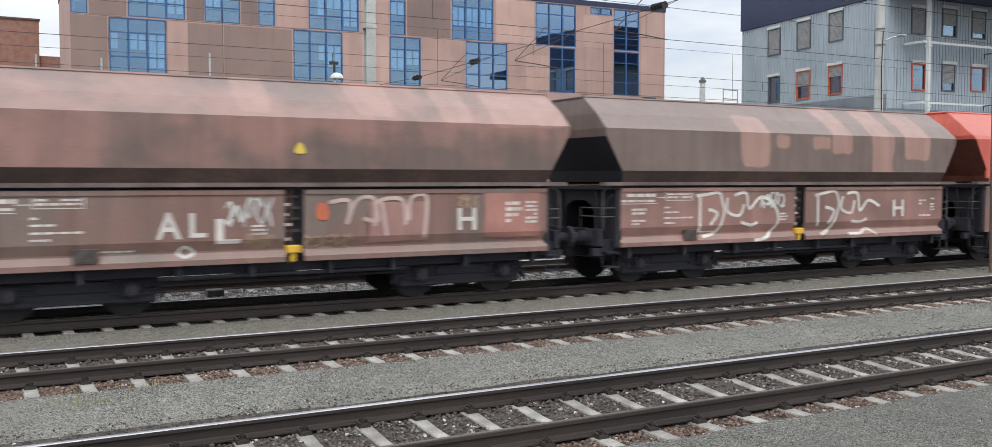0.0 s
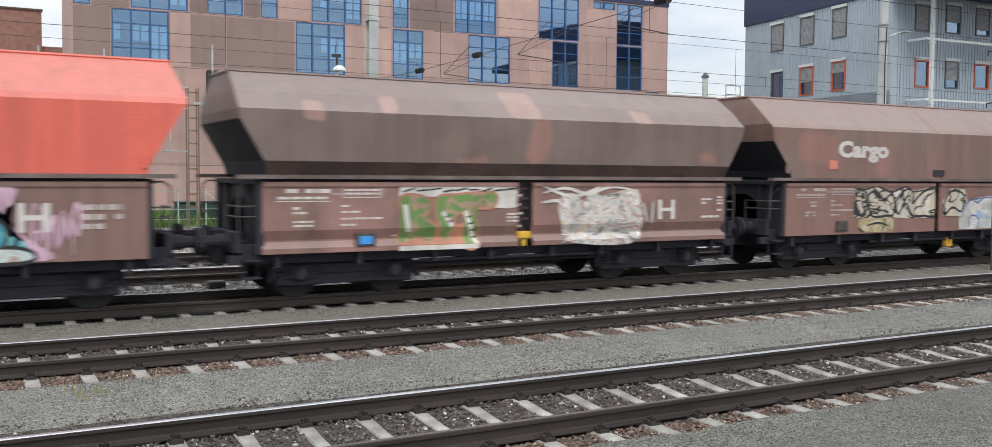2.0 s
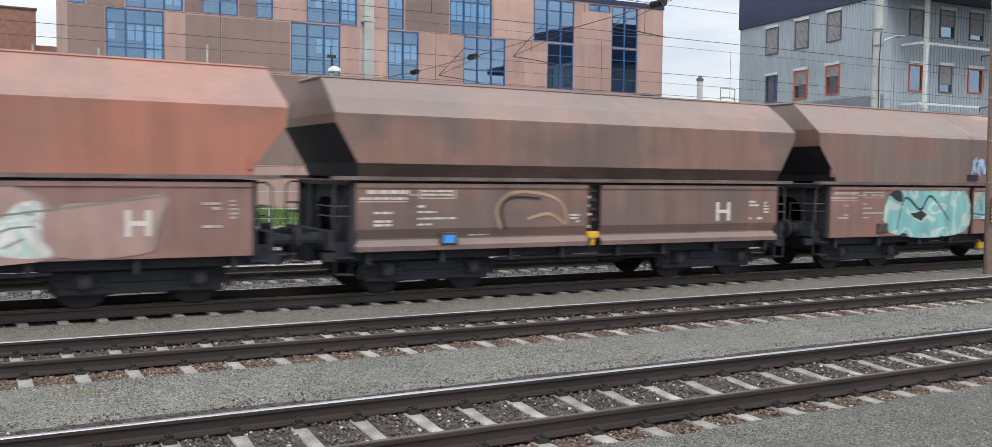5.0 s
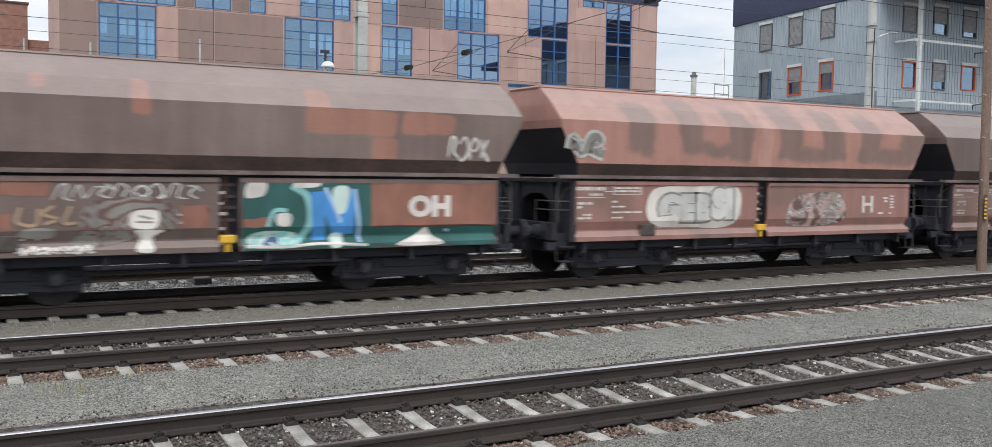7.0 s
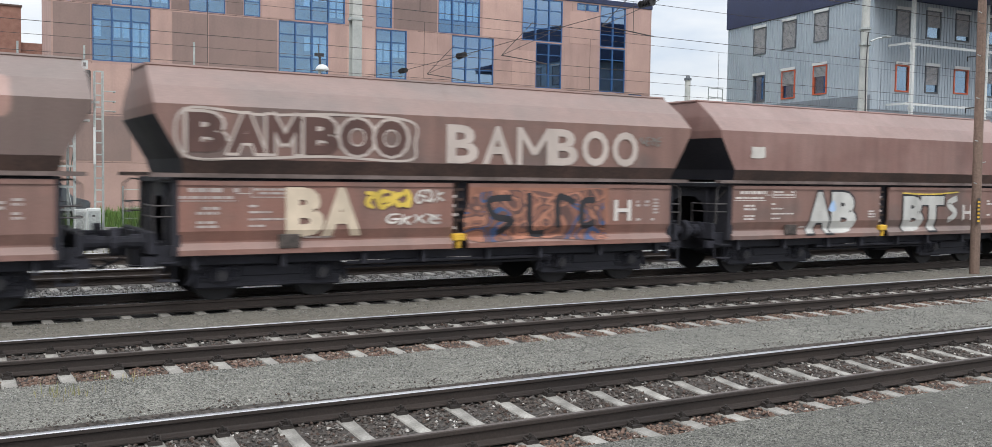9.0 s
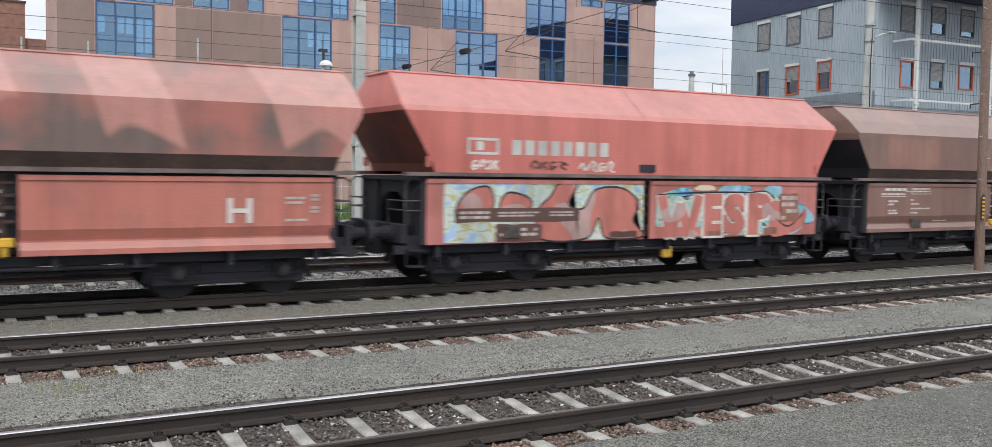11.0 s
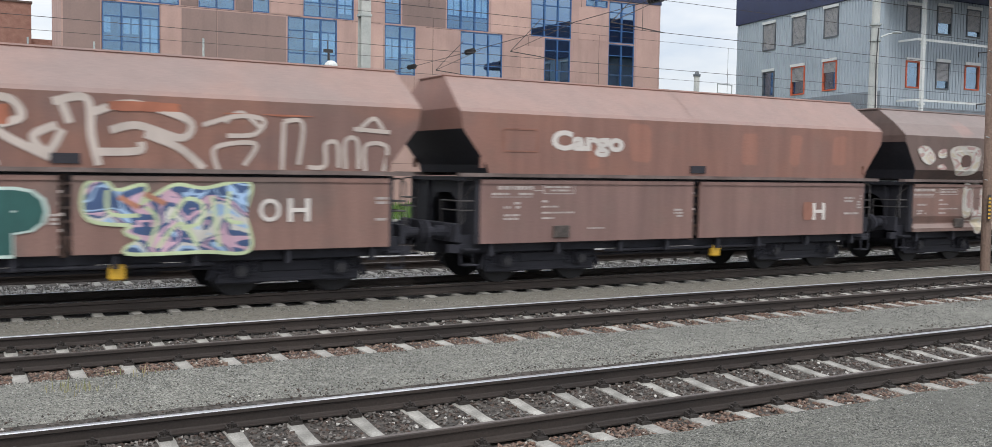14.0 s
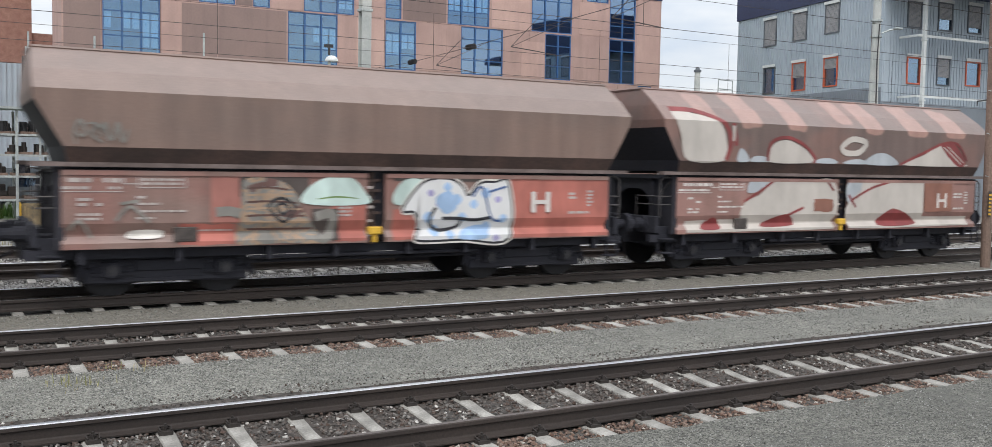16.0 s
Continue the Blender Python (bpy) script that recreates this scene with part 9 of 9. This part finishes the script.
def lattice(x, y, h, w, mat, head_dx, head_z, label, guard=1):
    m = new("signal_mast")
    tagged(m, label, "railway signal", "railway signals")
    for s in (-1, 1):
        for d in (-1, 1):
            bm = B()
            box(bm, x + s * w / 2 - 0.02, x + s * w / 2 + 0.02, y + d * w / 2 - 0.02, y + d * w / 2 + 0.02, -0.2, h)
            part("upright", bm, mat, m)
    z = 0.2
    while z < h:
        bm = B()
        box(bm, x - w / 2 + 0.02, x + w / 2 - 0.02, y - w / 2 - 0.01, y - w / 2 + 0.01, z, z + 0.05)
        part("rung", bm, mat, m)
        z += 0.42
    bm = B()
    hx = x + head_dx
    box(bm, hx - 0.21, hx + 0.21, y - 0.32, y - 0.26, head_z - 0.8, head_z + 0.75, bevel=0.04)
    hd = part("signal_head", bm, M["insul"], m, "dark signal screen with hooded lamps")
    for k in range(3):
        bm = B()
        zz = head_z - 0.5 + k * 0.5
        rod(bm, (hx, y - 0.32, zz), (hx, y - 0.40, zz), 0.10, 12)
        for a in range(7):
            t0, t1 = math.pi * a / 7, math.pi * (a + 1) / 7
            q = [bm.verts.new(p) for p in ((hx + 0.13 * math.cos(t0), y - 0.34, zz + 0.13 * math.sin(t0)), (hx + 0.13 * math.cos(t1), y - 0.34, zz + 0.13 * math.sin(t1)),
                                           (hx + 0.12 * math.cos(t1), y - 0.62, zz + 0.10 * math.sin(t1)), (hx + 0.12 * math.cos(t0), y - 0.62, zz + 0.10 * math.sin(t0)))]
            bm.faces.new(q)
        part("lamp_hood", bm, M["insul"], hd)
    if guard > 0:
        bm = B()
        box(bm, hx - 0.11, hx + 0.11, y - 0.34, y - 0.32, head_z + 0.78, head_z + 1.08)
        part("plate", bm, M["steel_white"], m, "white number plate with a dark bar")
        bm = B()
        box(bm, hx - 0.04, hx + 0.04, y - 0.348, y - 0.342, head_z + 0.86, head_z + 1.0)
        part("bar", bm, M["insul"], m)
    bm = B()
    rod(bm, (hx, y - 0.29, head_z - 0.8), (hx, y - 0.29, head_z + 1.6), 0.035, 8)
    box(bm, min(x, hx), max(x, hx), y - 0.25, y - 0.2, head_z - 0.4, head_z - 0.32)
    part("post", bm, M["galv"], m)
    for k in range(3):
        bm = B()
        tube(bm, [(x + guard * w / 2, y - w / 2, 4.3 + 0.35 * k), (x + guard * 0.55, y - w / 2, 4.3 + 0.35 * k), (x + guard * 0.55, y + 0.4, 4.3 + 0.35 * k)], 0.02, 6)
        part("guard_rail", bm, M["galv"], m)
    return m


lattice(5.17, 37.0, 5.7, 0.27, M["galv"], -0.5, 4.95, "galvanised lattice signal mast with dark three-lamp head")
lattice(3.16, 38.0, 5.7, 0.30, M["galv"], -0.52, 5.05, "galvanised lattice signal mast before the storage rack")
lattice(6.92, 33.0, 5.0, 0.33, M["wood"], 0.6, 4.85, "rust-brown lattice signal mast with dark lamp head", guard=-1)
for k, z in enumerate((2.9, 5.0)):   # ladder cage beside the rust-brown mast
    bm = B()
    if k:
        tube(bm, [(6.2, 32.9, 3.0), (6.2, 32.9, 5.0), (6.75, 32.9, 5.0)], 0.022, 6)
    else:
        tube(bm, [(6.75, 32.9, z), (6.05, 32.9, z), (6.05, 33.3, z), (6.75, 33.3, z)], 0.022, 6)
    tagged(obj("ladder_cage", bm, M["galv"]), "bent grey tube of the ladder cage on the signal mast", "ladder cage")
bm = B()
rod(bm, (5.0, 36.75, 2.4), (5.0, 36.75, 3.7), 0.045, 8)
tagged(obj("marker_post", bm, M["steel_white"]), "slim white and grey marker tube on the signal mast", "marker post")

lamp = new("yard_lamp")
tagged(lamp, "white domed yard lamp on a slim grey pole", "lamp")
bm = B()
rod(bm, (13.05, 36, -0.2), (13.05, 36, 6.2), 0.06, 8)
part("pole", bm, M["galv"], lamp)
bm = B()
for k in range(5):
    r0, r1 = 0.26 * math.cos(k * math.pi / 10), 0.26 * math.cos((k + 1) * math.pi / 10)
    rod(bm, (13.15, 36, 6.2 + 0.22 * math.sin(k * math.pi / 10)), (13.15, 36, 6.2 + 0.22 * math.sin((k + 1) * math.pi / 10)), r0, 14, max(r1, 0.01))
part("dome", bm, M["steel_white"], lamp)
bm = B()
rod(bm, (13.05, 36, 6.42), (13.05, 36, 6.75), 0.05, 8)
box(bm, 12.85, 13.2, 35.95, 36.05, 6.72, 6.84)
part("bracket", bm, M["insul"], lamp)

# switch cabinets
for x0, x1, z1 in ((4.30, 4.68, 0.82), (4.70, 5.14, 0.85)):
    cb = new("switch_cabinet")
    tagged(cb, "pale grey metal switch cabinet beside the track", "cabinet", "switch cabinets")
    bm = B()
    box(bm, x0, x1, 36.4, 36.8, -0.22, z1, bevel=0.015)
    part("body", bm, M["steel_white"], cb)
    bm = B()
    box(bm, x0 + 0.03, x1 - 0.03, 36.385, 36.4, -0.1, z1 - 0.1, bevel=0.005)
    part("door", bm, M["galv"], cb)
    bm = B()
    box(bm, x0 + 0.16, x0 + 0.24, 36.375, 36.384, z1 - 0.3, z1 - 0.24)
    part("sign", bm, M["insul"], cb)

# open store rack with a tin roof, loaded with dark parts
rack = new("storage_rack")
tagged(rack, "tall open steel storage rack with tin roof", "rack")
for x in (-2.4, -1.1, 0.2, 1.35, 2.5, 3.7, 4.95):
    for y in (42.0, 44.2):
        bm = B()
        box(bm, x - 0.05, x + 0.05, y - 0.05, y + 0.05, -0.25, 4.1)
        part("upright", bm, M["galv"], rack)
for z in (0.6, 1.52, 2.35, 3.15):
    for y in (42.0, 44.2):
        bm = B()
        box(bm, -2.4, 4.95, y - 0.03, y + 0.03, z - 0.06, z + 0.02)
        part("beam", bm, M["galv"], rack)
for y0, y1, a, b in ((42, 44.2, 0.0, 1.5), (44.2, 42, 1.5, 3.1), (42, 44.2, 3.1, 4.1)):
    bm = B()
    rod(bm, (4.95, y0, a), (4.95, y1, b), 0.02, 6)
    part("brace", bm, M["galv"], rack)
bm = B()
x = -2.8
while x < 5.5:
    rod(bm, (x, 41.6, 4.16), (x, 44.6, 4.22), 0.05, 6)
    x += 0.085
part("roof", bm, M["galv"], rack, "corrugated tin roof")
rk = random.Random(5)
for z in (0.62, 1.54, 2.37, 3.17):
    x = -2.2
    while x < 4.4:
        w = rk.uniform(0.5, 1.1)
        if rk.random() < 0.85:
            pal = new("stored_part")
            tagged(pal, "dark oily machine part on a pallet in the rack", "machine part", "parts stored in the rack")
            bm = B()
            for k in range(3):
                box(bm, x, x + w, 42.15 + k * 0.6, 42.3 + k * 0.6, z, z + 0.1)
            part("pallet", bm, M["wood"], pal)
            bm = B()
            for k in range(5):
                a, h = x + rk.uniform(0, w * 0.6), rk.uniform(0.15, 0.48)
                y = 42.1 + rk.uniform(0, 1.2)
                if rk.random() < 0.5:
                    box(bm, a, a + w * rk.uniform(0.25, 0.4), y, y + 0.4, z + 0.1, z + 0.1 + h, bevel=0.02)
                else:
                    rod(bm, (a + 0.1, y, z + 0.1), (a + 0.1, y, z + 0.1 + h), rk.uniform(0.08, 0.16), 10)
            part("casting", bm, rk.choice([M["insul"], M["under"], M["dark_frame"], M["clip"]]), pal)
        x += w + 0.12

# dark van parked behind the rack
van = new("van")
tagged(van, "dark grey parked van behind the storage rack", "van")
bm = B()
prof = [(0, 0.35), (4.7, 0.35), (4.75, 0.95), (4.0, 1.15), (3.35, 1.95), (0.1, 2.0), (0, 1.9)]
a = [bm.verts.new((1.6 + x, 48.0, z - 0.22)) for x, z in prof]
b = [bm.verts.new((1.6 + x, 49.9, z - 0.22)) for x, z in prof]
for i in range(len(prof)):
    bm.faces.new((a[i], a[(i + 1) % len(prof)], b[(i + 1) % len(prof)], b[i]))
bm.faces.new(a)
bm.faces.new(b[::-1])
bmesh.ops.recalc_face_normals(bm, faces=bm.faces)
bmesh.ops.bevel(bm, geom=list(bm.edges), offset=0.06, segments=2, affect="EDGES")
part("body", bm, M["dark_frame"], van)
for x0, x1 in ((4.3, 5.1), (2.9, 4.1)):
    bm = B()
    box(bm, x0, x1, 47.985, 47.995, 0.95, 1.55)
    part("window", bm, M["dark_glass"], van)
for x in (2.5, 5.3):
    bm = B()
    rod(bm, (x, 48.0, 0.1), (x, 48.22, 0.1), 0.33, 18)
    wv = part("wheel", bm, M["insul"], van)
    bm = B()
    rod(bm, (x, 47.985, 0.1), (x, 47.998, 0.1), 0.18, 14)
    part("rim", bm, M["galv"], wv)

# fence, green bins and the weeds along it
fence = new("wire_fence")
tagged(fence, "grey steel post-and-wire fence along the grass", "fence")
for x in (7.15, 8.64, 9.85, 11.4, 13.0, 15.0, 17.0, 19.0):
    bm = B()
    rod(bm, (x, 44.3, -0.25), (x, 44.3, 1.5), 0.035, 8)
    part("post", bm, M["galv"], fence)
for z in (1.35, 0.55, 0.1):
    bm = B()
    rod(bm, (7.15, 44.3, z), (19.0, 44.3, z), 0.016, 6)
    part("rail", bm, M["galv"], fence)
bm = B()
rod(bm, (9.85, 44.3, 1.35), (11.3, 44.3, 0.0), 0.028, 6)
part("brace", bm, M["galv"], fence)
M["bin_green"] = worn("green_bin_plastic", (0.02, 0.06, 0.045, 1), (0.03, 0.085, 0.06, 1), 3, 0.5)
for x in (8.9, 10.1, 11.2):
    bn = new("waste_bin")
    tagged(bn, "dark green wheeled waste container by the fence", "waste bin", "waste bins")
    bm = B()
    box(bm, x, x + 0.9, 46.0, 46.7, -0.1, 0.75, bevel=0.04)
    part("tub", bm, M["bin_green"], bn)
    bm = B()
    box(bm, x - 0.03, x + 0.93, 45.95, 46.75, 0.76, 0.84, bevel=0.02)
    part("lid", bm, M["bin_green"], bn)

M["blade"] = stone_mat("grass_blades", [(0.05, 0.12, 0.02, 1), (0.10, 0.19, 0.04, 1), (0.16, 0.22, 0.06, 1), (0.07, 0.15, 0.03, 1)])
M["dry"] = stone_mat("dry_grass", [(0.30, 0.26, 0.14, 1), (0.2, 0.22, 0.1, 1), (0.38, 0.33, 0.2, 1)])


def blades(name, spots, n, spread, hmin, hmax, z, mat, seed, label):
    rs = random.Random(seed)
    vs, fs = [], []
    for cx, cy, k in spots:
        for _ in range(int(n * k)):
            x, y = cx + rs.gauss(0, spread), cy + rs.gauss(0, spread)
            h, a, w = rs.uniform(hmin, hmax) * k ** 0.3, rs.uniform(0, 6.28), rs.uniform(0.006, 0.016) * hmax * 3
            dx, dy, l = math.cos(a), math.sin(a), rs.uniform(0.1, 0.5) * h
            i = len(vs)
            vs += [(x - dy * w, y + dx * w, z), (x + dy * w, y - dx * w, z), (x + dx * l * 0.4 + dy * w * 0.7, y + dy * l * 0.4 - dx * w * 0.7, z + h * 0.6),
                   (x + dx * l * 0.4 - dy * w * 0.7, y + dy * l * 0.4 + dx * w * 0.7, z + h * 0.6), (x + dx * l, y + dy * l, z + h)]
            fs += [(i, i + 1, i + 2, i + 3), (i + 3, i + 2, i + 4)]
    me = bpy.data.meshes.new(name)
    me.from_pydata(vs, [], fs)
    me.materials.append(mat)
    tagged(new(name, me), label, "grass", kind="stuff")


rg = random.Random(8)
blades("tall_grass", [(rg.uniform(0, 26), rg.uniform(43.6, 55), rg.uniform(0.4, 1.6)) for _ in range(330)], 34, 0.4, 0.2, 0.6, -0.22, M["blade"], 3, "tall green grass and weeds beyond the sidings")
blades("trackside_weeds", [(rg.uniform(1, 9), rg.uniform(28.5, 30.5), rg.uniform(0.3, 1.0)) for _ in range(26)], 24, 0.18, 0.1, 0.35, -0.22, M["dry"], 4, "dry yellowish weeds beside the sidings")
blades("grass_tuft", [(1.18, 11.02, 1.0), (1.35, 11.1, 0.6), (1.0, 11.2, 0.5), (2.0, 11.6, 0.5), (1.6, 11.75, 0.4), (7.7, 11.8, 0.3)], 26, 0.10, 0.05, 0.16, -0.17, M["dry"], 5, "sparse dry grass tuft in the grit")

bm = B()
box(bm, 4.6, 4.95, 20.45, 20.7, -0.22, -0.06, bevel=0.02)
tagged(obj("track_box", bm, M["insul"]), "small black box on the pale ballast", "track box")
bm = B()
box(bm, 2.2, 3.2, 35.2, 35.26, 0.0, 0.75)
bd = new("barrier_board")
tagged(bd, "tan board with a striped edge beside the siding", "barrier")
part("board", bm, worn("tan_board", lin(150, 130, 95), lin(165, 145, 108), 2, 0.8), bd)
for x in (2.15, 3.2):
    bm = B()
    box(bm, x, x + 0.06, 35.19, 35.27, -0.22, 0.8)
    part("leg", bm, M["yellow"], bd)
# steel stair head on the flat roof line between the buildings
sh_ = new("stair_rail")
tagged(sh_, "thin grey steel guard rail frame beside the clad house", "guard rail")
for a, b in (((44.5, 48.4, -0.3), (44.5, 48.4, 8.2)), ((45.95, 48.6, -0.3), (45.95, 48.6, 8.2)), ((44.5, 48.4, 8.2), (45.95, 48.6, 8.2)), ((44.5, 48.4, 7.6), (45.95, 48.6, 7.6)), ((44.5, 48.4, 7.1), (45.95, 48.6, 7.1))):
    bm = B()
    rod(bm, a, b, 0.035, 6)
    part("rail", bm, M["galv"], sh_)


# ---- what moves: the train rolls past at a steady fifty-seven kilometres an hour ----
def rolled(t):
    return 15.9698 * t + 0.00594 * t * t


CENTRE = {i: PLACE[i] + HALF + GROW[SPEC[i][0]] for i in WAGONS}


def motions():
    for i, w in WAGONS.items():
        x0 = CENTRE[i]
        walk(w, [(t / 2, pose(x0 - rolled(t / 2), MID_Y, 0)) for t in range(0, 33)])
    for i, wh in WHEELS:
        ax = wh.location.x
        x0 = CENTRE[i]
        first = min(15.9, max(0.0, (x0 - 36) / 15.9))
        last = min(16.0, max(first + 0.04, (x0 + 8) / 15.9))
        a, b = frame(first), frame(last)
        rows = [(0.0, pose(ax, 0, 0.46))] if a > 1 else []
        for k in range(a, b + 1):
            t = (k - 1) / FPS
            rows.append((t, pose(ax, 0, 0.46) @ Matrix.Rotation(-(rolled(t) - rolled(first)) / 0.46, 4, "Y")))
        if b < frame(16.0):
            rows.append((16.0, rows[-1][1]))
        walk(wh, rows)


motions()
